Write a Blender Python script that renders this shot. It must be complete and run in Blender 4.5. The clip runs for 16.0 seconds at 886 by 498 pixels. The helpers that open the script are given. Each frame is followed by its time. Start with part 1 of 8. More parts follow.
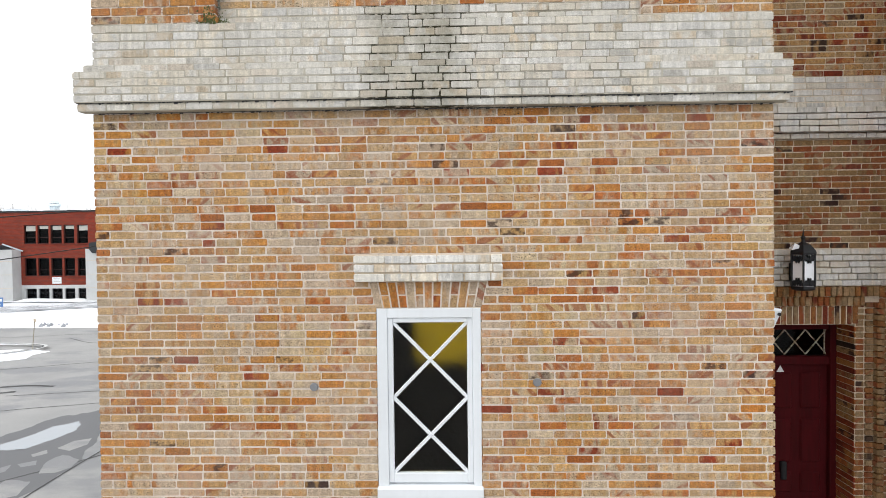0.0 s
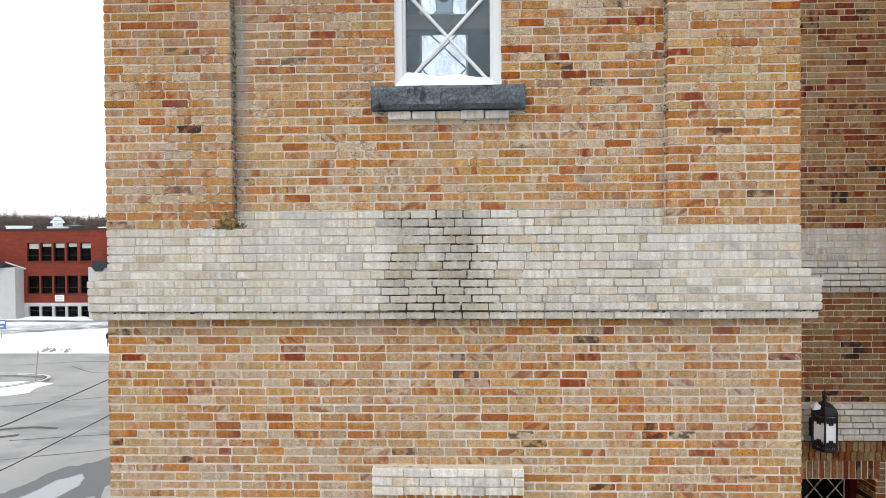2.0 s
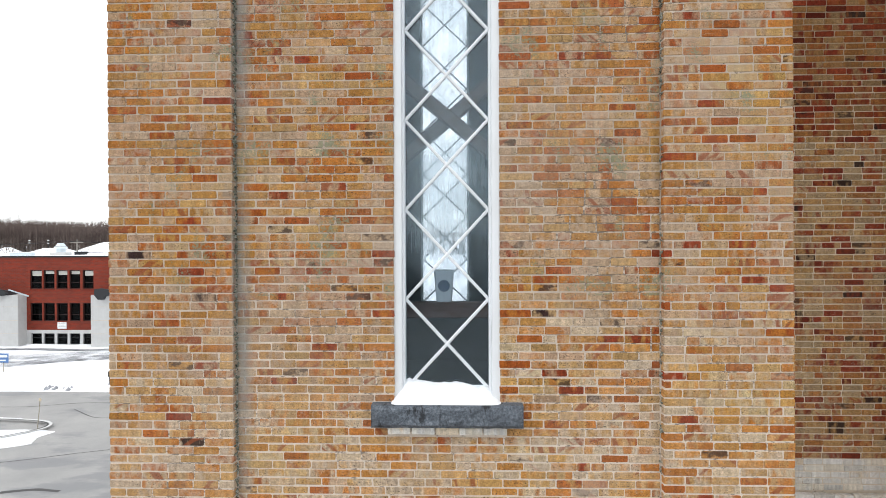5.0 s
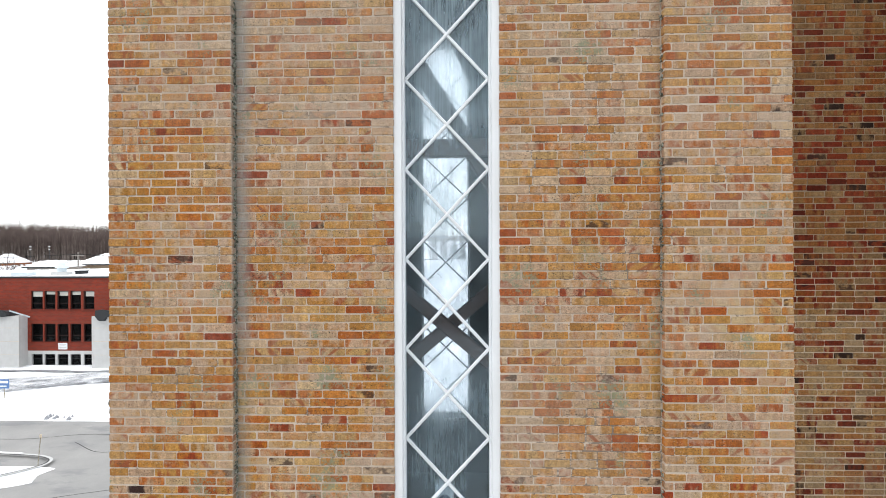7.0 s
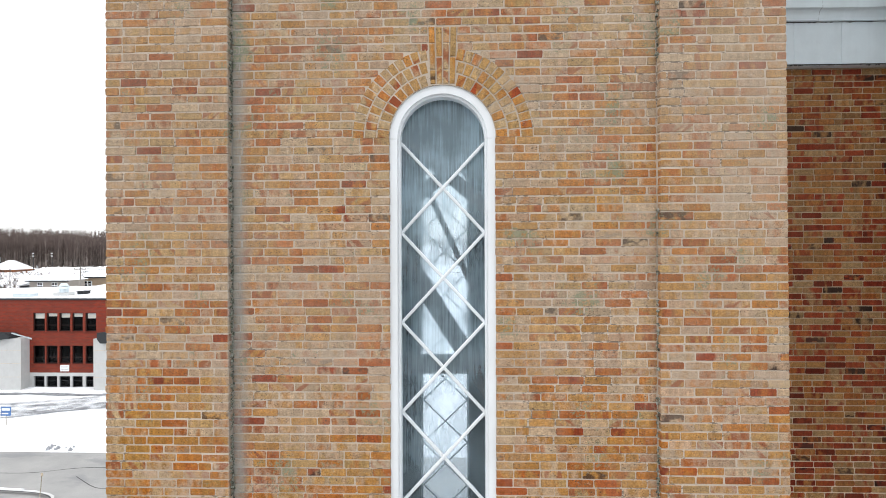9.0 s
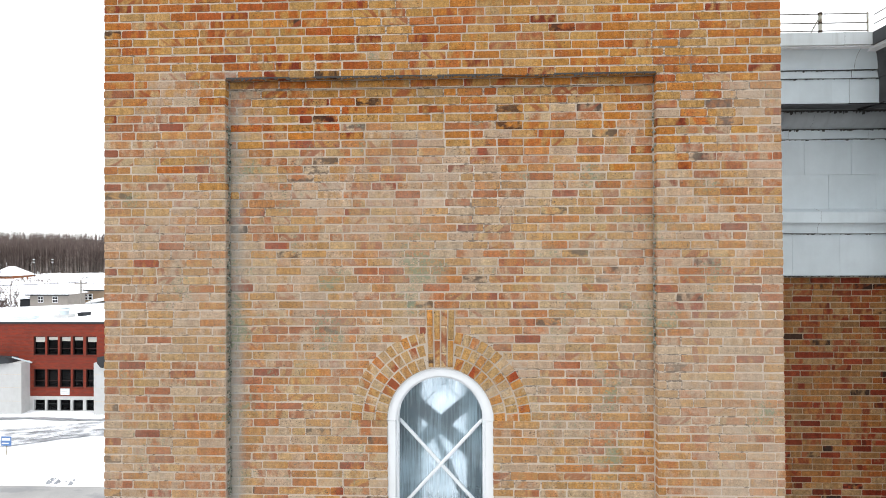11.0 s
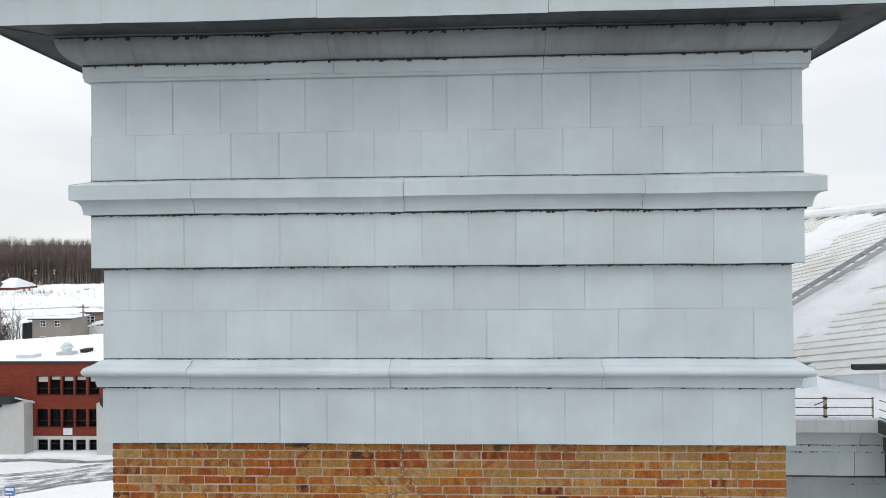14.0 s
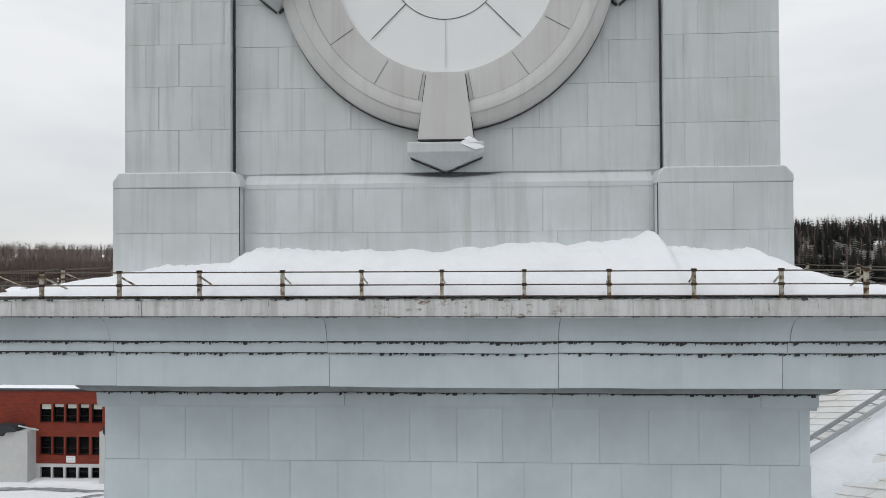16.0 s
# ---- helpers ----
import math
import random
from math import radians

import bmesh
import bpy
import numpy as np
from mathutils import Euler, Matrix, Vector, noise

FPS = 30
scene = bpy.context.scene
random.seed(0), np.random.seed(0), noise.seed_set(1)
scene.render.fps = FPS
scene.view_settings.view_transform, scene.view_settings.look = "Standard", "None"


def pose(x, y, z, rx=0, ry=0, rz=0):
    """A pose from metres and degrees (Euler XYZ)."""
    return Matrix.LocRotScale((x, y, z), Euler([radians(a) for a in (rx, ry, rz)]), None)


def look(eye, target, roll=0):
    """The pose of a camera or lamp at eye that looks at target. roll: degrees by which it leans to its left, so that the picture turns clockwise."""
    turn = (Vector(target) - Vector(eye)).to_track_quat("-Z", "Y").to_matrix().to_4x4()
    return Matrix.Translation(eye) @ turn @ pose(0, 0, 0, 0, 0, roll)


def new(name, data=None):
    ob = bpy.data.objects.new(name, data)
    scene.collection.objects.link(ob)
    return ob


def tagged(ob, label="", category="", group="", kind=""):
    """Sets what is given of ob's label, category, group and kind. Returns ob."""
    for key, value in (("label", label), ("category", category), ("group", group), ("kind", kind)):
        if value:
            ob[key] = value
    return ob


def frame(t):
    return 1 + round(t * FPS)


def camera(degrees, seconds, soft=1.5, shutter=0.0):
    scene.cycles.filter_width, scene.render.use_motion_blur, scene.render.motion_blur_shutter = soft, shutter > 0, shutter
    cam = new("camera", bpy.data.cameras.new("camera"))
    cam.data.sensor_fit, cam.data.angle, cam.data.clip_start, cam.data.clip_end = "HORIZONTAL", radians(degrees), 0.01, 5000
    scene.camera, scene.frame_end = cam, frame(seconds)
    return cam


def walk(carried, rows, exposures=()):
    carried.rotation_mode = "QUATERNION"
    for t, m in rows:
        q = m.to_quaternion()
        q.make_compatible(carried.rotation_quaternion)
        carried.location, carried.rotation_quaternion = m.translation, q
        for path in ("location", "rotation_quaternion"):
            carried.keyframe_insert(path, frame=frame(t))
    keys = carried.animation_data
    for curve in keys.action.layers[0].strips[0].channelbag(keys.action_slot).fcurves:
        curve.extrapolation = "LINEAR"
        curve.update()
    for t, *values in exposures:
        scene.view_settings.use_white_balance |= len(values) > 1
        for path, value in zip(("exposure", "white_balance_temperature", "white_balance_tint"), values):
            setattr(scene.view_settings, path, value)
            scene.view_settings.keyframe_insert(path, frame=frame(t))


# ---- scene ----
# ---------------------------------------------------------------- camera
cam = camera(78.0, 16.0, 0.9)
PATH = [
    (0, (0.215, -4.471, 6.024), (0.165, -2.473, 5.983), -0.6),
    (0.5, (0.169, -4.445, 6.367), (0.118, -2.446, 6.328), -0.5),
    (1, (0.111, -4.395, 6.794), (0.059, -2.396, 6.760), -0.5),
    (1.5, (0.090, -4.368, 7.261), (0.037, -2.369, 7.227), -0.5),
    (2, (0.073, -4.363, 7.697), (0.018, -2.364, 7.666), -0.4),
    (2.5, (0.075, -4.365, 8.126), (0.021, -2.366, 8.098), -0.4),
    (3, (0.087, -4.367, 8.531), (0.031, -2.368, 8.506), -0.4),
    (3.5, (0.107, -4.376, 8.919), (0.049, -2.377, 8.897), -0.3),
    (6, (0.109, -4.407, 11.161), (0.046, -2.408, 11.148), -0.2),
    (6.5, (0.107, -4.401, 11.639), (0.043, -2.402, 11.628), -0.2),
    (7, (0.113, -4.392, 12.120), (0.049, -2.393, 12.112), -0.2),
    (7.5, (0.120, -4.389, 12.605), (0.055, -2.390, 12.599), -0.2),
    (8, (0.134, -4.391, 13.094), (0.067, -2.392, 13.090), -0.2),
    (10.5, (0.184, -4.390, 15.848), (0.112, -2.391, 15.853), -0.2),
    (11, (0.189, -4.398, 16.445), (0.117, -2.399, 16.450), -0.2),
    (11.5, (0.196, -4.408, 17.045), (0.124, -2.410, 17.051), -0.3),
    (12, (0.197, -4.423, 17.645), (0.123, -2.425, 17.652), -0.3),
    (12.5, (0.187, -4.431, 18.254), (0.112, -2.433, 18.264), -0.3),
    (13, (0.173, -4.427, 18.901), (0.097, -2.429, 18.913), -0.3),
    (13.5, (0.163, -4.430, 19.558), (0.087, -2.432, 19.569), -0.3),
    (14, (0.165, -4.429, 20.227), (0.089, -2.431, 20.236), -0.5),
    (14.5, (0.149, -4.433, 20.884), (0.071, -2.434, 20.896), -0.4),
    (15, (0.137, -4.443, 21.540), (0.057, -2.444, 21.555), -0.3),
    (15.5, (0.139, -4.460, 22.187), (0.056, -2.462, 22.209), -0.3),
    (16, (0.126, -4.492, 22.841), (0.041, -2.494, 22.864), -0.3),
]
EXPOSURES = [(0.0, -0.29), (2.0, -0.34), (3.0, -0.38), (3.5, -0.34), (6.0, -0.29), (7.0, -0.26), (8.0, -0.23), (10.5, -0.12), (11.0, -0.06), (11.5, -0.06), (12.0, -0.24), (12.5, -0.52), (13.0, -0.72), (14.0, -0.79), (14.5, -0.89), (15.2, -0.88), (15.6, -0.91), (16.0, -1.03)]
walk(cam, [(t, look(eye, target, roll)) for t, eye, target, roll in PATH], EXPOSURES)

# ---------------------------------------------------------------- sky and sun (thin bright overcast)
world = bpy.data.worlds.new("overcast")
scene.world = world
world.use_nodes = True
wn, wl = world.node_tree.nodes, world.node_tree.links
wn.clear()
w_out = wn.new("ShaderNodeOutputWorld")
w_sky = wn.new("ShaderNodeTexSky")
w_sky.sky_type, w_sky.sun_disc = "NISHITA", False
w_sky.sun_elevation, w_sky.sun_rotation = radians(45), radians(238)
w_coord = wn.new("ShaderNodeTexCoord")
w_map = wn.new("ShaderNodeMapping")
w_map.inputs["Scale"].default_value = (1.0, 1.0, 3.2)
w_noise = wn.new("ShaderNodeTexNoise")
w_noise.inputs["Scale"].default_value, w_noise.inputs["Detail"].default_value = 2.4, 6
w_ramp = wn.new("ShaderNodeValToRGB")
w_ramp.color_ramp.elements[0].position, w_ramp.color_ramp.elements[1].position = 0.36, 0.62
w_ramp.color_ramp.elements[0].color = (0.95, 0.975, 1.0, 1)
w_ramp.color_ramp.elements[1].color = (1.12, 1.13, 1.14, 1)
w_bg1, w_bg2, w_add = wn.new("ShaderNodeBackground"), wn.new("ShaderNodeBackground"), wn.new("ShaderNodeAddShader")
w_bg1.inputs["Strength"].default_value = 0.02
w_bg2.inputs["Strength"].default_value = 1.90
wl.new(w_sky.outputs[0], w_bg1.inputs["Color"])
wl.new(w_coord.outputs["Generated"], w_map.inputs["Vector"])
wl.new(w_map.outputs[0], w_noise.inputs["Vector"])
wl.new(w_noise.outputs[0], w_ramp.inputs[0])
w_sep, w_lift, w_mul = wn.new("ShaderNodeSeparateXYZ"), wn.new("ShaderNodeValToRGB"), wn.new("ShaderNodeMix")
w_lift.color_ramp.elements[0].color, w_lift.color_ramp.elements[1].color = (0.70, 0.70, 0.70, 1), (1.0, 1.0, 1.0, 1)
w_lift.color_ramp.elements[0].position = 0.0
w_mul.data_type, w_mul.blend_type = "RGBA", "MULTIPLY"
w_mul.inputs[0].default_value = 1.0
wl.new(w_coord.outputs["Generated"], w_sep.inputs[0])
wl.new(w_sep.outputs[2], w_lift.inputs[0])
wl.new(w_ramp.outputs[0], w_mul.inputs[6])
wl.new(w_lift.outputs[0], w_mul.inputs[7])
wl.new(w_mul.outputs[2], w_bg2.inputs["Color"])
wl.new(w_bg1.outputs[0], w_add.inputs[0])
wl.new(w_bg2.outputs[0], w_add.inputs[1])
wl.new(w_add.outputs[0], w_out.inputs["Surface"])

sun = new("sun", bpy.data.lights.new("sun", "SUN"))
sun.data.energy, sun.data.angle, sun.data.color = 1.05, radians(28), (1.0, 0.97, 0.93)
sun.matrix_world = look((-22, -14, 34), (0, 0, 8))


# ---------------------------------------------------------------- materials
class Mat:
    """A node material with short calls to wire it."""

    def __init__(self, name, color=(0.5, 0.5, 0.5), rough=0.7, metal=0.0, spec=0.4):
        self.m = bpy.data.materials.new(name)
        self.m.use_nodes = True
        self.n, self.l = self.m.node_tree.nodes, self.m.node_tree.links
        self.b = self.n["Principled BSDF"]
        self.b.inputs["Base Color"].default_value = (*color, 1)
        self.b.inputs["Roughness"].default_value = rough
        self.b.inputs["Metallic"].default_value = metal
        self.b.inputs["Specular IOR Level"].default_value = spec
        self.pos = self.n.new("ShaderNodeNewGeometry").outputs["Position"]

    def link(self, a, b):
        self.l.new(a, b)

    def noise(self, scale, detail=4, rough=0.55, stretch=(1, 1, 1)):
        mp = self.n.new("ShaderNodeMapping")
        mp.inputs["Scale"].default_value = stretch
        self.link(self.pos, mp.inputs["Vector"])
        t = self.n.new("ShaderNodeTexNoise")
        t.inputs["Scale"].default_value, t.inputs["Detail"].default_value, t.inputs["Roughness"].default_value = scale, detail, rough
        self.link(mp.outputs[0], t.inputs["Vector"])
        return t.outputs[0]

    def slant(self, degrees, scale, detail=3, rough=0.55, stretch=(1, 1, 1)):
        """Noise drawn out along a slanting line of the x-z plane."""
        r = self.n.new("ShaderNodeVectorRotate")
        r.rotation_type = "Y_AXIS"
        r.inputs["Angle"].default_value = radians(degrees)
        self.link(self.pos, r.inputs["Vector"])
        plain, self.pos = self.pos, r.outputs[0]
        out = self.noise(scale, detail, rough, stretch)
        self.pos = plain
        return out

    def pick(self, own, k, share):
        """1 on a share of the pieces, 0 on the rest."""
        return self.math("LESS_THAN", self.math("FRACT", self.math("MULTIPLY", own, k)), share)

    def ramp(self, fac, stops, mode="LINEAR"):
        r = self.n.new("ShaderNodeValToRGB")
        r.color_ramp.interpolation = mode
        e = r.color_ramp.elements
        while len(e) < len(stops):
            e.new(0.5)
        for k, (p, c) in enumerate(stops):
            e[k].position = p
            e[k].color = (*c, 1) if isinstance(c, tuple) else (c, c, c, 1)
        self.link(fac, r.inputs[0])
        return r.outputs[0]

    def mix(self, fac, a, b, mode="MIX"):
        x = self.n.new("ShaderNodeMix")
        x.data_type, x.blend_type = "RGBA", mode
        for sock, v in ((x.inputs[0], fac), (x.inputs[6], a), (x.inputs[7], b)):
            if isinstance(v, tuple):
                sock.default_value = (*v, 1)
            elif isinstance(v, (int, float)):
                sock.default_value = v if sock.type == "VALUE" else (v, v, v, 1)
            else:
                self.link(v, sock)
        return x.outputs[2]

    def math(self, op, a, b=0.0):
        x = self.n.new("ShaderNodeMath")
        x.operation = op
        for sock, v in ((x.inputs[0], a), (x.inputs[1], b)):
            if isinstance(v, (int, float)):
                sock.default_value = v
            else:
                self.link(v, sock)
        if op == "MULTIPLY_ADD":
            x.inputs[2].default_value = 0.5
        return x.outputs[0]

    def color(self, sock):
        self.link(sock, self.b.inputs["Base Color"])
        return self

    def rough(self, sock):
        self.link(sock, self.b.inputs["Roughness"])
        return self

    def bump(self, height, strength=0.3, distance=0.01):
        bp = self.n.new("ShaderNodeBump")
        bp.inputs["Strength"].default_value, bp.inputs["Distance"].default_value = strength, distance
        self.link(height, bp.inputs["Height"])
        self.link(bp.outputs[0], self.b.inputs["Normal"])
        return self

    def each(self):
        """A random number for each piece, joined or single."""
        g = self.n.new("ShaderNodeNewGeometry").outputs["Random Per Island"]
        o = self.n.new("ShaderNodeObjectInfo").outputs["Random"]
        return self.math("FRACT", self.math("ADD", self.math("MULTIPLY", g, 7.31), self.math("MULTIPLY", o, 3.77)))


def brick_material(name, stops, grime, grime_amount, speck=0.5, stain=None, veil=0.0, veil_color=(0.52, 0.44, 0.36), burn=(0.25, 0.060, 0.022), clinker=0.85, bars=0.12, grit=1.0):
    m = Mat(name, rough=0.92, spec=0.12)
    own = m.each()
    base = m.ramp(own, stops, "CONSTANT")
    tone = m.ramp(m.math("FRACT", m.math("MULTIPLY", own, 37.7)), [(0.0, 0.82), (1.0, 1.16)])
    base = m.mix(1.0, base, tone, "MULTIPLY")
    # soft kiln shading that runs from one colour to another within a brick
    second = m.ramp(m.math("MULTIPLY", m.math("FRACT", m.math("MULTIPLY", own, 91.3)), 0.80), stops, "CONSTANT")
    soft = m.ramp(m.noise(9.0, 3, 0.5, (1.3, 1.0, 0.6)), [(0.45, 0.0), (0.58, 1.0)])
    base = m.mix(m.math("MULTIPLY", m.math("MULTIPLY", soft, m.pick(own, 29.3, 0.9)), 0.85), base, second)
    # upright folds of the clay
    fold = m.ramp(m.noise(17.0, 3, 0.55, (1.6, 1.0, 0.12)), [(0.36, 0.86), (0.64, 1.12)])
    base = m.mix(1.0, base, fold, "MULTIPLY")
    fine = m.ramp(m.noise(80.0, 4, 0.7), [(0.32, 1 - 0.32 * grit), (0.68, 1 + 0.26 * grit)])
    base = m.mix(1.0, base, fine, "MULTIPLY")
    patchy = m.ramp(m.noise(27.0, 4, 0.65, (1.0, 1.0, 1.3)), [(0.34, 1 - 0.24 * grit), (0.66, 1 + 0.20 * grit)])
    base = m.mix(1.0, base, patchy, "MULTIPLY")
    # slanting burnt bars where the bricks were stacked in the kiln
    for k, turn, share in ((17.9, 48, bars * 0.5), (43.1, -52, bars * 0.5), (61.7, 8, bars * 0.35)):
        mark = m.ramp(m.slant(turn, 13.0, 1, 0.45, (1.5, 1.0, 0.30)), [(0.50, 0.0), (0.60, 1.0)])
        base = m.mix(m.math("MULTIPLY", m.math("MULTIPLY", m.pick(own, k, share), mark), 0.80), base, burn)
    # pits on the rougher bricks
    pits = m.ramp(m.noise(95.0, 2, 0.5, (0.8, 1.0, 1.0)), [(0.33, 1.0), (0.375, 0.0)])
    base = m.mix(m.math("MULTIPLY", m.math("MULTIPLY", pits, m.pick(own, 83.9, 0.5)), speck), base, (0.045, 0.028, 0.02))
    # a few clinkered, almost black blotches
    blotch = m.math("MULTIPLY", m.pick(own, 71.3, 0.025), m.ramp(m.noise(13.0, 2, 0.5, (0.8, 1.0, 1.3)), [(0.46, 0.0), (0.57, 1.0)]))
    base = m.mix(m.math("MULTIPLY", blotch, clinker), base, (0.028, 0.012, 0.012))
    # weathering film
    film = m.ramp(m.noise(0.8, 6, 0.62, (1.3, 1, 0.6)), [(0.38, 0.0), (0.68, 1.0)])
    base = m.mix(m.math("MULTIPLY", film, grime_amount), base, grime)
    if veil:
        # lime wash that has run over whole bricks, and smears of mortar on single ones
        some = m.ramp(m.math("FRACT", m.math("MULTIPLY", own, 53.1)), [(0.45, 0.05), (0.70, 1.0)])
        some = m.math("MULTIPLY", some, m.math("LESS_THAN", own, 0.9))
        wash = m.ramp(m.math("ADD", m.math("MULTIPLY", m.noise(0.9, 4, 0.6, (0.7, 1, 1.2)), 0.62), m.math("MULTIPLY", m.noise(20.0, 5, 0.7), 0.38)), [(0.465, 0.0), (0.57, 1.0)])
        base = m.mix(m.math("MULTIPLY", m.math("MULTIPLY", wash, some), veil), base, veil_color)
        smear = m.ramp(m.noise(42.0, 5, 0.75, (0.7, 1.0, 1.2)), [(0.585, 0.0), (0.63, 1.0)])
        base = m.mix(m.math("MULTIPLY", m.math("MULTIPLY", smear, m.math("LESS_THAN", own, 0.8)), 0.28), base, m.mix(0.35, veil_color, (0.78, 0.72, 0.65)))
    if stain:
        base = stain(m, base)
    m.color(base)
    grain = m.math("ADD", m.noise(70, 5), m.math("MULTIPLY", m.noise(18, 3), 1.4))
    m.bump(grain, 1.0, 0.006)
    return m.m


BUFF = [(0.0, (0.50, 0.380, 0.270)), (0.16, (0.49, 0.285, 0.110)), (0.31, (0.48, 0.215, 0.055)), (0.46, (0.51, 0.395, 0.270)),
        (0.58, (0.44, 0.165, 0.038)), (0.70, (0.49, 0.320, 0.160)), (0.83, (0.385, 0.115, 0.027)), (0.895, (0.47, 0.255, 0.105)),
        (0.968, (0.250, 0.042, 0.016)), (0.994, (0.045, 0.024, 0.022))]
WARM = [(0.0, (0.43, 0.285, 0.185)), (0.15, (0.41, 0.210, 0.062)), (0.31, (0.405, 0.148, 0.028)), (0.46, (0.44, 0.312, 0.200)),
        (0.57, (0.39, 0.182, 0.044)), (0.69, (0.355, 0.103, 0.020)), (0.79, (0.43, 0.265, 0.110)), (0.91, (0.31, 0.078, 0.020)),
        (0.962, (0.240, 0.040, 0.014)), (0.995, (0.040, 0.022, 0.020))]
TOPS = [(0.0, (0.41, 0.200, 0.050)), (0.20, (0.405, 0.152, 0.027)), (0.38, (0.42, 0.245, 0.090)), (0.54, (0.365, 0.107, 0.020)),
        (0.68, (0.40, 0.220, 0.064)), (0.80, (0.32, 0.077, 0.018)), (0.91, (0.41, 0.265, 0.130)), (0.960, (0.20, 0.036, 0.015)), (0.993, (0.05, 0.028, 0.02))]
# nave brick mixes; their tones also hold light and shade of the bay
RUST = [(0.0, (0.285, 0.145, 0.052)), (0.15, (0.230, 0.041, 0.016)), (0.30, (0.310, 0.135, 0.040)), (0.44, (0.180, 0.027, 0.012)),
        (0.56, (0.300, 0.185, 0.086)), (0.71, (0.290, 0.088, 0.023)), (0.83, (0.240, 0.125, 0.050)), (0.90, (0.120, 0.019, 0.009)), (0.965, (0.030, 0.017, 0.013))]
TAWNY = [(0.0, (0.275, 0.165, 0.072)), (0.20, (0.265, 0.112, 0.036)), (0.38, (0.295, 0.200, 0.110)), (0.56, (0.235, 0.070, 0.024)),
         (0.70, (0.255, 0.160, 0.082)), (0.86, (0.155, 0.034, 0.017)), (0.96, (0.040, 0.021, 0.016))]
MIXED = [(0.0, (0.40, 0.225, 0.085)), (0.20, (0.37, 0.255, 0.140)), (0.40, (0.36, 0.150, 0.045)), (0.54, (0.215, 0.034, 0.014)),
         (0.66, (0.42, 0.270, 0.125)), (0.80, (0.31, 0.090, 0.026)), (0.89, (0.150, 0.024, 0.012)), (0.955, (0.035, 0.018, 0.014))]
CREAM = [(0.0, (0.635, 0.605, 0.545)), (0.25, (0.675, 0.655, 0.615)), (0.45, (0.61, 0.595, 0.57)), (0.62, (0.635, 0.575, 0.475)),
         (0.78, (0.60, 0.525, 0.44)), (0.86, (0.56, 0.465, 0.345)), (0.93, (0.50, 0.48, 0.44))]


def edge_wash(m, base, amount):
    """Grey wash that has run down the corner of the tall panel."""
    x = m.n.new("ShaderNodeSeparateXYZ")
    m.link(m.pos, x.inputs[0])
    edge = m.ramp(m.math("MULTIPLY_ADD", x.outputs[0], 0.2), [(0.1505, 0.0), (0.1515, 1.0), (0.165, 0.85), (0.180, 0.0)])
    edge = m.math("MULTIPLY", edge, m.math("GREATER_THAN", x.outputs[2], 7.9))
    wash = m.math("MULTIPLY", edge, m.ramp(m.math("ADD", m.math("MULTIPLY", m.noise(1.4, 4, 0.6, (1, 1, 0.5)), 0.6), m.math("MULTIPLY", m.noise(24, 5, 0.7), 0.4)), [(0.40, 0.10), (0.58, 1.0)]))
    return m.mix(m.math("MULTIPLY", wash, amount), base, (0.33, 0.335, 0.315))


def lichen(m, base):
    """Grey wash down the recess's edge and grey-green lichen patches."""
    base = edge_wash(m, base, 0.85)
    # broad drift from ochre to mauve-grey batches of brick
    drift = m.math("ADD", m.math("MULTIPLY", m.noise(0.62, 4, 0.55, (1, 1, 1.3)), 0.7), m.math("MULTIPLY", m.noise(7.0, 3, 0.6), 0.3))
    base = m.mix(m.ramp(drift, [(0.36, 0.75), (0.48, 0.0)]), base, (1.02, 1.0, 0.72), "MULTIPLY")
    base = m.mix(m.ramp(drift, [(0.50, 0.0), (0.62, 0.26)]), base, (0.385, 0.328, 0.262))
    x = m.n.new("ShaderNodeSeparateXYZ")
    m.link(m.pos, x.inputs[0])
    lime = m.math("MULTIPLY", m.ramp(m.math("MULTIPLY", m.math("SUBTRACT", x.outputs[2], 10.0), 0.1), [(0.25, 0.0), (0.52, 1.0), (0.68, 1.0), (0.78, 0.2)]), m.ramp(m.noise(2.4, 6, 0.7), [(0.36, 0.35), (0.6, 1.0)]))
    base = m.mix(m.math("MULTIPLY", lime, 0.28), base, (0.41, 0.358, 0.275))
    patch = m.ramp(m.math("ADD", m.math("MULTIPLY", m.noise(2.6, 3), 0.50), m.math("MULTIPLY", m.noise(46, 6, 0.8), 0.50)), [(0.572, 0.0), (0.60, 1.0)])
    patch = m.math("MULTIPLY", patch, m.math("GREATER_THAN", x.outputs[2], 9.8))
    return m.mix(m.math("MULTIPLY", patch, 0.75), base, (0.21, 0.245, 0.165))


def run_off(m, base):
    """Mossy grey streak where meltwater crosses the belt."""
    x = m.n.new("ShaderNodeSeparateXYZ")
    m.link(m.pos, x.inputs[0])
    run = m.ramp(m.math("MULTIPLY_ADD", x.outputs[0], 0.2), [(0.39, 0.0), (0.425, 1.0), (0.475, 0.5), (0.49, 1.0), (0.53, 1.0), (0.56, 0.15), (0.62, 0.0)])
    f = m.math("MULTIPLY", run, m.ramp(m.math("ADD", m.math("MULTIPLY", m.noise(2.6, 5, 0.6), 0.6), m.math("MULTIPLY", m.noise(26, 5, 0.7), 0.4)), [(0.40, 0.12), (0.60, 1.0)]))
    return m.mix(m.math("MULTIPLY", f, 0.72), base, (0.27, 0.255, 0.195))


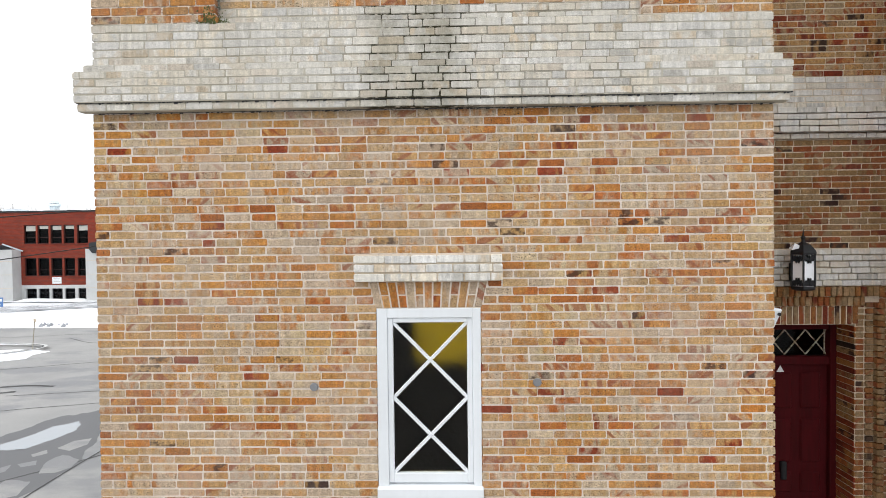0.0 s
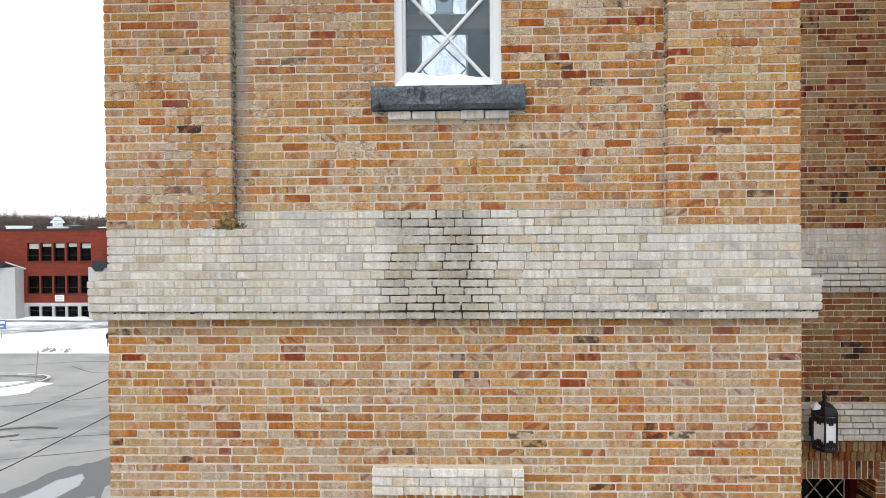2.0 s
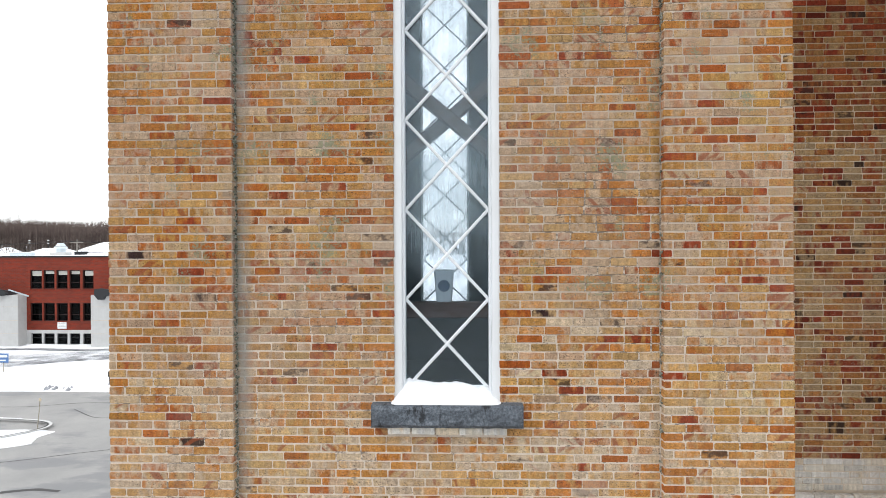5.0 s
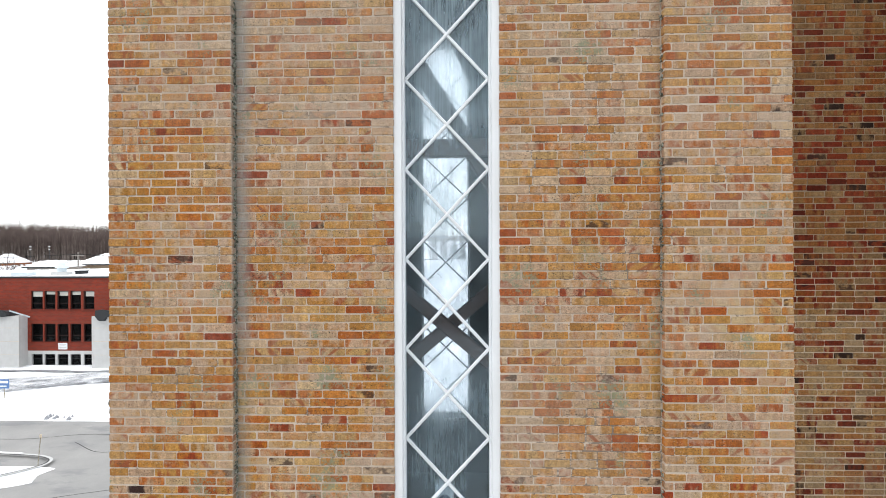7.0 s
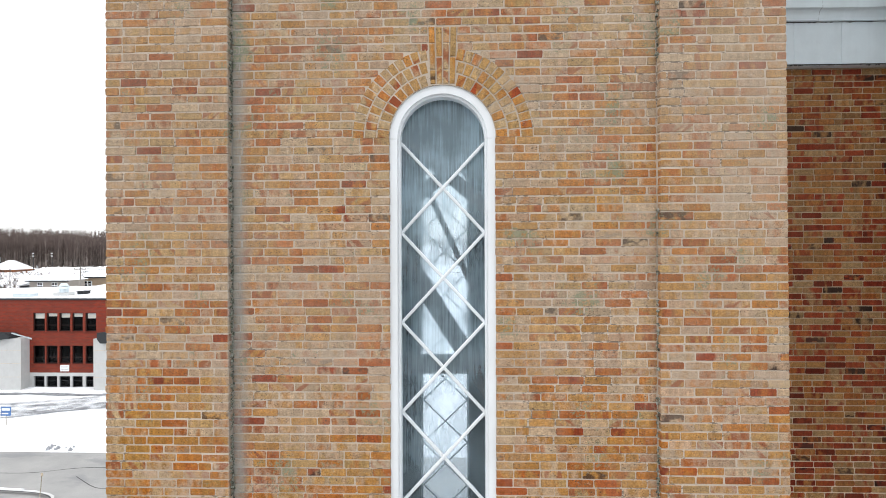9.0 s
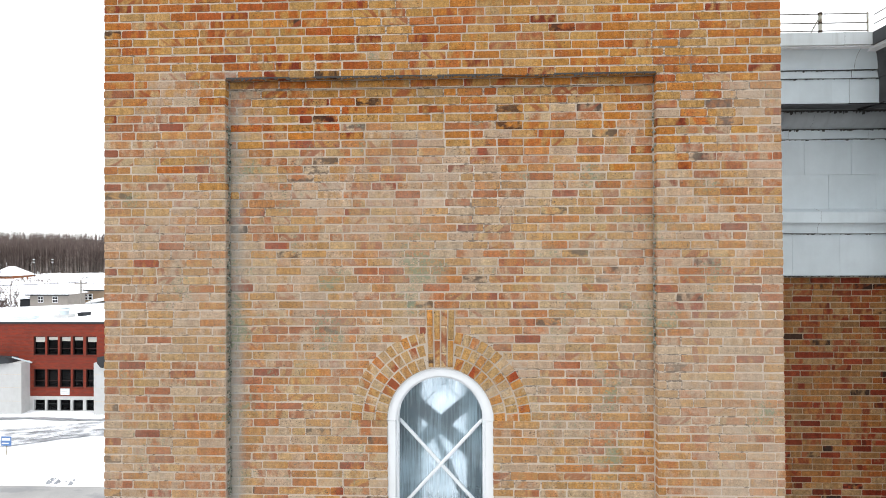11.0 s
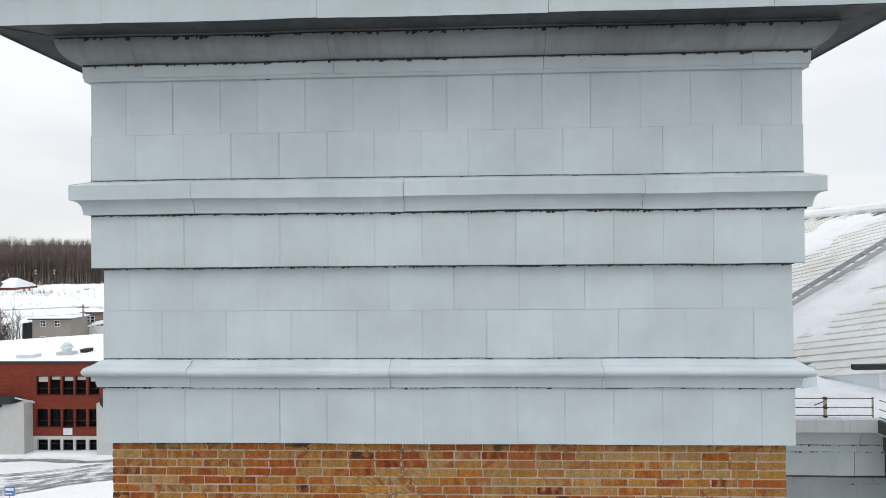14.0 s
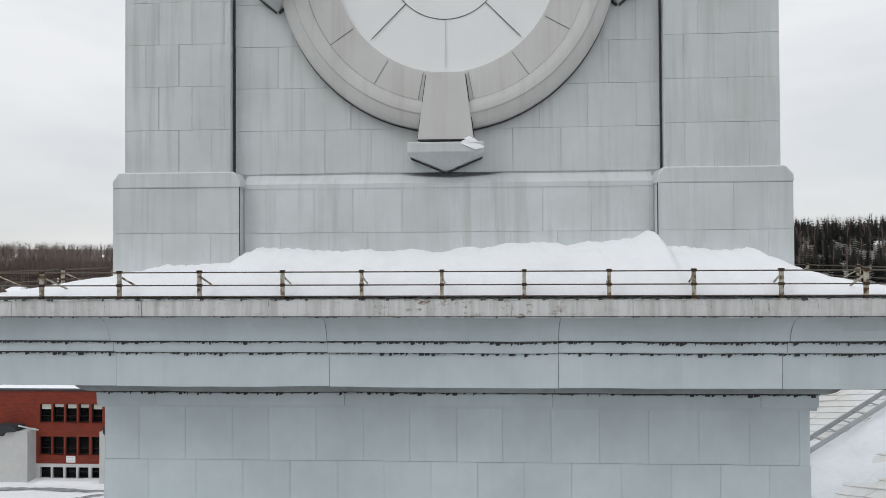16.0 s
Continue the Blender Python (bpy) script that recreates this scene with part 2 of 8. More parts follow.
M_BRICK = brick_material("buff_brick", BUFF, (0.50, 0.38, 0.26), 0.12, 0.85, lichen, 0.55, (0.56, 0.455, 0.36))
M_BRICK_U = brick_material("warm_brick", WARM, (0.43, 0.32, 0.22), 0.10, 0.85, lichen, 0.62, (0.475, 0.37, 0.285))
ARCH = [(0.0, (0.42, 0.240, 0.085)), (0.24, (0.42, 0.185, 0.045)), (0.40, (0.44, 0.315, 0.180)), (0.64, (0.40, 0.140, 0.032)), (0.72, (0.43, 0.270, 0.115)), (0.94, (0.28, 0.055, 0.018))]
M_BRICK_V = brick_material("arch_brick", ARCH, (0.43, 0.32, 0.22), 0.12, 0.8, None, 0.5, (0.46, 0.37, 0.28))
M_BRICK_TOP = brick_material("clean_orange_brick", TOPS, (0.38, 0.27, 0.16), 0.08, 0.8, None, 0.18, (0.43, 0.315, 0.20))
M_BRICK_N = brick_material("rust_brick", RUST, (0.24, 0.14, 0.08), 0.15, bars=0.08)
M_BRICK_M = brick_material("mixed_tan_brick", MIXED, (0.32, 0.22, 0.13), 0.12, 0.85, None, 0.35, (0.44, 0.35, 0.24), bars=0.10)
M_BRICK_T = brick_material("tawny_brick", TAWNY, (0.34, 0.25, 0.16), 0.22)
M_CREAM = brick_material("cream_brick", CREAM, (0.58, 0.53, 0.44), 0.34, 0.30, run_off, 0.5, (0.68, 0.645, 0.57), burn=(0.56, 0.49, 0.40), clinker=0.0, grit=0.5)
M_WHITE_BRICK = brick_material("white_hood_brick", [(p, tuple(min(0.82, v * 1.18) for v in c)) for p, c in CREAM], (0.60, 0.58, 0.53), 0.20, 0.3, None, burn=(0.58, 0.53, 0.45), clinker=0.0, grit=0.4)


def mortar_material(name, light, dark, fresh=None, wash=0.0, cracks=0.5, middle=8.0):
    m = Mat(name, rough=0.95, spec=0.2)
    c = m.mix(m.ramp(m.noise(1.3, 6, 0.6), [(0.36, 0.0), (0.66, 1.0)]), light, dark)
    if fresh:
        up = m.n.new("ShaderNodeSeparateXYZ")
        m.link(m.pos, up.inputs[0])
        lift = m.math("ADD", m.math("MULTIPLY", m.math("SUBTRACT", up.outputs[2], middle), 0.3), m.math("MULTIPLY", m.math("SUBTRACT", m.noise(1.1, 4), 0.5), 1.2))
        c = m.mix(m.ramp(lift, [(0.25, 0.9), (0.75, 0.0)]), c, fresh)
    c = m.mix(m.math("MULTIPLY", m.ramp(m.noise(45, 4), [(0.3, 1.0), (0.5, 0.0)]), 0.3), c, (0.34, 0.29, 0.24))
    # hairline cracks and holes where the joint has washed out
    gone = m.ramp(m.math("ADD", m.math("MULTIPLY", m.noise(1.2, 3), 0.4), m.math("MULTIPLY", m.noise(30, 4, 0.7, (0.6, 1, 1.6)), 0.6)), [(0.555, 0.0), (0.58, 1.0)])
    c = m.mix(m.math("MULTIPLY", gone, cracks), c, (0.09, 0.07, 0.055))
    if wash:
        c = edge_wash(m, c, wash)
    m.color(c).bump(m.noise(160, 4), 0.5, 0.003)
    return m.m


M_MORTAR = mortar_material("lime_mortar", (0.76, 0.68, 0.60), (0.60, 0.51, 0.43), cracks=0.30)
M_MORTAR_U = mortar_material("weathered_mortar", (0.56, 0.475, 0.39), (0.42, 0.345, 0.275), (0.68, 0.59, 0.50), 0.85, 0.7)
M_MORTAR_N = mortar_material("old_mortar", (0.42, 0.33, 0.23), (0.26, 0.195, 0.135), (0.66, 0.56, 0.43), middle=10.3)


def belt_mortar():
    """Grey joints, black and mossy where water has run off the ledge."""
    m = Mat("mossy_belt_mortar", rough=0.95, spec=0.2)
    x = m.n.new("ShaderNodeSeparateXYZ")
    m.link(m.pos, x.inputs[0])
    run = m.ramp(m.math("MULTIPLY_ADD", x.outputs[0], 0.2), [(0.30, 0.10), (0.38, 0.28), (0.41, 1.0), (0.55, 1.0), (0.60, 0.45), (0.82, 0.38), (0.86, 0.05)])
    spots = m.ramp(m.noise(1.6, 5, 0.6), [(0.30, 0.0), (0.44, 1.0)])
    c = m.mix(m.ramp(m.noise(2.1, 5), [(0.35, 0.0), (0.65, 1.0)]), (0.60, 0.56, 0.48), (0.40, 0.37, 0.29))
    holes = m.ramp(m.noise(14, 4, 0.65), [(0.36, 0.0), (0.48, 1.0)])
    c = m.mix(m.math("MULTIPLY", m.math("MULTIPLY", run, spots), holes), c, (0.045, 0.042, 0.026))
    m.color(c).bump(m.noise(120, 4), 0.5, 0.003)
    return m.m


M_MORTAR_B = belt_mortar()


def paint_material(name, color, rough, dirt, amount, streaks=0.0, bump=0.05):
    m = Mat(name, color, rough)
    c = m.mix(m.math("MULTIPLY", m.ramp(m.noise(1.6, 6, 0.6), [(0.35, 0.0), (0.7, 1.0)]), amount), color, dirt)
    if streaks:
        st = m.ramp(m.noise(5.0, 5, 0.6, (3.0, 1.0, 0.16)), [(0.50, 0.0), (0.72, 1.0)])
        c = m.mix(m.math("MULTIPLY", st, streaks), c, dirt)
    own = m.ramp(m.each(), [(0.0, 0.955), (1.0, 1.02)])
    m.color(m.mix(1.0, c, own, "MULTIPLY"))
    m.rough(m.ramp(m.noise(12, 4), [(0.3, rough - 0.08), (0.7, rough + 0.12)]))
    m.bump(m.noise(7, 3), bump, 0.02)
    return m.m


M_METAL = paint_material("painted_sheet_metal", (0.673, 0.757, 0.798), 0.42, (0.545, 0.615, 0.648), 0.9, 0.22, 0.18)
M_METAL_UP = paint_material("weathered_sheet_metal", (0.645, 0.685, 0.695), 0.52, (0.46, 0.475, 0.468), 0.55, 0.6, 0.08)


def gutter_material():
    m = Mat("stained_gutter_metal", rough=0.5)
    c = m.mix(m.ramp(m.noise(7.0, 5, 0.65, (2.4, 1.0, 0.2)), [(0.40, 0.0), (0.66, 1.0)]), (0.72, 0.73, 0.73), (0.52, 0.52, 0.51))
    c = m.mix(m.ramp(m.noise(17.0, 5, 0.7, (3.0, 1.0, 0.3)), [(0.62, 0.0), (0.70, 0.7)]), c, (0.10, 0.095, 0.09))
    x = m.n.new("ShaderNodeSeparateXYZ")
    m.link(m.pos, x.inputs[0])
    spot = m.ramp(m.math("MULTIPLY_ADD", x.outputs[0], 0.2), [(0.39, 0.15), (0.42, 1.0), (0.60, 1.0), (0.68, 0.15)])
    rust = m.math("MULTIPLY", spot, m.ramp(m.noise(9.0, 6, 0.7, (0.8, 1.0, 1.7)), [(0.55, 0.0), (0.63, 0.9)]))
    m.color(m.mix(rust, c, (0.15, 0.075, 0.03)))
    m.bump(m.noise(9, 3), 0.1, 0.02)
    return m.m


M_GUTTER = gutter_material()
M_FRAME = paint_material("white_window_paint", (0.82, 0.85, 0.88), 0.45, (0.55, 0.55, 0.53), 0.25, 0.1, 0.05)
M_CLOCK = paint_material("white_clock_panel", (0.90, 0.915, 0.92), 0.5, (0.78, 0.80, 0.80), 0.35, 0.12, 0.02)
# grimy metal, its colour also darkened for the shade under the cornice
M_GRIM_SHADE = paint_material("grime_and_shade_sheet_metal", (0.40, 0.44, 0.465), 0.5, (0.20, 0.21, 0.215), 0.75, 0.4, 0.12)
# flat dark material for seams, tar and the painted shadows under lips
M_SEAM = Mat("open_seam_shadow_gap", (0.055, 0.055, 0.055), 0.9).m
M_TIE = paint_material("weathered_grey_iron", (0.24, 0.255, 0.28), 0.6, (0.16, 0.14, 0.12), 0.6)
# near-black base puts soffit and return shade into the colour; also colours soot
M_SOOT_SHADE = paint_material("soot_and_shade_black_metal", (0.10, 0.107, 0.115), 0.65, (0.03, 0.03, 0.032), 0.8, 0.5, 0.2)
M_IRON = Mat("black_iron", (0.009, 0.0095, 0.011), 0.5, 0.0).m


def rust_material():
    m = Mat("galvanised_rusty_steel", (0.3, 0.29, 0.27), 0.7, 0.2)
    c = m.ramp(m.noise(22, 4), [(0.44, (0.46, 0.44, 0.37)), (0.55, (0.27, 0.22, 0.15)), (0.64, (0.07, 0.035, 0.018))])
    m.color(c)
    return m.m


M_RUST = rust_material()
M_CLAMP = paint_material("rusted_iron", (0.060, 0.034, 0.020), 0.8, (0.022, 0.017, 0.014), 0.6)
M_RAIL = paint_material("dark_rusty_rail", (0.15, 0.125, 0.10), 0.7, (0.05, 0.035, 0.025), 0.8)


def snow_material(name, dirty=0.0):
    m = Mat(name, (0.86, 0.88, 0.91), 0.75, 0, 0.3)
    c = m.mix(m.math("MULTIPLY", m.ramp(m.noise(3.5, 6, 0.65), [(0.5, 0.0), (0.75, 1.0)]), 0.25 + dirty), (0.87, 0.89, 0.92), (0.60, 0.62, 0.64))
    m.color(c).bump(m.math("ADD", m.noise(9, 5), m.math("MULTIPLY", m.noise(60, 3), 0.2)), 0.4, 0.05)
    return m.m


M_SNOW = snow_material("snow")
M_SNOW_D = snow_material("old_snow", 0.35)
M_SNOW_FLAT = paint_material("thin_wet_snow", (0.84, 0.84, 0.84), 0.8, (0.70, 0.69, 0.68), 0.6, 0.0, 0.0)


def granite_material():
    m = Mat("rock_faced_granite", (0.2, 0.22, 0.25), 0.75)
    c = m.ramp(m.noise(55, 6, 0.7), [(0.30, (0.035, 0.042, 0.053)), (0.5, (0.115, 0.135, 0.16)), (0.72, (0.26, 0.29, 0.33))])
    c = m.mix(m.ramp(m.noise(5, 4), [(0.42, 0.55), (0.6, 0.0)]), c, (0.07, 0.08, 0.095))
    c = m.mix(m.ramp(m.noise(7.0, 5, 0.65, (1.6, 1.0, 0.45)), [(0.55, 0.0), (0.62, 0.85)]), c, (0.014, 0.015, 0.017))
    m.color(c).bump(m.noise(28, 6, 0.65), 0.9, 0.02)
    return m.m


M_GRANITE = granite_material()


def glass_material(name, tint, film, film_amount, ripple=0.0, gloss=(1.0, 1.0, 1.0), mirror=2.0, haze=0.0):
    """Thin pane: see-through by its body, mirror by Fresnel, with a film of condensation that runs in streaks."""
    m = Mat(name)
    n = m.n
    out = n["Material Output"]
    clear = n.new("ShaderNodeBsdfRefraction" if ripple else "ShaderNodeBsdfTransparent")
    if ripple:
        clear.inputs["IOR"].default_value, clear.inputs["Roughness"].default_value = 1.14, 0.28
    clear.inputs["Color"].default_value = (*tint, 1)
    shine = n.new("ShaderNodeBsdfGlossy")
    shine.inputs["Roughness"].default_value = 0.04
    shine.inputs["Color"].default_value = (*gloss, 1)
    fr = n.new("ShaderNodeFresnel")
    fr.inputs["IOR"].default_value = 1.52
    mix1, mix2 = n.new("ShaderNodeMixShader"), n.new("ShaderNodeMixShader")
    fac = m.math("MINIMUM", m.math("MULTIPLY", fr.outputs[0], mirror), 1.0)
    m.link(fac, mix1.inputs[0])
    m.link(clear.outputs[0], mix1.inputs[1])
    m.link(shine.outputs[0], mix1.inputs[2])
    m.b.inputs["Base Color"].default_value = (*film, 1)
    m.b.inputs["Roughness"].default_value = 0.35
    m.b.inputs["Transmission Weight"].default_value = 0.0
    streak = m.ramp(m.math("ADD", m.math("MULTIPLY", m.noise(16, 6, 0.65, (4.0, 1, 0.14)), 0.38), m.math("MULTIPLY", m.noise(1.25, 4, 0.55), 0.62)),
                    [(0.42, film_amount * 0.25), (0.60, film_amount)])
    up = m.n.new("ShaderNodeSeparateXYZ")
    m.link(m.pos, up.inputs[0])
    dense = m.ramp(m.math("MULTIPLY", m.math("SUBTRACT", up.outputs[2], 8.0), 0.125), [(0.0, 0.10), (0.19, 0.12), (0.26, 0.55), (0.36, 0.50), (0.42, 0.18), (0.60, 0.80), (0.74, 0.95), (0.82, 1.75)])
    m.link(m.math("MULTIPLY", streak, dense), mix2.inputs[0])
    m.link(mix1.outputs[0], mix2.inputs[1])
    if haze:
        # droplets that blur what lies behind
        blur, wet = n.new("ShaderNodeBsdfRefraction"), n.new("ShaderNodeMixShader")
        blur.inputs["IOR"].default_value, blur.inputs["Roughness"].default_value = 1.10, 0.38
        blur.inputs["Color"].default_value = (0.90, 0.97, 1.0, 1)
        wet.inputs[0].default_value = 1.0 - haze
        m.link(blur.outputs[0], wet.inputs[1])
        m.link(m.b.outputs[0], wet.inputs[2])
        m.link(wet.outputs[0], mix2.inputs[2])
    else:
        m.link(m.b.outputs[0], mix2.inputs[2])
    if ripple:
        bp = n.new("ShaderNodeBump")
        bp.inputs["Strength"].default_value, bp.inputs["Distance"].default_value = ripple, 0.004
        m.link(m.noise(24, 2), bp.inputs["Height"])
        m.link(bp.outputs[0], shine.inputs["Normal"])
        m.link(bp.outputs[0], clear.inputs["Normal"])
        m.link(bp.outputs[0], fr.inputs["Normal"])
    m.link(mix2.outputs[0], out.inputs["Surface"])
    return m.m


M_GLASS = glass_material("misted_window_glass", (0.92, 0.96, 0.99), (0.42, 0.55, 0.62), 0.70, 0.0, (0.78, 0.92, 1.0), 1.35, 0.62)
M_GLASS_LOW = glass_material("hammered_dark_glass", (0.66, 0.62, 0.52), (0.04, 0.036, 0.032), 0.06, 0.9, (0.9, 0.9, 0.9), 0.5)
M_GLASS_FAR = glass_material("dark_school_glass", (0.14, 0.16, 0.18), (0.02, 0.024, 0.03), 0.5, 0.0, (1.0, 1.0, 1.0), 0.22)


def lit_glass(name, color, see, clear=None):
    """Frosted pane that passes daylight on, part clear."""
    m = Mat(name)
    t, c, mx = m.n.new("ShaderNodeBsdfTranslucent"), m.n.new("ShaderNodeBsdfTransparent"), m.n.new("ShaderNodeMixShader")
    t.inputs["Color"].default_value = (*color, 1)
    c.inputs["Color"].default_value = (*(clear or color), 1)
    m.link(m.ramp(m.noise(3.0, 4, 0.6, (1, 1, 0.5)), [(0.35, see * 0.5), (0.65, min(1.0, see * 1.4))]), mx.inputs[0])
    m.link(t.outputs[0], mx.inputs[1])
    m.link(c.outputs[0], mx.inputs[2])
    m.link(mx.outputs[0], m.n["Material Output"].inputs["Surface"])
    return m.m


M_GLASS_BACK = lit_glass("frosted_window_glass", (0.62, 0.67, 0.69), 1.15, (0.98, 0.99, 1.0))
M_GLASS_Y = lit_glass("amber_glass", (0.85, 0.74, 0.14), 0.35)
# inner walls: the dimness of the tower room is put into this colour
M_INSIDE = paint_material("shade_dark_interior", (0.060, 0.070, 0.080), 0.85, (0.025, 0.028, 0.034), 0.95)
# near-black coat that stands in for the darkness of unlit rooms
M_DARK = Mat("unlit_room_black", (0.016, 0.013, 0.011), 0.9).m


def wood_material(name, a, b, scale=6.0, stretch=(1, 1, 8), rough=0.7):
    m = Mat(name, a, rough)
    c = m.mix(m.ramp(m.noise(scale, 5, 0.6, stretch), [(0.35, 0.0), (0.65, 1.0)]), a, b)
    m.color(c).bump(m.noise(scale * 3, 4, 0.6, stretch), 0.2, 0.004)
    return m.m


M_BEAM = wood_material("old_timber", (0.12, 0.066, 0.052), (0.20, 0.13, 0.11))
M_DOOR = wood_material("oxblood_door_paint", (0.066, 0.0035, 0.0055), (0.046, 0.003, 0.004), 4, (6, 1, 0.6), 0.6)
M_DOOR.node_tree.nodes["Principled BSDF"].inputs["Specular IOR Level"].default_value = 0.12


def asphalt_material():
    m = Mat("worn_asphalt", (0.2, 0.2, 0.19), 0.85)
    wet = m.ramp(m.noise(0.16, 6, 0.6, (1.0, 2.2, 1)), [(0.52, 0.0), (0.58, 1.0)])
    dry = m.mix(m.ramp(m.noise(0.35, 6, 0.6), [(0.35, 0.0), (0.7, 1.0)]), (0.36, 0.355, 0.345), (0.28, 0.28, 0.275))
    dry = m.mix(m.math("MULTIPLY", m.ramp(m.noise(60, 3), [(0.4, 1.0), (0.6, 0.0)]), 0.35), dry, (0.22, 0.22, 0.22))
    m.color(m.mix(m.math("MULTIPLY", wet, 0.65), dry, (0.17, 0.175, 0.185)))
    m.rough(m.ramp(wet, [(0.0, 0.85), (1.0, 0.6)]))
    m.bump(m.noise(90, 3), 0.3, 0.01)
    return m.m


M_ASPHALT = asphalt_material()
M_CRACK = Mat("crack_filler", (0.07, 0.07, 0.07), 0.8).m
# pale base colour adds the reflected sky to the puddle
M_WATER = Mat("sky_pale_meltwater", (0.31, 0.335, 0.36), 0.10).m
M_CONCRETE = paint_material("pale_concrete", (0.56, 0.565, 0.56), 0.85, (0.42, 0.42, 0.41), 0.4, 0.2, 0.2)
M_BLACKROOF = Mat("black_roof_felt", (0.03, 0.033, 0.037), 0.8).m


def school_brick():
    m = Mat("red_school_brick", (0.2, 0.05, 0.03), 0.85)
    t = m.n.new("ShaderNodeTexBrick")
    mp = m.n.new("ShaderNodeMapping")
    mp.inputs["Rotation"].default_value = (radians(90), 0, 0)
    m.link(m.pos, mp.inputs["Vector"])
    m.link(mp.outputs[0], t.inputs["Vector"])
    t.inputs["Scale"].default_value = 1.0
    t.inputs["Brick Width"].default_value, t.inputs["Row Height"].default_value, t.inputs["Mortar Size"].default_value = 0.42, 0.14, 0.014
    t.inputs["Color1"].default_value, t.inputs["Color2"].default_value = (0.275, 0.030, 0.010, 1), (0.180, 0.021, 0.008, 1)
    t.inputs["Mortar"].default_value = (0.13, 0.05, 0.034, 1)
    c = m.mix(m.math("MULTIPLY", m.ramp(m.noise(0.5, 5), [(0.35, 0.0), (0.7, 1.0)]), 0.35), t.outputs["Color"], (0.10, 0.022, 0.014))
    m.color(c)
    return m.m


M_SCHOOL = school_brick()


# ---------------------------------------------------------------- builders
class Geo:
    """Collects corners and faces for one mesh."""

    def __init__(self):
        self.v, self.f = [], []

    def face(self, *pts):
        k = len(self.v)
        self.v += [tuple(p) for p in pts]
        self.f.append(tuple(range(k, k + len(pts))))
        return self

    def solid(self, pts, faces):
        k = len(self.v)
        self.v += [tuple(p) for p in pts]
        self.f += [tuple(i + k for i in f) for f in faces]
        return self

    def box(self, x0, x1, y0, y1, z0, z1):
        return self.solid([(x, y, z) for z in (z0, z1) for y in (y0, y1) for x in (x0, x1)],
                          [(0, 2, 3, 1), (4, 5, 7, 6), (0, 1, 5, 4), (2, 6, 7, 3), (0, 4, 6, 2), (1, 3, 7, 5)])

    def bar(self, a, b, w, h, up=(0, -1, 0)):
        """A square bar from a to b, w wide and h deep along up."""
        a, b, up = Vector(a), Vector(b), Vector(up)
        d = (b - a).normalized()
        s = d.cross(up).normalized()
        u = s.cross(d).normalized()
        pts = [p + s * (w / 2 * i) + u * (h / 2 * j) for p in (a, b) for i, j in ((-1, -1), (1, -1), (1, 1), (-1, 1))]
        return self.solid(pts, [(3, 2, 1, 0), (4, 5, 6, 7), (0, 1, 5, 4), (1, 2, 6, 5), (2, 3, 7, 6), (3, 0, 4, 7)])

    def tube(self, a, b, r, n=8, r2=None):
        a, b = Vector(a), Vector(b)
        d = (b - a).normalized()
        s = d.orthogonal().normalized()
        u = d.cross(s)
        pts = []
        for p, q in ((a, r), (b, r if r2 is None else r2)):
            pts += [p + (s * math.cos(2 * math.pi * k / n) + u * math.sin(2 * math.pi * k / n)) * q for k in range(n)]
        return self.solid(pts, [tuple(range(n))[::-1], tuple(range(n, 2 * n))] + [(k, (k + 1) % n, n + (k + 1) % n, n + k) for k in range(n)])

    def prism(self, outline, y0, y1):
        """An outline in x and z, pushed from y0 (front) to y1."""
        n = len(outline)
        pts = [(x, y0, z) for x, z in outline] + [(x, y1, z) for x, z in outline]
        return self.solid(pts, [tuple(range(n)), tuple(range(2 * n - 1, n - 1, -1))] + [(k, n + k, n + (k + 1) % n, (k + 1) % n) for k in range(n)])

    def mesh(self, name, material, bevel=0.0, smooth=False, weld=0.0):
        me = bpy.data.meshes.new(name)
        me.from_pydata(self.v, [], self.f)
        bm = bmesh.new()
        bm.from_mesh(me)
        if bevel or len(self.v) < 4000:
            bmesh.ops.recalc_face_normals(bm, faces=bm.faces)
        if weld:
            bmesh.ops.remove_doubles(bm, verts=bm.verts, dist=0.0002)
            bm.normal_update()
            for e in bm.edges:
                e.smooth = len(e.link_faces) == 2 and e.calc_face_angle(0.0) < weld
            for f in bm.faces:
                f.smooth = True
        if bevel:
            bmesh.ops.bevel(bm, geom=list(bm.edges), offset=bevel, segments=1, affect="EDGES", clamp_overlap=True)
        bm.to_mesh(me)
        bm.free()
        me.materials.append(material)
        if smooth:
            me.polygons.foreach_set("use_smooth", [True] * len(me.polygons))
        me.update()
        return me


def part(name, geo, material, parent=None, label="", bevel=0.0, smooth=False):
    me = geo if isinstance(geo, bpy.types.Mesh) else geo.mesh(name, material, bevel, smooth)
    ob = new(name, me)
    if parent:
        ob.parent = parent
        ob.matrix_parent_inverse = Matrix.Translation(base_of(parent)).inverted()
    return tagged(ob, label)


def base_of(ob):
    p = Vector((0, 0, 0))
    while ob:
        p += Vector(ob.location)
        if ob.parent:
            p += ob.matrix_parent_inverse.translation
        ob = ob.parent
    return p


def thing(name, at, label, category, group="", kind=""):
    ob = new(name)
    ob.location = at
    ob.empty_display_size = 0.2
    return tagged(ob, label, category, group, kind)


def structure(name, geo, material, label, category, bevel=0.0):
    return tagged(part(name, geo, material, None, label, bevel), category=category, kind="structure")


rnd = random.Random(7)
BL, BH = 0.2155, 0.0695      # one brick with its joint: length and course


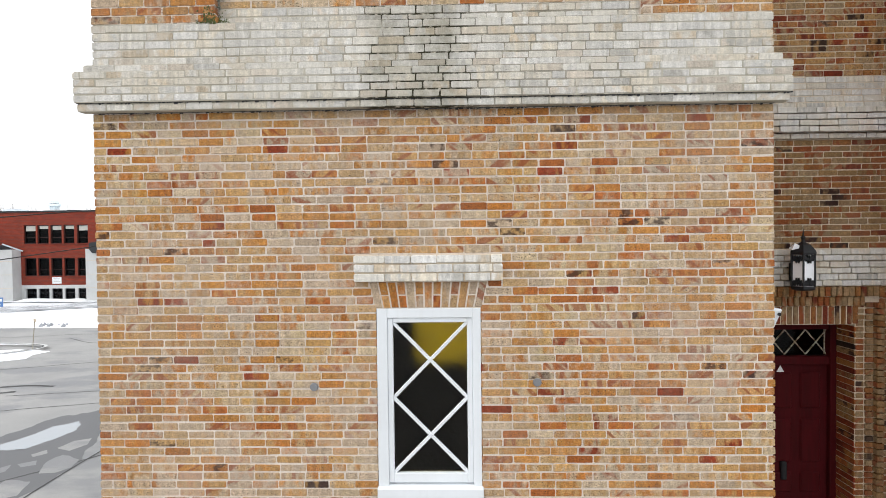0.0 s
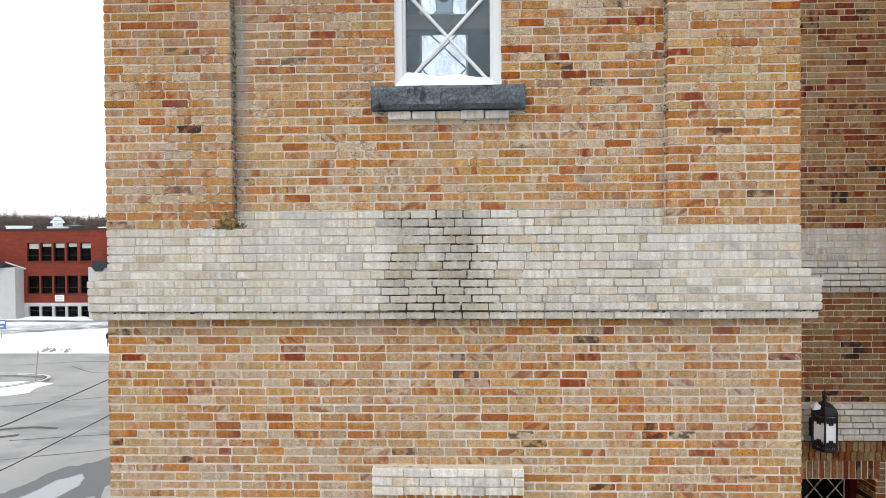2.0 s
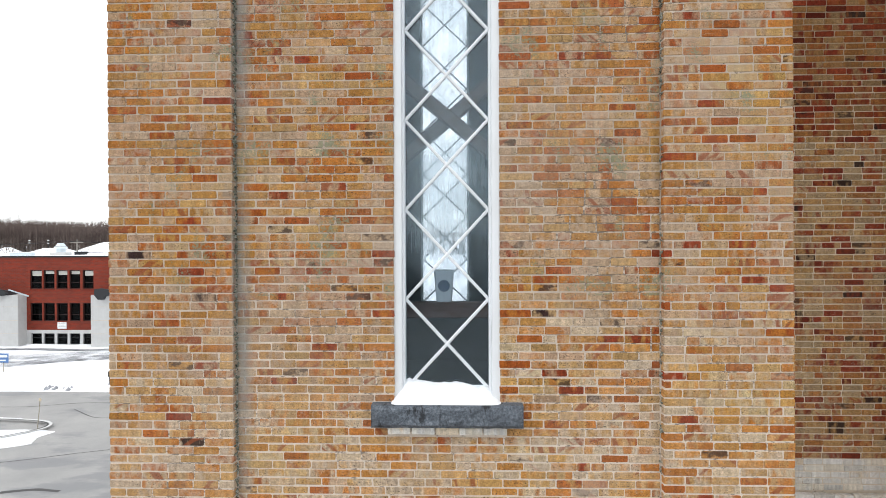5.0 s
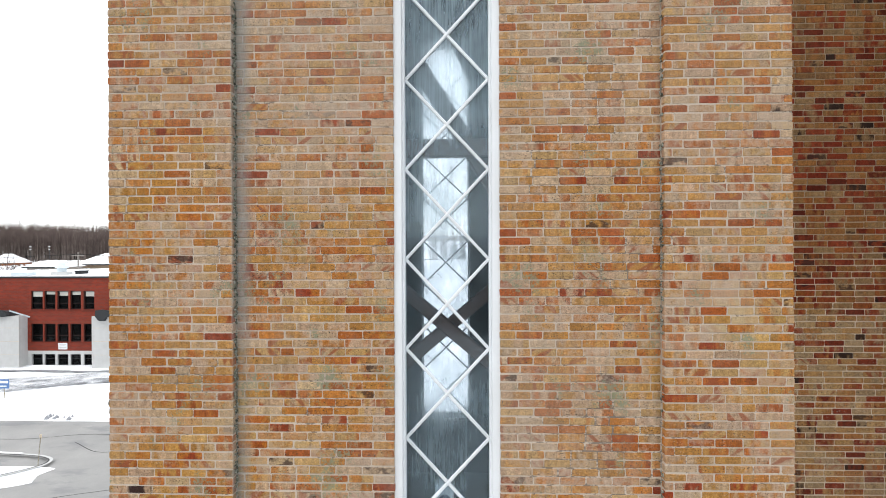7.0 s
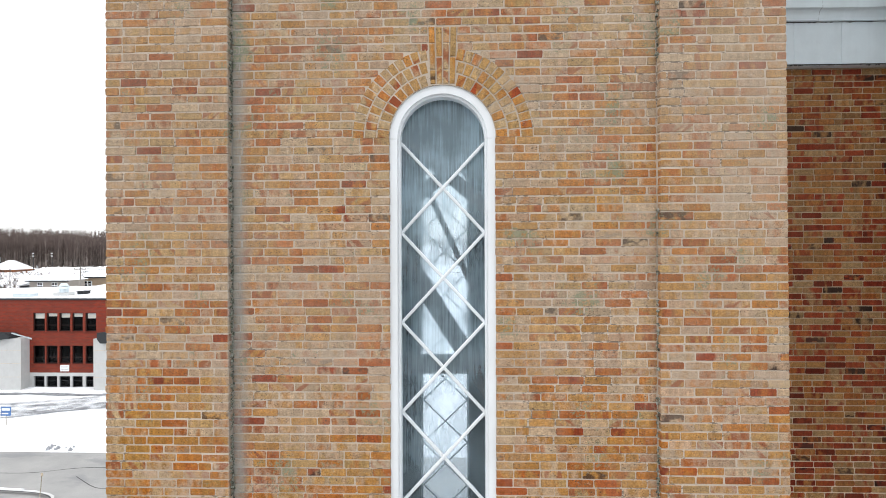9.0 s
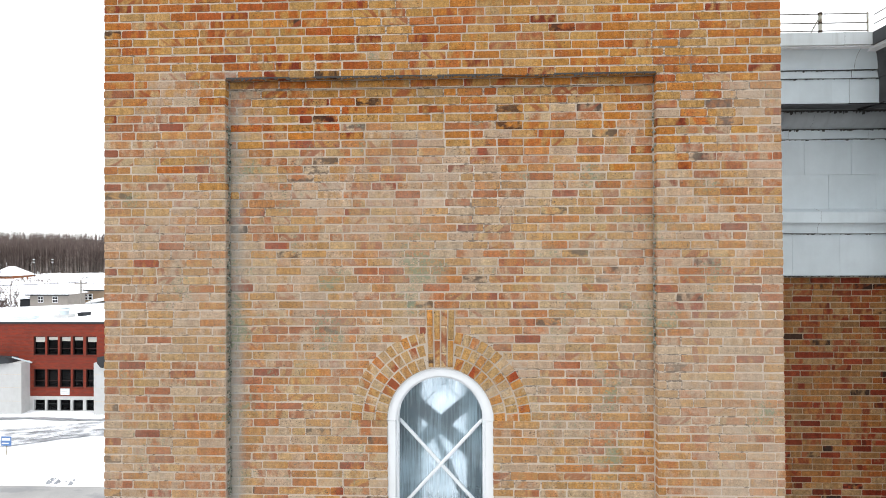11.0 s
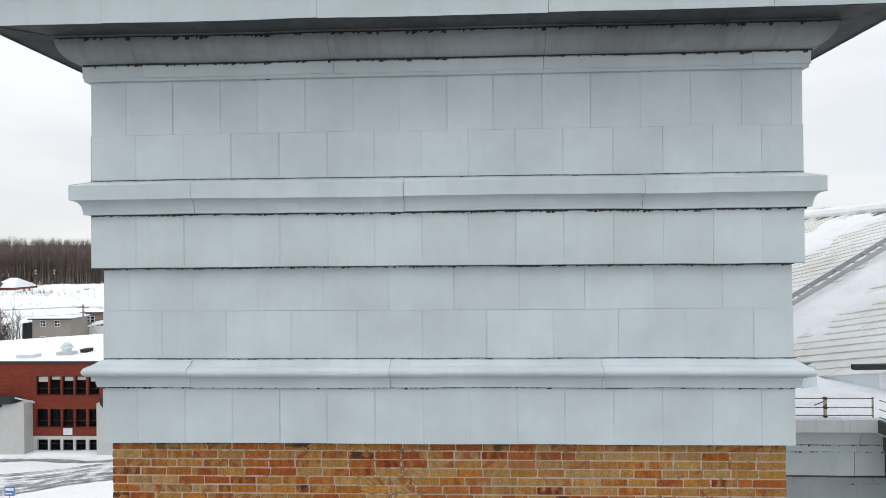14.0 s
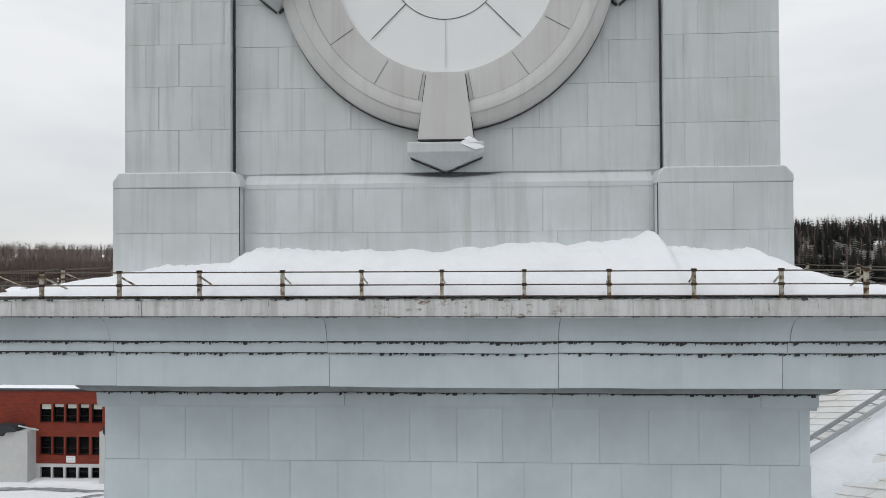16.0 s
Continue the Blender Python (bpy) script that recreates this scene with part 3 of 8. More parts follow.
def brick_geo(g, x0, x1, z0, z1, y, depth=0.06):
    """One worn brick, its corners knocked off, its face at y, pointing to -y."""
    j = lambda a: rnd.uniform(-a, a)
    y += j(0.0016) - 0.0005
    x0, x1, z0, z1 = x0 + j(0.0034), x1 + j(0.0034), z0 + j(0.0024), z1 + j(0.0024)
    c = [min(0.2 * (x1 - x0), rnd.uniform(0.003, 0.010)) for _ in range(4)]
    d = [min(0.3 * (z1 - z0), rnd.uniform(0.003, 0.010)) for _ in range(4)]
    rim = [(x0 + c[0], z0 + j(0.0015)), (x1 - c[1], z0 + j(0.0015)), (x1 + j(0.0015), z0 + d[1]), (x1 + j(0.0015), z1 - d[2]),
           (x1 - c[2], z1 + j(0.0015)), (x0 + c[3], z1 + j(0.0015)), (x0 + j(0.0015), z1 - d[3]), (x0 + j(0.0015), z0 + d[0])]
    mx, mz = (x0 + x1) / 2, (z0 + z1) / 2
    ex, ez = 1 - 0.0026 / max(0.02, (x1 - x0) / 2), 1 - 0.0026 / max(0.02, (z1 - z0) / 2)
    front = [(mx + (x - mx) * ex, y + j(0.0012), mz + (z - mz) * ez) for x, z in rim]
    mid = [(x, y + 0.004, z) for x, z in rim]
    back = [(x, y + depth, z) for x, z in rim]
    f = [tuple(range(8))]
    for k in range(8):
        n = (k + 1) % 8
        f += [(k, 8 + k, 8 + n, n), (8 + k, 16 + k, 16 + n, 8 + n)]
    g.solid(front + mid + back, f)


def courses(z0, z1, spans, shift=0.0, joint=0.0112, header=0.07, head=0.0075):
    """Running bond: bricks as x0, x1, z0, z1; spans(z) gives the open stretches of a course."""
    n = max(1, round((z1 - z0) / BH))
    h = (z1 - z0) / n
    out = []
    for c in range(n):
        za, zb = z0 + c * h, z0 + (c + 1) * h
        for a, b in spans((za + zb) / 2):
            drift = (0.5 * (c % 2) + shift + rnd.uniform(-0.10, 0.10)) * BL
            cuts, x = [a], a - (a % BL) - BL + drift
            while x < b:
                step = BL * rnd.uniform(0.975, 1.025)
                if rnd.random() < header:
                    step *= 0.52
                x += step
                if x - cuts[-1] > 0.055 and b - x > 0.055:
                    cuts.append(x)
            cuts.append(b)
            for p, q in zip(cuts, cuts[1:]):
                out.append((p + (head / 2 if p > a else 0), q - (head / 2 if q < b else 0), za + joint / 2, zb - joint / 2))
    return out


def brickwork(parent, bricks, y, material, singles=None, label="", name="brickwork"):
    """Bricks on a face: those that singles(x, z) picks are objects of their own, the rest one mesh."""
    g, alone = Geo(), []
    for br in bricks:
        if singles and len(alone) < 290 and singles((br[0] + br[1]) / 2, (br[2] + br[3]) / 2):
            alone.append(br)
        else:
            brick_geo(g, *br, y)
    if g.v:
        tagged(part(name, g, material, parent, label), kind="stuff")
    shapes = []
    for _ in range(6):
        b = Geo()
        brick_geo(b, -0.5 * (BL - 0.0118), 0.5 * (BL - 0.0118), -0.5 * (BH - 0.0118), 0.5 * (BH - 0.0118), 0.0)
        shapes.append(b.mesh("brick", material))
    for x0, x1, z0, z1 in alone:
        ob = part("brick", rnd.choice(shapes), material, parent)
        ob.location = Vector(((x0 + x1) / 2, y, (z0 + z1) / 2))
        ob.scale = ((x1 - x0) / (BL - 0.0118), 1, (z1 - z0) / (BH - 0.0118))


def cut(a, b, holes):
    """The stretch a to b less the holes."""
    out = [(a, b)]
    for p, q in holes:
        nxt = []
        for u, v in out:
            if q <= u or p >= v:
                nxt.append((u, v))
            else:
                if p - u > 0.03:
                    nxt.append((u, p))
                if v - q > 0.03:
                    nxt.append((q, v))
        out = nxt
    return out


# ---------------------------------------------------------------- ground
def land(x, y):
    """Height of the ground: level round the church and the school, rising gently towards the woods."""
    h = 0.0
    far = max(0.0, y - 62)
    h += 4.6 * min(1.0, far / 190) ** 1.3
    d = math.hypot(x, y)
    if x > 40:
        h += 26 * min(1.0, max(0.0, (y - 90) / 220)) ** 1.4 * min(1.0, (x - 40) / 80)
    if d > 330:
        h += min(30.0, (d - 330) * 0.045)
    return h


def sheet(name, xs, ys, height, material):
    g = Geo()
    for x in xs:
        for y in ys:
            g.v.append((x, y, height(x, y)))
    n = len(ys)
    for i in range(len(xs) - 1):
        for j in range(n - 1):
            g.f.append((i * n + j, (i + 1) * n + j, (i + 1) * n + j + 1, i * n + j + 1))
    return g.mesh(name, material, smooth=True)


def steps(a, b, n):
    return [a + (b - a) * k / n for k in range(n + 1)]


XS = [-3000, -1500, -800, -500, -380, -300] + steps(-260, 260, 52) + [300, 380, 500, 800, 1500, 3000]
YS = [-3000, -1000, -300, -100, -50, -20] + steps(0, 420, 60) + [480, 600, 900, 1600, 3000]
structure("ground", sheet("ground", XS, YS, land, M_ASPHALT), M_ASPHALT, "grey worn asphalt ground with damp patches", "ground")


def rough_edge(x, k=0.0):
    return 0.5 * noise.noise((x * 0.35, k, 0)) + 0.25 * noise.noise((x * 1.3, k, 4))


def snow_bed(name, outline, height, label, material, cell=0.6):
    """A bank of snow over an outline in x and y: thin at its rim, thicker within."""
    bm = bmesh.new()
    xs, ys = [p[0] for p in outline], [p[1] for p in outline]
    n = len(outline)

    def inside(x, y):
        hit, d = False, 1e9
        for k in range(n):
            (ax, ay), (bx, by) = outline[k], outline[(k + 1) % n]
            if (ay > y) != (by > y) and x < ax + (y - ay) / (by - ay) * (bx - ax):
                hit = not hit
            t = max(0, min(1, ((x - ax) * (bx - ax) + (y - ay) * (by - ay)) / ((bx - ax) ** 2 + (by - ay) ** 2 + 1e-9)))
            d = min(d, math.hypot(x - ax - t * (bx - ax), y - ay - t * (by - ay)))
        return d if hit else -d

    cells = {}
    nx, ny = int((max(xs) - min(xs)) / cell) + 2, int((max(ys) - min(ys)) / cell) + 2
    for i in range(nx + 1):
        for j in range(ny + 1):
            x, y = min(xs) - cell / 2 + i * cell, min(ys) - cell / 2 + j * cell
            d = inside(x, y) + 0.35 * cell * noise.noise((x * 0.9, y * 0.9, 3)) + 0.5 * cell * noise.noise((x * 0.3, y * 0.3, 8))
            if d > -cell:
                z = land(x, y) - 0.06 + (height + 0.06) * min(1.0, max(0.0, (d + 0.4 * cell) / (1.6 * cell + height))) * (1 + 0.35 * noise.noise((x * 0.5, y * 0.5, 0)))
                cells[i, j] = bm.verts.new((x, y, z))
    for (i, j), v in cells.items():
        q = [cells.get(k) for k in ((i, j), (i + 1, j), (i + 1, j + 1), (i, j + 1))]
        if all(q):
            bm.faces.new(q)
    me = bpy.data.meshes.new(name)
    bm.to_mesh(me)
    bm.free()
    me.materials.append(material)
    me.polygons.foreach_set("use_smooth", [True] * len(me.polygons))
    return tagged(new(name, me), label, "snow", kind="stuff")


# ---------------------------------------------------------------- brick tower
CX, HW = -0.030, 2.728          # axis and half width of the tower under its metal crown
TOP = 18.684                    # where the brick ends
BAND0, BAND1 = 7.075, 7.805     # cream belt course
REC_L, REC_R, REC_Z1, REC_Y = -1.742, 1.73, 17.855, 0.078
WIN_Z0, WIN_SPRING, WIN_R = 8.93, 15.047, 0.434   # tall window: foot, springing, half width
LOW = (-0.450, 0.406, 3.88, 5.447)               # low window: x0, x1, z0, z1


def left_edge(z):
    return -2.786 + min(max(z - 4.5, 0), 14) * 0.0022


def right_edge(z):
    return 2.783 - min(max(z - 4.5, 0), 14) * 0.0062


wall = structure("wall_tower_front", Geo().box(left_edge(4) + 0.010, LOW[0] - 0.008, 0.0025, 0.38, 0, 7.463).box(LOW[1] + 0.008, right_edge(4) - 0.016, 0.0025, 0.38, 0, 7.463)
                 .box(LOW[0] - 0.008, LOW[1] + 0.008, 0.0025, 0.38, 0, LOW[2]).box(LOW[0] - 0.008, LOW[1] + 0.008, 0.0025, 0.38, LOW[3], 7.463),
                 M_MORTAR, "buff brick tower wall with pale lime mortar joints", "wall")
RL, RR, WR = REC_L - 0.005, REC_R + 0.005, WIN_R + 0.002
upper = structure("wall_tower_upper", Geo().prism([(left_edge(8) + 0.007, BAND1), (RL, BAND1), (RL, TOP), (left_edge(18) + 0.007, TOP)], 0.0025, 0.38)
                  .prism([(RR, BAND1), (right_edge(8) - 0.007, BAND1), (right_edge(18) - 0.007, TOP), (RR, TOP)], 0.0025, 0.38)
                  .box(RL, RR, 0.0025, 0.38, REC_Z1 + 0.002, TOP)
                  .box(RL, -WR, REC_Y + 0.0025, 0.38, BAND1, REC_Z1 + 0.012).box(WR, RR, REC_Y + 0.0025, 0.38, BAND1, REC_Z1 + 0.012)
                  .box(-WR, WR, REC_Y + 0.0025, 0.38, BAND1, WIN_Z0)
                  .prism([(-WR, REC_Z1), (-WR, WIN_SPRING)] + [(-WR * math.cos(a), WIN_SPRING + WR * math.sin(a)) for a in [k * math.pi / 24 for k in range(1, 12)]] + [(0, WIN_SPRING + WR), (0, REC_Z1)], REC_Y + 0.0025, 0.38)
                  .prism([(0, REC_Z1), (0, WIN_SPRING + WR)] + [(WR * math.sin(a), WIN_SPRING + WR * math.cos(a)) for a in [k * math.pi / 24 for k in range(1, 12)]] + [(WR, WIN_SPRING), (WR, REC_Z1)], REC_Y + 0.0025, 0.38),
                  M_MORTAR_U, "weathered orange-buff brick tower wall with a tall recessed panel", "wall")

RING = 0.745                    # outside of the arch's brick rings
LABEL = (-0.622, 0.583, 5.668, 5.89)


def low_spans(z):
    holes = [(LOW[0], LOW[1])] if z < LOW[3] else []
    if LOW[3] < z < LABEL[2]:
        s = (z - LOW[3]) * 0.24
        holes.append((LOW[0] - 0.012 - s, LOW[1] + 0.012 + s))
    if LABEL[2] < z < LABEL[3]:
        holes.append((LABEL[0], LABEL[1]))
    return cut(left_edge(z), right_edge(z), holes)


def recess_spans(z):
    holes = [(-WIN_R, WIN_R)] if WIN_Z0 < z < WIN_SPRING else []
    if 8.735 < z < WIN_Z0:
        holes.append((-0.614, 0.616))
    if 8.665 < z <= 8.735:
        holes.append((-0.49, 0.49))
    if WIN_SPRING <= z < WIN_SPRING + RING:
        w = math.sqrt(RING ** 2 - (z - WIN_SPRING) ** 2)
        holes.append((-w, w))
    if WIN_SPRING + 0.62 < z < 15.96:
        holes.append((-0.115, 0.125))
    return cut(REC_L + 0.004, REC_R - 0.004, holes)


lower = courses(0.0, BAND0, low_spans, 0.1)
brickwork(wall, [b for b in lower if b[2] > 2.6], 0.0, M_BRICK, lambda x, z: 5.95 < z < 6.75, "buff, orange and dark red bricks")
shaft = courses(BAND1, TOP - 0.004, lambda z: [(left_edge(z), REC_L), (REC_R, right_edge(z))] if z < REC_Z1 else [(left_edge(z), right_edge(z))], 0.3, 0.0105)
clean = lambda b: b[2] > 17.5 + 0.9 * noise.noise((b[0] * 0.9, b[2] * 1.1, 3)) + rnd.uniform(-0.35, 0.35)
top_bricks = [b for b in shaft if clean(b)]
low_bricks = [b for b in shaft if b not in set(top_bricks)]
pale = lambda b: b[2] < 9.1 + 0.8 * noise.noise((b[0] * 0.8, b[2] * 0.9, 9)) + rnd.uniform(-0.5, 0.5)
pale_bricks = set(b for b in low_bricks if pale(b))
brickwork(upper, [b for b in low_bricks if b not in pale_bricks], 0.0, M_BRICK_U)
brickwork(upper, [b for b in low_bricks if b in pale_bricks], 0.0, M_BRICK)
brickwork(upper, top_bricks, 0.0, M_BRICK_TOP, lambda x, z: z > 18.1, "clean orange-red bricks under the crown")
field = courses(7.945, REC_Z1 - 0.078, recess_spans, 0.2, 0.0105)
top_field = [b for b in field if clean(b)]
low_field = [b for b in field if b not in set(top_field)]
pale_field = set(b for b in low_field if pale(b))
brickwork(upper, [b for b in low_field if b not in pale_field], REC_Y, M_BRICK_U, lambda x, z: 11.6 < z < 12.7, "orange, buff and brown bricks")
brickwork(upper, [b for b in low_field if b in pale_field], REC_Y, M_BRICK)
brickwork(upper, top_field, REC_Y, M_BRICK_TOP)
brickwork(upper, courses(REC_Z1 - 0.074, REC_Z1 - 0.006, lambda z: [(REC_L + 0.004, REC_R - 0.004)], 0.4), 0.062, M_BRICK_TOP)
part("mortar_bed", Geo().box(REC_L + 0.002, REC_R - 0.002, 0.0665, 0.085, REC_Z1 - 0.076, REC_Z1 + 0.004), M_MORTAR_U, upper)
# cream belt: flush courses, then three that step out and one that steps back
brickwork(upper, courses(BAND1, 7.945, lambda z: [(REC_L + 0.004, REC_R - 0.004)], 0.1), REC_Y - 0.004, M_CREAM)
belt = structure("belt_course", Geo().box(left_edge(7) - 0.085, right_edge(7) + 0.085, -0.0972, 0.004, 7.145, 7.395).box(left_edge(7) - 0.032, right_edge(7) + 0.032, -0.0452, 0.004, 7.395, 7.462)
                 .box(left_edge(7) - 0.068, right_edge(7) + 0.068, -0.0792, 0.004, 7.078, 7.145).box(left_edge(7) + 0.02, right_edge(7) - 0.02, 0.0034, 0.38, 7.462, BAND1).box(REC_L + 0.01, REC_R - 0.01, REC_Y - 0.0005, REC_Y + 0.004, BAND1, 7.945), M_MORTAR_B, "cream brick belt course stepping out with dark mossy joints", "belt course")
brickwork(belt, courses(7.462, BAND1, lambda z: [(left_edge(z), right_edge(z))], 0.7, 0.0085, 0.07, 0.006), 0.0, M_CREAM, None, "cream bricks")
brickwork(belt, courses(7.395, 7.462, lambda z: [(left_edge(z) - 0.045, right_edge(z) + 0.045)], 0.2, 0.0085, 0.07, 0.006), -0.048, M_CREAM)
brickwork(belt, courses(7.148, 7.395, lambda z: [(left_edge(z) - 0.097, right_edge(z) + 0.097)], 0.5, 0.0085, 0.07, 0.006), -0.10, M_CREAM, lambda x, z: True)
brickwork(belt, courses(7.078, 7.140, lambda z: [(left_edge(z) - 0.078, right_edge(z) + 0.078)], 0.9, 0.0085, 0.07, 0.006), -0.082, M_CREAM, lambda x, z: True)

# closing walls of the tower
structure("wall_tower_left", Geo().box(-2.7485, -2.40, 0.381, 5.45, 0, 18.68), M_MORTAR_U, "weathered brick side wall of the tower", "wall")
structure("wall_tower_right", Geo().box(2.38, 2.6785, 0.381, 5.45, 0, 18.68), M_MORTAR_U, "weathered brick side wall of the tower beside the nave", "wall")
for side, turn, face in (("wall_tower_left", -90, -2.752), ("wall_tower_right", 90, 2.682)):
    g = Geo()
    for b in courses(2.6, 18.67, lambda z: [(-5.40, -0.39)] if turn < 0 else [(0.39, 5.40)], 0.15, 0.0105, 0.04):
        brick_geo(g, *b, 0.0)
    me = g.mesh("brickwork", M_BRICK_U)
    me.transform(Matrix.Translation((face, 0, 0)) @ Matrix.Rotation(radians(turn), 4, "Z"))
    tagged(part("brickwork", me, M_BRICK_U, bpy.data.objects[side]), kind="stuff")
BACK_W, BACK_X, BACK_Z = 0.42, -0.15, 15.25
AM = (-0.55, 0.62, 3.82, 5.40)      # amber window of the porch, in the back wall
b0, b1 = BACK_X - BACK_W, BACK_X + BACK_W
structure("wall_tower_back", Geo().box(-2.40, AM[0], 5.10, 5.45, 0, 8.1).box(AM[1], 2.38, 5.10, 5.45, 0, 8.1).box(AM[0], AM[1], 5.10, 5.45, 0, AM[2]).box(AM[0], AM[1], 5.10, 5.45, AM[3], 8.1)
          .box(-2.40, b0, 5.10, 5.45, 8.1, 23).box(b1, 2.38, 5.10, 5.45, 8.1, 23).box(b0, b1, 5.10, 5.45, 8.1, 9.1)
          .prism([(b0, 23), (b0, BACK_Z)] + [(BACK_X - BACK_W * math.cos(a), BACK_Z + BACK_W * math.sin(a)) for a in [k * math.pi / 24 for k in range(1, 12)]] + [(BACK_X, BACK_Z + BACK_W), (BACK_X, 23)], 5.10, 5.45)
          .prism([(BACK_X, 23), (BACK_X, BACK_Z + BACK_W)] + [(BACK_X + BACK_W * math.sin(a), BACK_Z + BACK_W * math.cos(a)) for a in [k * math.pi / 24 for k in range(1, 12)]] + [(b1, BACK_Z), (b1, 23)], 5.10, 5.45), M_INSIDE, "inner back wall of the tower, coloured dark for the dim room", "wall")
structure("lining_tower", Geo().box(-2.40, -2.30, 0.39, 5.10, 8.0, 18).box(2.28, 2.38, 0.39, 5.10, 8.0, 18), M_INSIDE, "inside of the tower, coloured dark for the dim room", "wall")
structure("floor_tower", Geo().box(-2.40, 2.38, 0.38, 5.10, 8.0, 8.2), M_DARK, "floor inside the tower, coloured near black for the dim room", "floor")
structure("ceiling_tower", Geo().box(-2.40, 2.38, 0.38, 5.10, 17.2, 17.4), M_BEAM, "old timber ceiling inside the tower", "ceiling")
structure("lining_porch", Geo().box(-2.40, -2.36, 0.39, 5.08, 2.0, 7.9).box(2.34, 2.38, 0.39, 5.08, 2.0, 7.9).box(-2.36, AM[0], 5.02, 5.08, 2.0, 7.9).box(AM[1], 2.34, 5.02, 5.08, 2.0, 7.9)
          .box(AM[0], AM[1], 5.02, 5.08, AM[3], 7.9).box(AM[0], AM[1], 5.02, 5.08, 2.0, AM[2]), M_DARK, "interior wall behind the low window, coloured near black for the unlit room", "wall")
structure("floor_porch", Geo().box(-2.40, 2.38, 0.38, 5.10, 1.8, 2.0), M_DARK, "porch floor, coloured near black for the unlit room", "floor")

# brick label course and splayed flat arch over the low window
hood = structure("window_hood", Geo().box(LABEL[0] + 0.02, LABEL[1] - 0.02, -0.043, 0.012, LABEL[2] + 0.004, LABEL[3] - 0.004), M_MORTAR_N, "white brick hood over the low window", "hood mould")
brickwork(hood, courses(LABEL[2], LABEL[3], lambda z: [(LABEL[0], LABEL[1])], 0.35, 0.012), -0.055, M_WHITE_BRICK, lambda x, z: True)


def wedge(a, b, y, depth=0.05):
    """A tapered brick between two edges; each edge is a foot and a head in x and z."""
    (ax, az), (bx, bz) = a
    (cx, cz), (dx, dz) = b
    g = Geo()
    y += rnd.uniform(-0.002, 0.002)
    mx, mz = (ax + bx + cx + dx) / 4, (az + bz + cz + dz) / 4
    mid = [(ax, az), (cx, cz), (dx, dz), (bx, bz)]
    e = 0.07
    front = [(x + (mx - x) * e, y, z + (mz - z) * e) for x, z in mid]
    pts = front + [(x, y + 0.006, z) for x, z in mid] + [(x, y + depth, z) for x, z in mid]
    f = [(0, 1, 2, 3)]
    for k in range(4):
        n = (k + 1) % 4
        f += [(k, 4 + k, 4 + n, n), (4 + k, 8 + k, 8 + n, 4 + n)]
    return g.solid(pts, f)


n = 13
for k in range(n):
    xa, xb = LOW[0] - 0.01 + k * 0.876 / n + 0.006, LOW[0] - 0.01 + (k + 1) * 0.876 / n - 0.006
    sp = lambda x, z: x + (x + 0.022) * 0.115 * (z - LOW[3]) / 0.21
    zs = [LOW[3] + 0.006, LABEL[2] - 0.004] if k % 2 == 0 else [LOW[3] + 0.006, LOW[3] + 0.105, LOW[3] + 0.113, LABEL[2] - 0.004]
    for za, zb in zip(zs[::2], zs[1::2]):
        part("voussoir", wedge(((sp(xa, za), za), (sp(xa, zb), zb)), ((sp(xb, za), za), (sp(xb, zb), zb)), -0.002), M_BRICK, wall)
# round tie plates in the wall
for x, z in ((-0.974, 4.803), (0.864, 4.833)):
    tie = part("tie_plate", Geo().tube((x, 0.004, z), (x, -0.016, z), 0.037, 16, 0.031), M_TIE, None, "small round grey iron tie plate in the brick wall")
    tagged(tie, category="tie plate", group="wall tie plates")
# three rings of headers over the arched window, and a tall key
for ring in range(3):
    r0, r1 = WIN_R + 0.007 + ring * 0.103, WIN_R + 0.099 + ring * 0.103
    stop = math.acos(0.118 / ((r0 + r1) / 2))
    count = round(stop * (r0 + r1) / 2 / 0.070)
    for side in (1, -1):
        for k in range(count):
            a0, a1 = stop * k / count, stop * (k + 1) / count
            g0 = 0.0048 / r0
            pa = [(side * r * math.cos(a0 + g0), WIN_SPRING + r * math.sin(a0 + g0)) for r in (r0, r1)]
            pb = [(side * r * math.cos(a1 - g0), WIN_SPRING + r * math.sin(a1 - g0)) for r in (r0, r1)]
            part("voussoir", wedge(pa, pb, REC_Y - 0.002), M_BRICK_V, upper)
for k in range(4):
    for za, zb in ((15.49, 15.49 + 0.215), (15.712, 15.955)) if k % 2 else ((15.49, 15.60), (15.607, 15.82), (15.827, 15.955)):
        fx = lambda i, z: 0.005 + (i - 2) * (0.052 + (z - 15.49) * 0.018)
        part("voussoir", wedge(((fx(k, za) + 0.006, za), (fx(k, zb) + 0.006, zb)), ((fx(k + 1, za) - 0.006, za), (fx(k + 1, zb) - 0.006, zb)), REC_Y - 0.004), M_BRICK_V, upper)


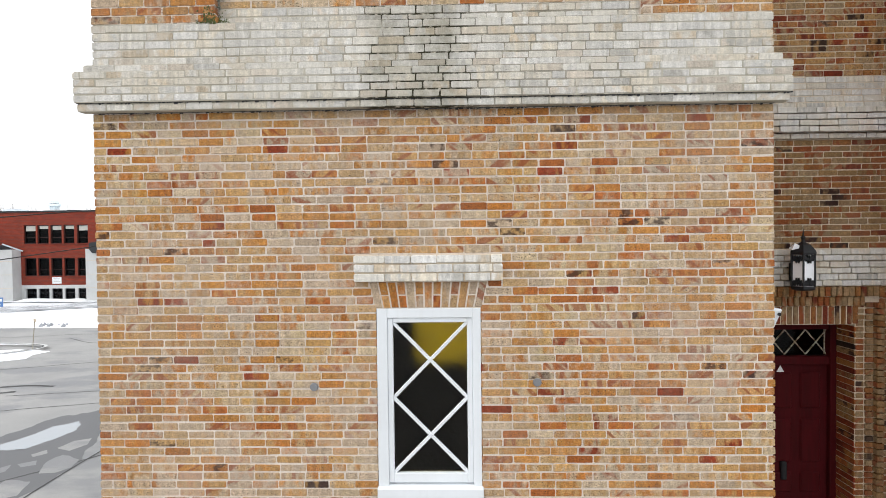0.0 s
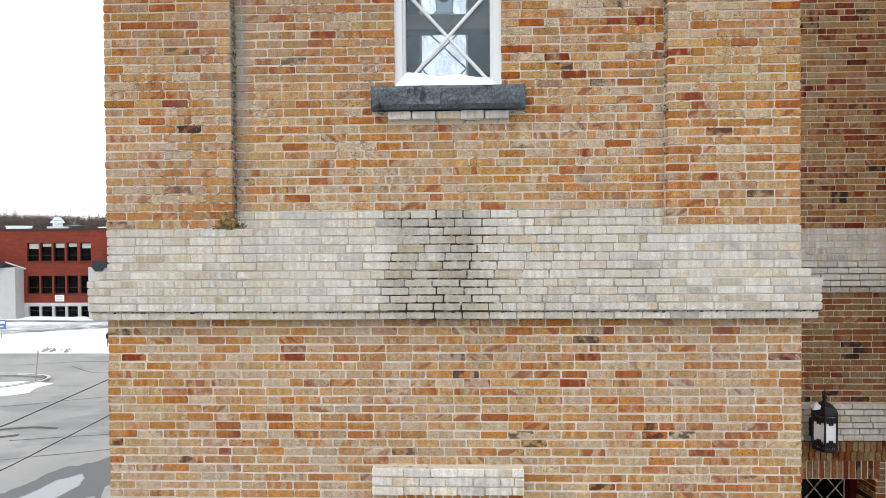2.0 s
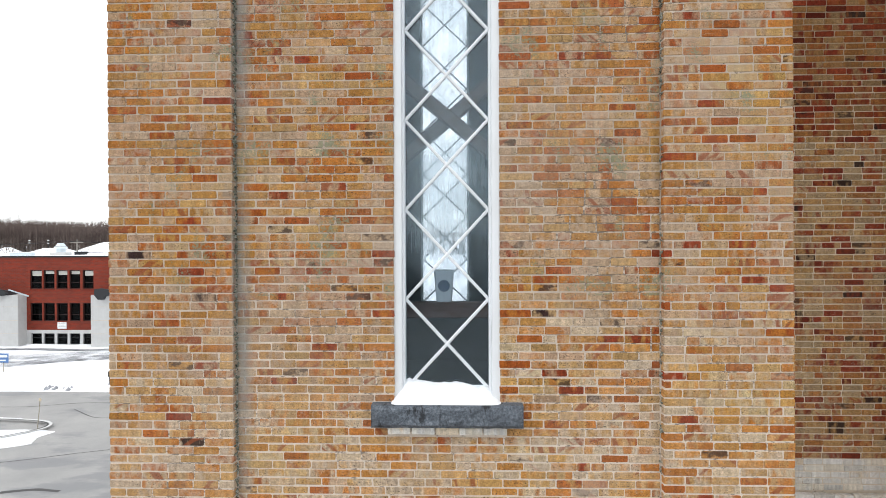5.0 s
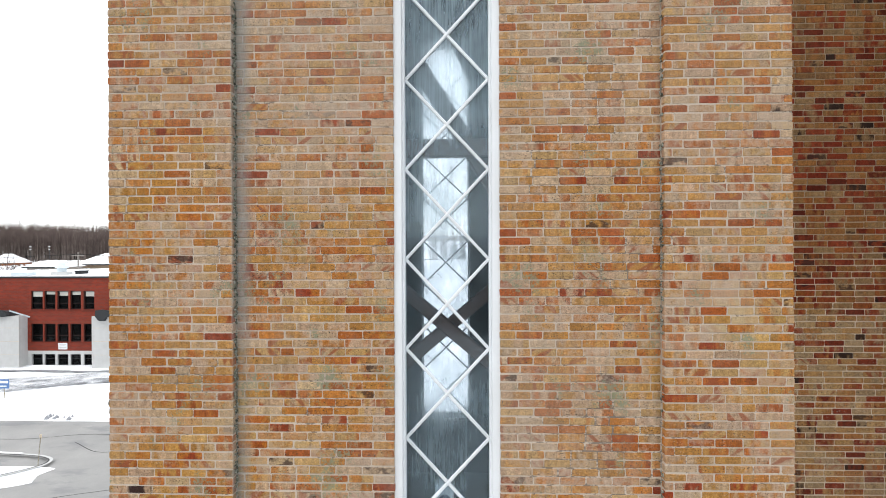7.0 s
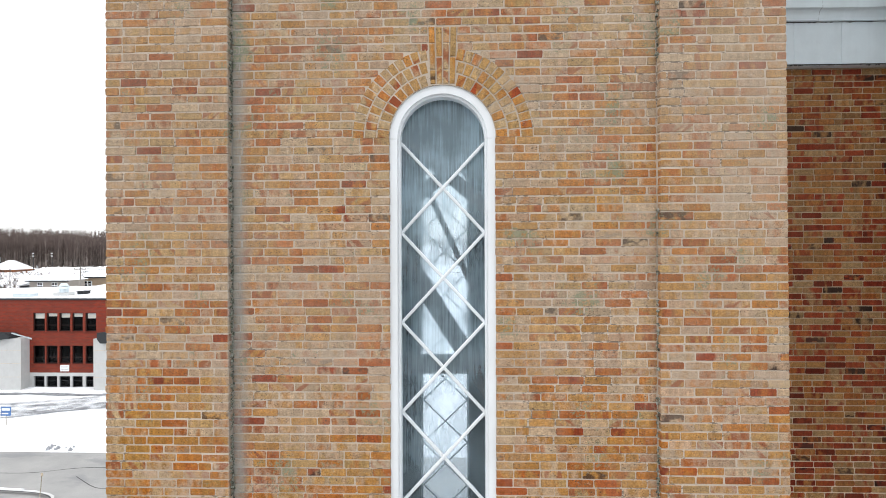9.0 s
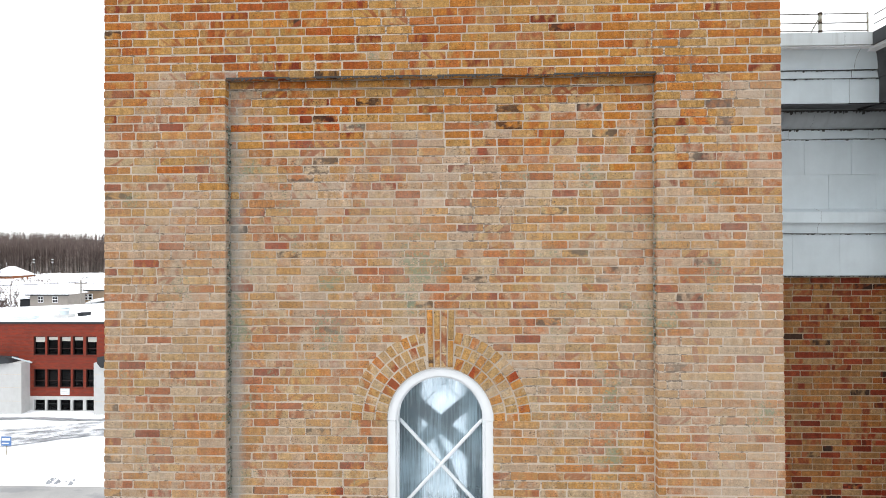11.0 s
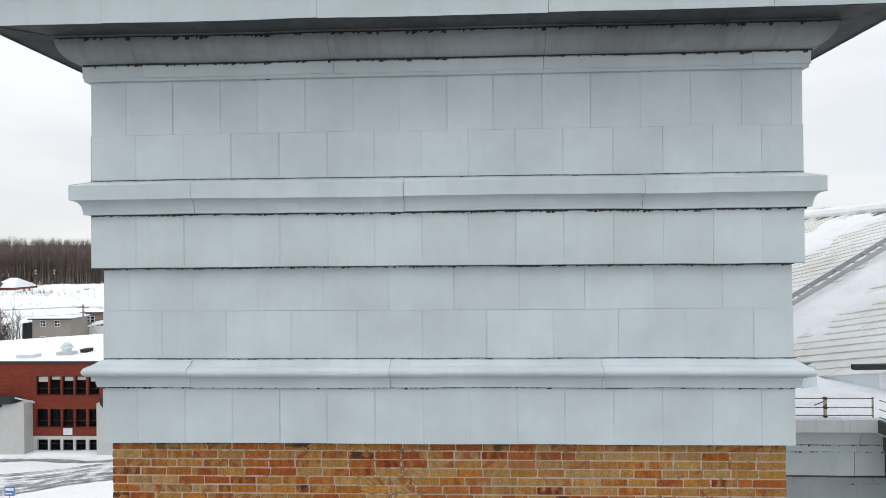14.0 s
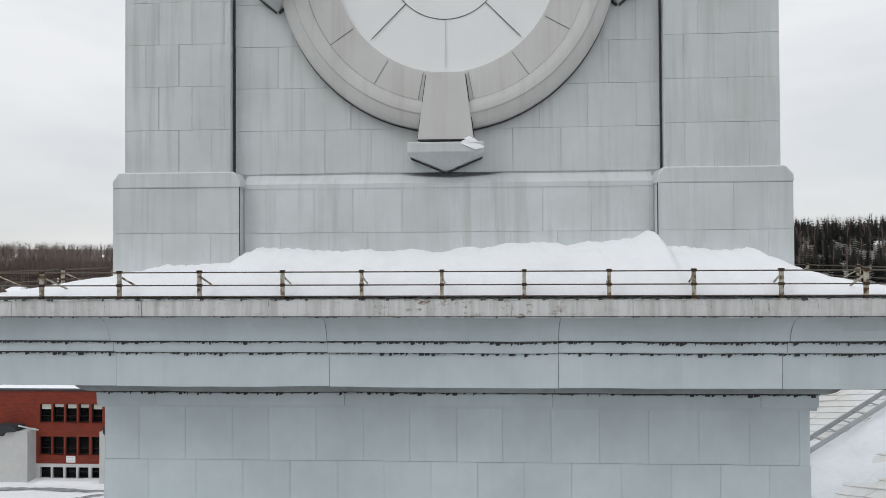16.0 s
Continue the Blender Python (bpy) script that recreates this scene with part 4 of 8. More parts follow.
# ---------------------------------------------------------------- windows of the tower
def low_window():
    x0, x1, z0, z1 = LOW
    w = thing("window_1", (0, 0.05, z0), "white wooden window with crossed diagonal bars and dark hammered glass", "window", kind="structure")
    gx0, gx1, gz0, gz1 = -0.318, 0.292, 4.078, 5.328
    f = Geo().box(x0, gx0 - 0.045, 0.0, 0.10, z0, z1).box(gx1 + 0.045, x1, 0.0, 0.10, z0, z1).box(gx0 - 0.045, gx1 + 0.045, 0.0, 0.10, gz1 + 0.04, z1)
    part("window_frame", f, M_FRAME, w, "white painted outer frame", 0.004)
    s = Geo().box(gx0 - 0.045, gx0, 0.012, 0.075, gz0 - 0.08, gz1 + 0.04).box(gx1, gx1 + 0.045, 0.012, 0.075, gz0 - 0.08, gz1 + 0.04)
    s.box(gx0, gx1, 0.012, 0.075, gz1, gz1 + 0.04).box(gx0, gx1, 0.012, 0.075, gz0 - 0.08, gz0)
    part("sash", s, M_FRAME, w, "", 0.005)
    part("window_sill", Geo().solid([(x0 - 0.005, -0.035, 3.88), (x1 + 0.012, -0.035, 3.88), (x1 + 0.012, -0.035, 3.965), (x0 - 0.005, -0.035, 3.965), (x0 - 0.005, 0.1, 3.88), (x1 + 0.012, 0.1, 3.88), (x1 + 0.012, 0.1, 4.0), (x0 - 0.005, 0.1, 4.0)],
                                    [(0, 1, 2, 3), (3, 2, 6, 7), (5, 4, 7, 6), (4, 5, 1, 0), (0, 3, 7, 4), (1, 5, 6, 2)]), M_FRAME, w, "white painted sill", 0.006)
    part("window_sill", Geo().box(x0 - 0.03, x1 + 0.05, -0.05, 0.2, 3.72, 3.878), M_GRANITE, w, "dark granite sill", 0.012)
    zm = (gz0 + gz1) / 2
    for za, zb in ((gz0, zm), (zm, gz1)):
        part("muntin", Geo().bar((gx0 - 0.01, 0.034, za - 0.01), (gx1 + 0.01, 0.034, zb + 0.01), 0.028, 0.03), M_FRAME, w, "", 0.004)
        part("muntin", Geo().bar((gx0 - 0.01, 0.036, zb + 0.01), (gx1 + 0.01, 0.036, za - 0.01), 0.028, 0.03), M_FRAME, w, "", 0.004)
    pane = part("pane", Geo().box(gx0 - 0.02, gx1 + 0.02, 0.046, 0.050, gz0 - 0.02, gz1 + 0.02), M_GLASS_LOW, w, "dark rippled glass")
    pane.visible_shadow = False
    return w


low_window()
amber = part("window_4", Geo().box(AM[0], AM[1], 5.2, 5.205, AM[2], AM[3]), M_GLASS_Y, None)
tagged(amber, "small amber glass window in the back wall", "window", kind="structure")
amber.visible_shadow = False


def arc_band(g, r0, r1, zc, y0, y1, n=28):
    for k in range(n):
        a, b = math.pi * k / n, math.pi * (k + 1) / n
        o = [(r0 * math.cos(a), zc + r0 * math.sin(a)), (r1 * math.cos(a), zc + r1 * math.sin(a)), (r1 * math.cos(b), zc + r1 * math.sin(b)), (r0 * math.cos(b), zc + r0 * math.sin(b))]
        pts = [(x, y, z) for y in (y0, y1) for x, z in o]
        g.solid(pts, [(0, 3, 2, 1), (4, 5, 6, 7), (1, 2, 6, 5), (3, 0, 4, 7)])
    return g


def tall_window(name, y, r, z0, zc, label, glass=None, cx=0.0):
    w = thing(name, (0, y, z0), label, "window", kind="structure")
    gi = r - 0.090
    ys = y + 0.09
    part("window_frame", Geo().box(-r, -gi - 0.02, y, y + 0.16, z0, zc).box(gi + 0.02, r, y, y + 0.16, z0, zc), M_FRAME, w, "white painted frame", 0.005)
    part("arch_frame", arc_band(Geo(), gi + 0.02, r, zc, y, y + 0.16).mesh("arch_frame", M_FRAME, weld=0.5), M_FRAME, w)
    part("sash", Geo().box(-gi - 0.02, -gi, y + 0.03, ys + 0.05, z0, zc).box(gi, gi + 0.02, y + 0.03, ys + 0.05, z0, zc).box(-gi, gi, y + 0.04, ys + 0.05, z0, z0 + 0.10), M_FRAME, w, "", 0.003)
    part("arch_sash", arc_band(Geo(), gi, gi + 0.02, zc, y + 0.03, ys + 0.05).mesh("arch_sash", M_FRAME, weld=0.5), M_FRAME, w)
    step, zt = 0.7525, zc - 0.021
    k = 0
    while zt > z0 + 0.1:
        zb = zt - step
        for sgn in (1, -1):
            a = Vector((-gi * sgn, ys + 0.02 + 0.002 * sgn, zt))
            b = Vector((gi * sgn, ys + 0.02 + 0.002 * sgn, zb))
            if zb < z0 + 0.06:
                t = (zt - z0 - 0.06) / step
                b = a + (b - a) * t
            part("muntin", Geo().bar(a, b, 0.026, 0.03), M_FRAME, w, "", 0.006)
        zt = zb
        k += 1
    outline = [(-gi - 0.01, z0 + 0.05), (gi + 0.01, z0 + 0.05)] + [((gi + 0.01) * math.cos(a), zc + (gi + 0.01) * math.sin(a)) for a in [math.pi * i / 24 for i in range(25)]]
    pane = part("pane", Geo().prism(outline, ys + 0.036, ys + 0.040), glass or M_GLASS, w, "misted and streaked glass")
    pane.visible_shadow = False
    if cx:
        w.location.x = cx
    return w


tall_window("window_2", 0.094, WIN_R + 0.004, WIN_Z0, WIN_SPRING, "tall white arched window with diamond muntins and misted glass")
tall_window("window_3", 5.20, BACK_W + 0.06, 9.1, BACK_Z, "opposite arched window seen through the tower", M_GLASS_BACK, BACK_X)
# reveal behind the tall window, so that the wall shows its thickness
sill_g = Geo()
nx, nz = 26, 6
for i in range(nx + 1):
    for j in range(nz + 1):
        x, z = -0.612 + 1.226 * i / nx, 8.742 + 0.184 * j / nz
        rim = min(i, nx - i, j, nz - j) == 0
        sill_g.v.append((x, -0.045 + (0.03 if rim else 0.024 * noise.noise((x * 9, z * 14, 2)) + 0.012 * noise.noise((x * 30, z * 30, 5))), z + (0.006 * noise.noise((x * 8, 0, 1)) if j in (0, nz) else 0)))
for i in range(nx):
    for j in range(nz):
        a = i * (nz + 1) + j
        sill_g.f.append((a, a + nz + 1, a + nz + 2, a + 1))
sill_g.box(-0.612, 0.614, -0.018, 0.19, 8.744, 8.924)
sill = structure("window_ledge", sill_g, M_GRANITE, "dark blue-grey rock-faced granite ledge under the tall window", "window sill")
for x in steps(-0.488, 0.487 - 0.195, 4):
    g = Geo()
    brick_geo(g, x + 0.004, x + 0.19, 8.672, 8.736, 0.028)
    part("brick", g, M_WHITE_BRICK, upper)


def mound(name, x0, x1, y0, y1, top, base, label, n=60, m=10, under=None):
    """Snow against a wall: top(x) is its height at the back; under(x, y) is what it lies on."""
    g = Geo()
    for i in range(n + 1):
        for j in range(m + 1):
            x, t = x0 + (x1 - x0) * i / n, j / m
            z = base + (top(x) - base) * (1 - (1 - t) ** 2.2) * min(1.0, 6 * min(i, n - i) / n + 0.15)
            z += (0.012 * noise.noise((x * 7, t * 3, 2)) + 0.012 * noise.noise((x * 21, t * 9, 4)) + 0.006 * noise.noise((x * 48, t * 20, 6))) * t
            y = y0 + (y1 - y0) * t
            g.v.append((x, y, max(z, under(x, y) + 0.010 + 0.004 * noise.noise((x * 14, y * 14, 1))) if under else z))
    for i in range(n):
        for j in range(m):
            a = i * (m + 1) + j
            g.f.append((a, a + m + 1, a + m + 2, a + 1))
    return tagged(part(name, g.mesh(name, M_SNOW, smooth=True), M_SNOW, None, label), category="snow", kind="stuff")


mound("sill_snow", -0.455, 0.44, -0.012, 0.20, lambda x: 9.085 - 0.06 * (x + 0.42) + 0.035 * max(0, 1 - abs(x + 0.37) / 0.08) + 0.02 * noise.noise((x * 6, 0, 0)), 8.915, "fresh white snow lying on the window ledge", 40, 8)

# timbers inside the tower
def timber(name, a, b, w, label):
    tagged(part(name, Geo().bar(a, b, w, w), M_BEAM, None, label, 0.01), category="timber")


timber("beam", (-2.3, 0.57, 9.63), (2.3, 0.57, 9.63), 0.14, "old brown timber rail across the tower window")
timber("beam", (-2.3, 0.80, 13.05), (2.3, 0.80, 13.05), 0.16, "old brown timber rail across the tower window")
for z, y in ((11.38, 0.60), (14.84, 0.60)):
    timber("brace", (-1.9, y, z + 1.60), (1.9, y, z - 1.60), 0.115, "old brown timber cross brace inside the tower")
    timber("brace", (1.9, y + 0.12, z + 1.60), (-1.9, y + 0.12, z - 1.60), 0.115, "old brown timber cross brace inside the tower")
timber("brace", (-1.05, 1.0, 15.10), (0.60, 1.0, 12.46), 0.16, "old brown timber diagonal brace inside the tower")
timber("brace", (-0.42, 1.25, 15.25), (0.60, 1.25, 13.0), 0.055, "thin brown timber diagonal brace inside the tower")
timber("post", (1.9, 4.6, 8.2), (1.9, 4.6, 17.2), 0.18, "old brown timber corner post inside the tower")
timber("post", (-1.9, 4.6, 8.2), (-1.9, 4.6, 17.2), 0.18, "old brown timber corner post inside the tower")
bell = thing("box_lamp", (-0.035, 0.55, 9.70), "small white box lamp with a blue face on the timber rail", "lamp")
part("housing", Geo().solid([(-0.105, 0.50, 9.70), (0.035, 0.50, 9.70), (0.035, 0.62, 9.70), (-0.105, 0.62, 9.70), (-0.125, 0.49, 9.99), (0.055, 0.49, 9.99), (0.055, 0.63, 9.99), (-0.125, 0.63, 9.99)],
                            [(3, 2, 1, 0), (4, 5, 6, 7), (0, 1, 5, 4), (1, 2, 6, 5), (2, 3, 7, 6), (3, 0, 4, 7)]), M_FRAME, bell, "", 0.012)
part("face", Geo().tube((-0.035, 0.497, 9.85), (-0.035, 0.478, 9.85), 0.055, 18, 0.048), Mat("dull_blue_plastic", (0.10, 0.14, 0.22), 0.4).m, bell, "blue-grey round face")


# ---------------------------------------------------------------- sheet-metal crown of the tower
def curve(o0, z0, o1, z1, kind, n=6):
    """Points of a moulding from (o0, z0) up to (o1, z1): 'cove', 'ovolo' or 'torus'."""
    pts = []
    for k in range(n + 1):
        t = k / n
        if kind == "cove":
            pts.append((o0 + (o1 - o0) * (1 - math.cos(t * math.pi / 2)), z0 + (z1 - z0) * math.sin(t * math.pi / 2)))
        elif kind == "ovolo":
            pts.append((o0 + (o1 - o0) * math.sin(t * math.pi / 2), z0 + (z1 - z0) * (1 - math.cos(t * math.pi / 2))))
        else:
            pts.append((o0 + (o1 - o0) * math.sin(t * math.pi), z0 + (z1 - z0) * (1 - math.cos(t * math.pi)) / 2))
    return pts


def waver(x, z):
    """How far a folded sheet-metal edge wanders up and down along its run."""
    return 0.0075 * noise.noise((x * 0.85, z * 1.7, 0.0)) + 0.0035 * noise.noise((x * 3.1, z * 2.3, 5.0))


def moulding(parent, name, profile, cx, hw, y0, depth, joints, material, label="", sides=True, left=True, right=True, side_material=None):
    """A run of sheet-metal moulding: front lengths between joints, mitred returns down both sides."""
    xs = [None] + list(joints) + [None]
    for a, b in zip(xs, xs[1:]):
        g = Geo()
        dz, dy = rnd.uniform(-0.0025, 0.0025), rnd.uniform(-0.003, 0.003)
        tip = rnd.uniform(-0.002, 0.002)
        row = []
        for o, z in profile:
            xa = (cx - hw - (o if left else 0)) if a is None else a + 0.0005
            xb = (cx + hw + (o if right else 0)) if b is None else b - 0.0005
            n = max(1, int((xb - xa) / 0.16))
            row.append([(xa + (xb - xa) * k / n, y0 - o + dy + 0.5 * waver(xa + (xb - xa) * k / n, z + 9), z + dz + tip * (2 * k / n - 1) + waver(xa + (xb - xa) * k / n, z)) for k in range(n + 1)])
        n = min(len(r) for r in row)
        for lo, hi in zip(row, row[1:]):
            for k in range(n - 1):
                ka, kb = (k + 1 if k < n - 2 else -1), (k + 1 if k < n - 2 else -1)
                g.face(lo[k], lo[ka], hi[kb], hi[k])
        part(name, g.mesh(name, material, weld=0.55), material, parent, label)
        if b is not None:
            # lapped joint: a dark line along the profile
            g = Geo()
            for (o, z), (o2, z2) in zip(profile, profile[1:]):
                nrm = Vector((z2 - z, o - o2))
                nrm = nrm.normalized() * 0.0022 if nrm.length else nrm
                e, e2, w = waver(b, z), waver(b, z2), 0.0011
                ya, yb = y0 - o + dy + 0.5 * waver(b, z + 9) - nrm.x - 0.001, y0 - o2 + dy + 0.5 * waver(b, z2 + 9) - nrm.x - 0.001
                g.face((b - w, ya, z + dz + e + nrm.y), (b + w, ya, z + dz + e + nrm.y), (b + w, yb, z2 + dz + e2 + nrm.y), (b - w, yb, z2 + dz + e2 + nrm.y))
            part("lap_seam", g, M_SEAM, parent)
    if sides:
        for sgn in ((-1,) if left else ()) + ((1,) if right else ()):
            g = Geo()
            row = [((cx + sgn * (hw + o), y0 - o, z), (cx + sgn * (hw + o), y0 + depth + o, z)) for o, z in profile]
            for (p, q), (r, s) in zip(row, row[1:]):
                g.face(p, q, s, r)
            part(name, g, side_material or material, parent, label)
        if left and right:
            g = Geo()
            row = [((cx - hw - o, y0 + depth + o, z), (cx + hw + o, y0 + depth + o, z)) for o, z in profile]
            for (p, q), (r, s) in zip(row, row[1:]):
                g.face(p, q, s, r)
            part(name, g, material, parent, label)


def panel(parent, x0, x1, z0, z1, y, material, warp=0.0060):
    """A sheet-metal panel, gently pillowed, its edges folded over its neighbour's."""
    g = Geo()
    bead = [0.0, 0.0045, 0.009]         # folded lip along one side
    xs = [x0 + 0.0005 + b for b in bead] + [x0 + 0.009 + (x1 - 0.0005 - x0 - 0.009) * i / 6 for i in range(1, 7)]
    n, nu = 6, len(xs) - 1
    j = rnd.uniform(-0.0012, 0.0012)
    tilt = rnd.uniform(-0.0015, 0.0015)
    seed = rnd.random() * 99
    for i, x in enumerate(xs):
        for k in range(n + 1):
            u, v = (x - x0) / (x1 - x0), k / n
            z = z0 + 0.0011 + (z1 - z0 - 0.0022) * v
            w = warp * (noise.noise((u * 2.2, v * 2.2, seed)) + 0.5) * 16 * u * (1 - u) * v * (1 - v)
            g.v.append((x, y - 0.004 + j - w + tilt * (u - 0.5) - (0.0032 if i == 1 else 0.0), z + waver(x, z0) * (1 - v) + waver(x, z1) * v))
    for i in range(nu):
        for k in range(n):
            a = i * (n + 1) + k
            g.f.append((a, a + n + 1, a + n + 2, a + 1))
    rim = [((i, 0), (i + 1, 0)) for i in range(nu)] + [((i + 1, n), (i, n)) for i in range(nu)]
    rim += [((0, k + 1), (0, k)) for k in range(n)] + [((nu, k), (nu, k + 1)) for k in range(n)]
    for p, q in rim:
        a, b = g.v[p[0] * (n + 1) + p[1]], g.v[q[0] * (n + 1) + q[1]]
        g.face(a, b, (b[0], y + 0.01, b[2]), (a[0], y + 0.01, a[2]))
    part("panel", g.mesh("panel", material, weld=0.5), material, parent)


def panel_row(parent, joints, xa, xb, z0, z1, y, material):
    xs = [xa] + [x for x in joints if xa + 0.04 < x < xb - 0.04] + [xb]
    for a, b in zip(xs, xs[1:]):
        panel(parent, a, b, z0, z1, y, material)


DEPTH = 5.45
core = Geo()
for o, z0, z1 in ((0.036, 18.684, 19.36), (0.030, 19.30, 20.115), (0.088, 20.113, 20.60), (0.088, 20.60, 21.66), (0.13, 21.62, 22.4)):
    core.box(CX - HW - o, CX + HW + o, -o, DEPTH + o, z0, z1)
crown = structure("wall_tower_crown", core, M_METAL, "pale grey sheet-metal frieze and cornice round the tower top", "cornice")
J_FR = [-2.516, -2.119, -1.73, -1.338, -0.954, -0.563, -0.174, 0.202, 0.577, 0.953, 1.336, 1.721, 2.104, 2.483]
J_A1 = [-2.587, -2.058, -1.51, -0.977, -0.448, 0.08, 0.603, 1.121, 1.665, 2.196]
J_A2 = [-2.309, -1.778, -1.242, -0.703, -0.177, 0.339, 0.868, 1.384, 1.908, 2.431]
J_U3 = [-2.487, -2.091, -1.702, -1.311, -0.923, -0.546, -0.168, 0.204, 0.573, 0.948, 1.334, 1.722, 2.102, 2.476]
J_U1 = [-2.568, -2.179, -1.789, -1.489, -1.099, -0.712, -0.34, 0.037, 0.403, 0.789, 1.168, 1.553, 1.94, 2.328, 2.709]
XL, XR = CX - HW, CX + HW
panel_row(crown, J_FR, XL - 0.045, XR + 0.045, 18.684, 19.145, -0.045, M_METAL)
panel_row(crown, J_A2, XL - 0.04, XR + 0.04, 19.36, 19.758, -0.04, M_METAL)
panel_row(crown, J_A1, XL - 0.036, XR + 0.036, 19.758, 20.115, -0.036, M_METAL)
panel_row(crown, J_U3, XL - 0.098, XR + 0.098, 20.112, 20.545, -0.098, M_METAL)
panel_row(crown, J_U3, XL - 0.098, XR + 0.098, 20.80, 21.188, -0.098, M_METAL)
panel_row(crown, J_U1, XL - 0.094, XR + 0.094, 21.188, 21.645, -0.094, M_METAL)
torus = [(0.045, 19.145), (0.075, 19.147), (0.078, 19.172)] + curve(0.08, 19.172, 0.105, 19.235, "cove", 4) + curve(0.105, 19.237, 0.155, 19.322, "torus", 8)[1:] + [(0.105, 19.325), (0.04, 19.366)]
moulding(crown, "torus_moulding", torus, CX, HW, 0, DEPTH, [-2.05, -0.43, 1.24], M_METAL)
cyma = [(0.098, 20.545), (0.138, 20.548), (0.140, 20.575)] + curve(0.142, 20.575, 0.19, 20.655, "cove", 5) + [(0.207, 20.66), (0.207, 20.775), (0.20, 20.780), (0.098, 20.815)]
moulding(crown, "string_moulding", cyma, CX, HW, 0, DEPTH, [-1.98, -0.30, 1.55], M_METAL)
fillet = [(0.094, 21.642), (0.136, 21.645), (0.139, 21.735), (0.130, 21.748)]
moulding(crown, "fillet", fillet, CX, HW, 0, DEPTH, [-2.40, -0.855, 0.80, 2.40], M_METAL)
bed = curve(0.135, 21.752, 0.272, 21.925, "ovolo", 8) + [(0.272, 21.94)]
# bed moulding and soffit: cornice shade is in their dark metal colours
moulding(crown, "bed_moulding", bed, CX, HW, 0, DEPTH, [-2.42, -0.87, 0.80], M_GRIM_SHADE)
moulding(crown, "soffit", [(0.268, 21.936), (0.560, 21.915), (0.575, 21.897)], CX, HW, 0, DEPTH, [], M_SOOT_SHADE)
moulding(crown, "fascia", [(0.575, 21.897), (0.577, 22.142), (0.590, 22.146), (0.590, 22.152)], CX, HW, 0, DEPTH, [-2.439, -0.865, 0.773, 2.319], M_METAL)
moulding(crown, "fillet", [(0.598, 22.150), (0.600, 22.226), (0.612, 22.230)], CX, HW, 0, DEPTH, [-2.45, -0.87, 0.77, 2.34], M_METAL)
moulding(crown, "crown_moulding", [(0.618, 22.234)] + curve(0.622, 22.236, 0.775, 22.42, "cove", 8)[1:], CX, HW, 0, DEPTH, [-2.465, -0.871, 0.768, 2.351], M_METAL)
moulding(crown, "gutter", [(0.775, 22.418), (0.800, 22.420), (0.802, 22.538), (0.785, 22.545), (0.775, 22.52)], CX, HW, 0, DEPTH, [-3.05, -2.12, -0.432, 1.23, 2.86], M_GUTTER, "streaked gutter lip")
moulding(crown, "ledge_roof", [(0.775, 22.52), (0.16, 22.66), (0.0, 22.67)], CX, HW, 0, DEPTH, [], M_METAL_UP)

# ---------------------------------------------------------------- clock stage
UX, PH, BHW = -0.046, 2.700, 2.647      # axis, half width of its plinth, half width of its body
ZT = 27.6
stage = structure("wall_clock_stage", Geo().box(UX - BHW + 0.01, UX + BHW - 0.01, 0.012, 5.3, 22.6, ZT).box(UX - PH + 0.01, -1.71, -0.150, 0.5, 22.55, 23.40).box(1.63, UX + PH - 0.01, -0.150, 0.5, 22.55, 23.40)
                  .box(UX - BHW + 0.01, -1.815, -0.078, 0.5, 23.40, ZT).box(1.713, UX + BHW - 0.01, -0.078, 0.5, 23.40, ZT).box(-1.71, 1.63, -0.052, 0.3, 22.55, 23.40).box(UX - PH, UX + PH, 0.3, 5.4, 22.5, 23.40),
                  M_METAL_UP, "grey sheet-metal clock stage with corner pilasters", "tower stage")
ROWS_P = [23.525, 23.884, 24.240, 24.591, 24.945, 25.30, 25.655, 26.01, 26.37, 26.72, 27.08, 27.44]
for z0, z1 in zip(ROWS_P, ROWS_P[1:]):
    sh = 0.11 * (ROWS_P.index(z0) % 2)
    panel_row(stage, [-2.52 + sh, -2.24 + sh, -1.97 + sh], UX - BHW, -1.805, z0, z1, -0.083, M_METAL_UP)
    panel_row(stage, [1.86 + sh, 2.09 + sh, 2.36 + sh], 1.703, UX + BHW, z0, z1, -0.083, M_METAL_UP)
    panel_row(stage, [x + 2 * sh for x in (-1.44, -1.05, -0.66, -0.27, 0.12, 0.51, 0.90, 1.29)], -1.800, 1.698, z0, z1, 0.005, M_METAL_UP)
for z0, z1, sh in ((22.55, 23.030, 0.12), (23.030, 23.395, 0.0)):
    panel_row(stage, [-2.46 + sh, -2.06 + sh], UX - PH, -1.700, z0, z1, -0.156, M_METAL_UP)
    panel_row(stage, [1.86 + sh, 2.20 + sh, 2.46], 1.622, UX + PH, z0, z1, -0.156, M_METAL_UP)
    panel_row(stage, [x + sh for x in (-1.52, -1.12, -0.80, -0.40, -0.02, 0.36, 0.74, 1.13, 1.45)], -1.695, 1.617, z0, z1, -0.058, M_METAL_UP)
for xa, xb in ((UX - PH - 0.006, -1.695), (1.617, UX + PH + 0.006)):
    part("weathering", Geo().prism([(xa, 23.395), (xb, 23.395), (xb, 23.455), (xb - 0.05 if xb < 0 else xb - 0.06, 23.525), (xa + 0.055, 23.525), (xa, 23.455)], -0.164, 0.1), M_METAL_UP, stage, "", 0.01)
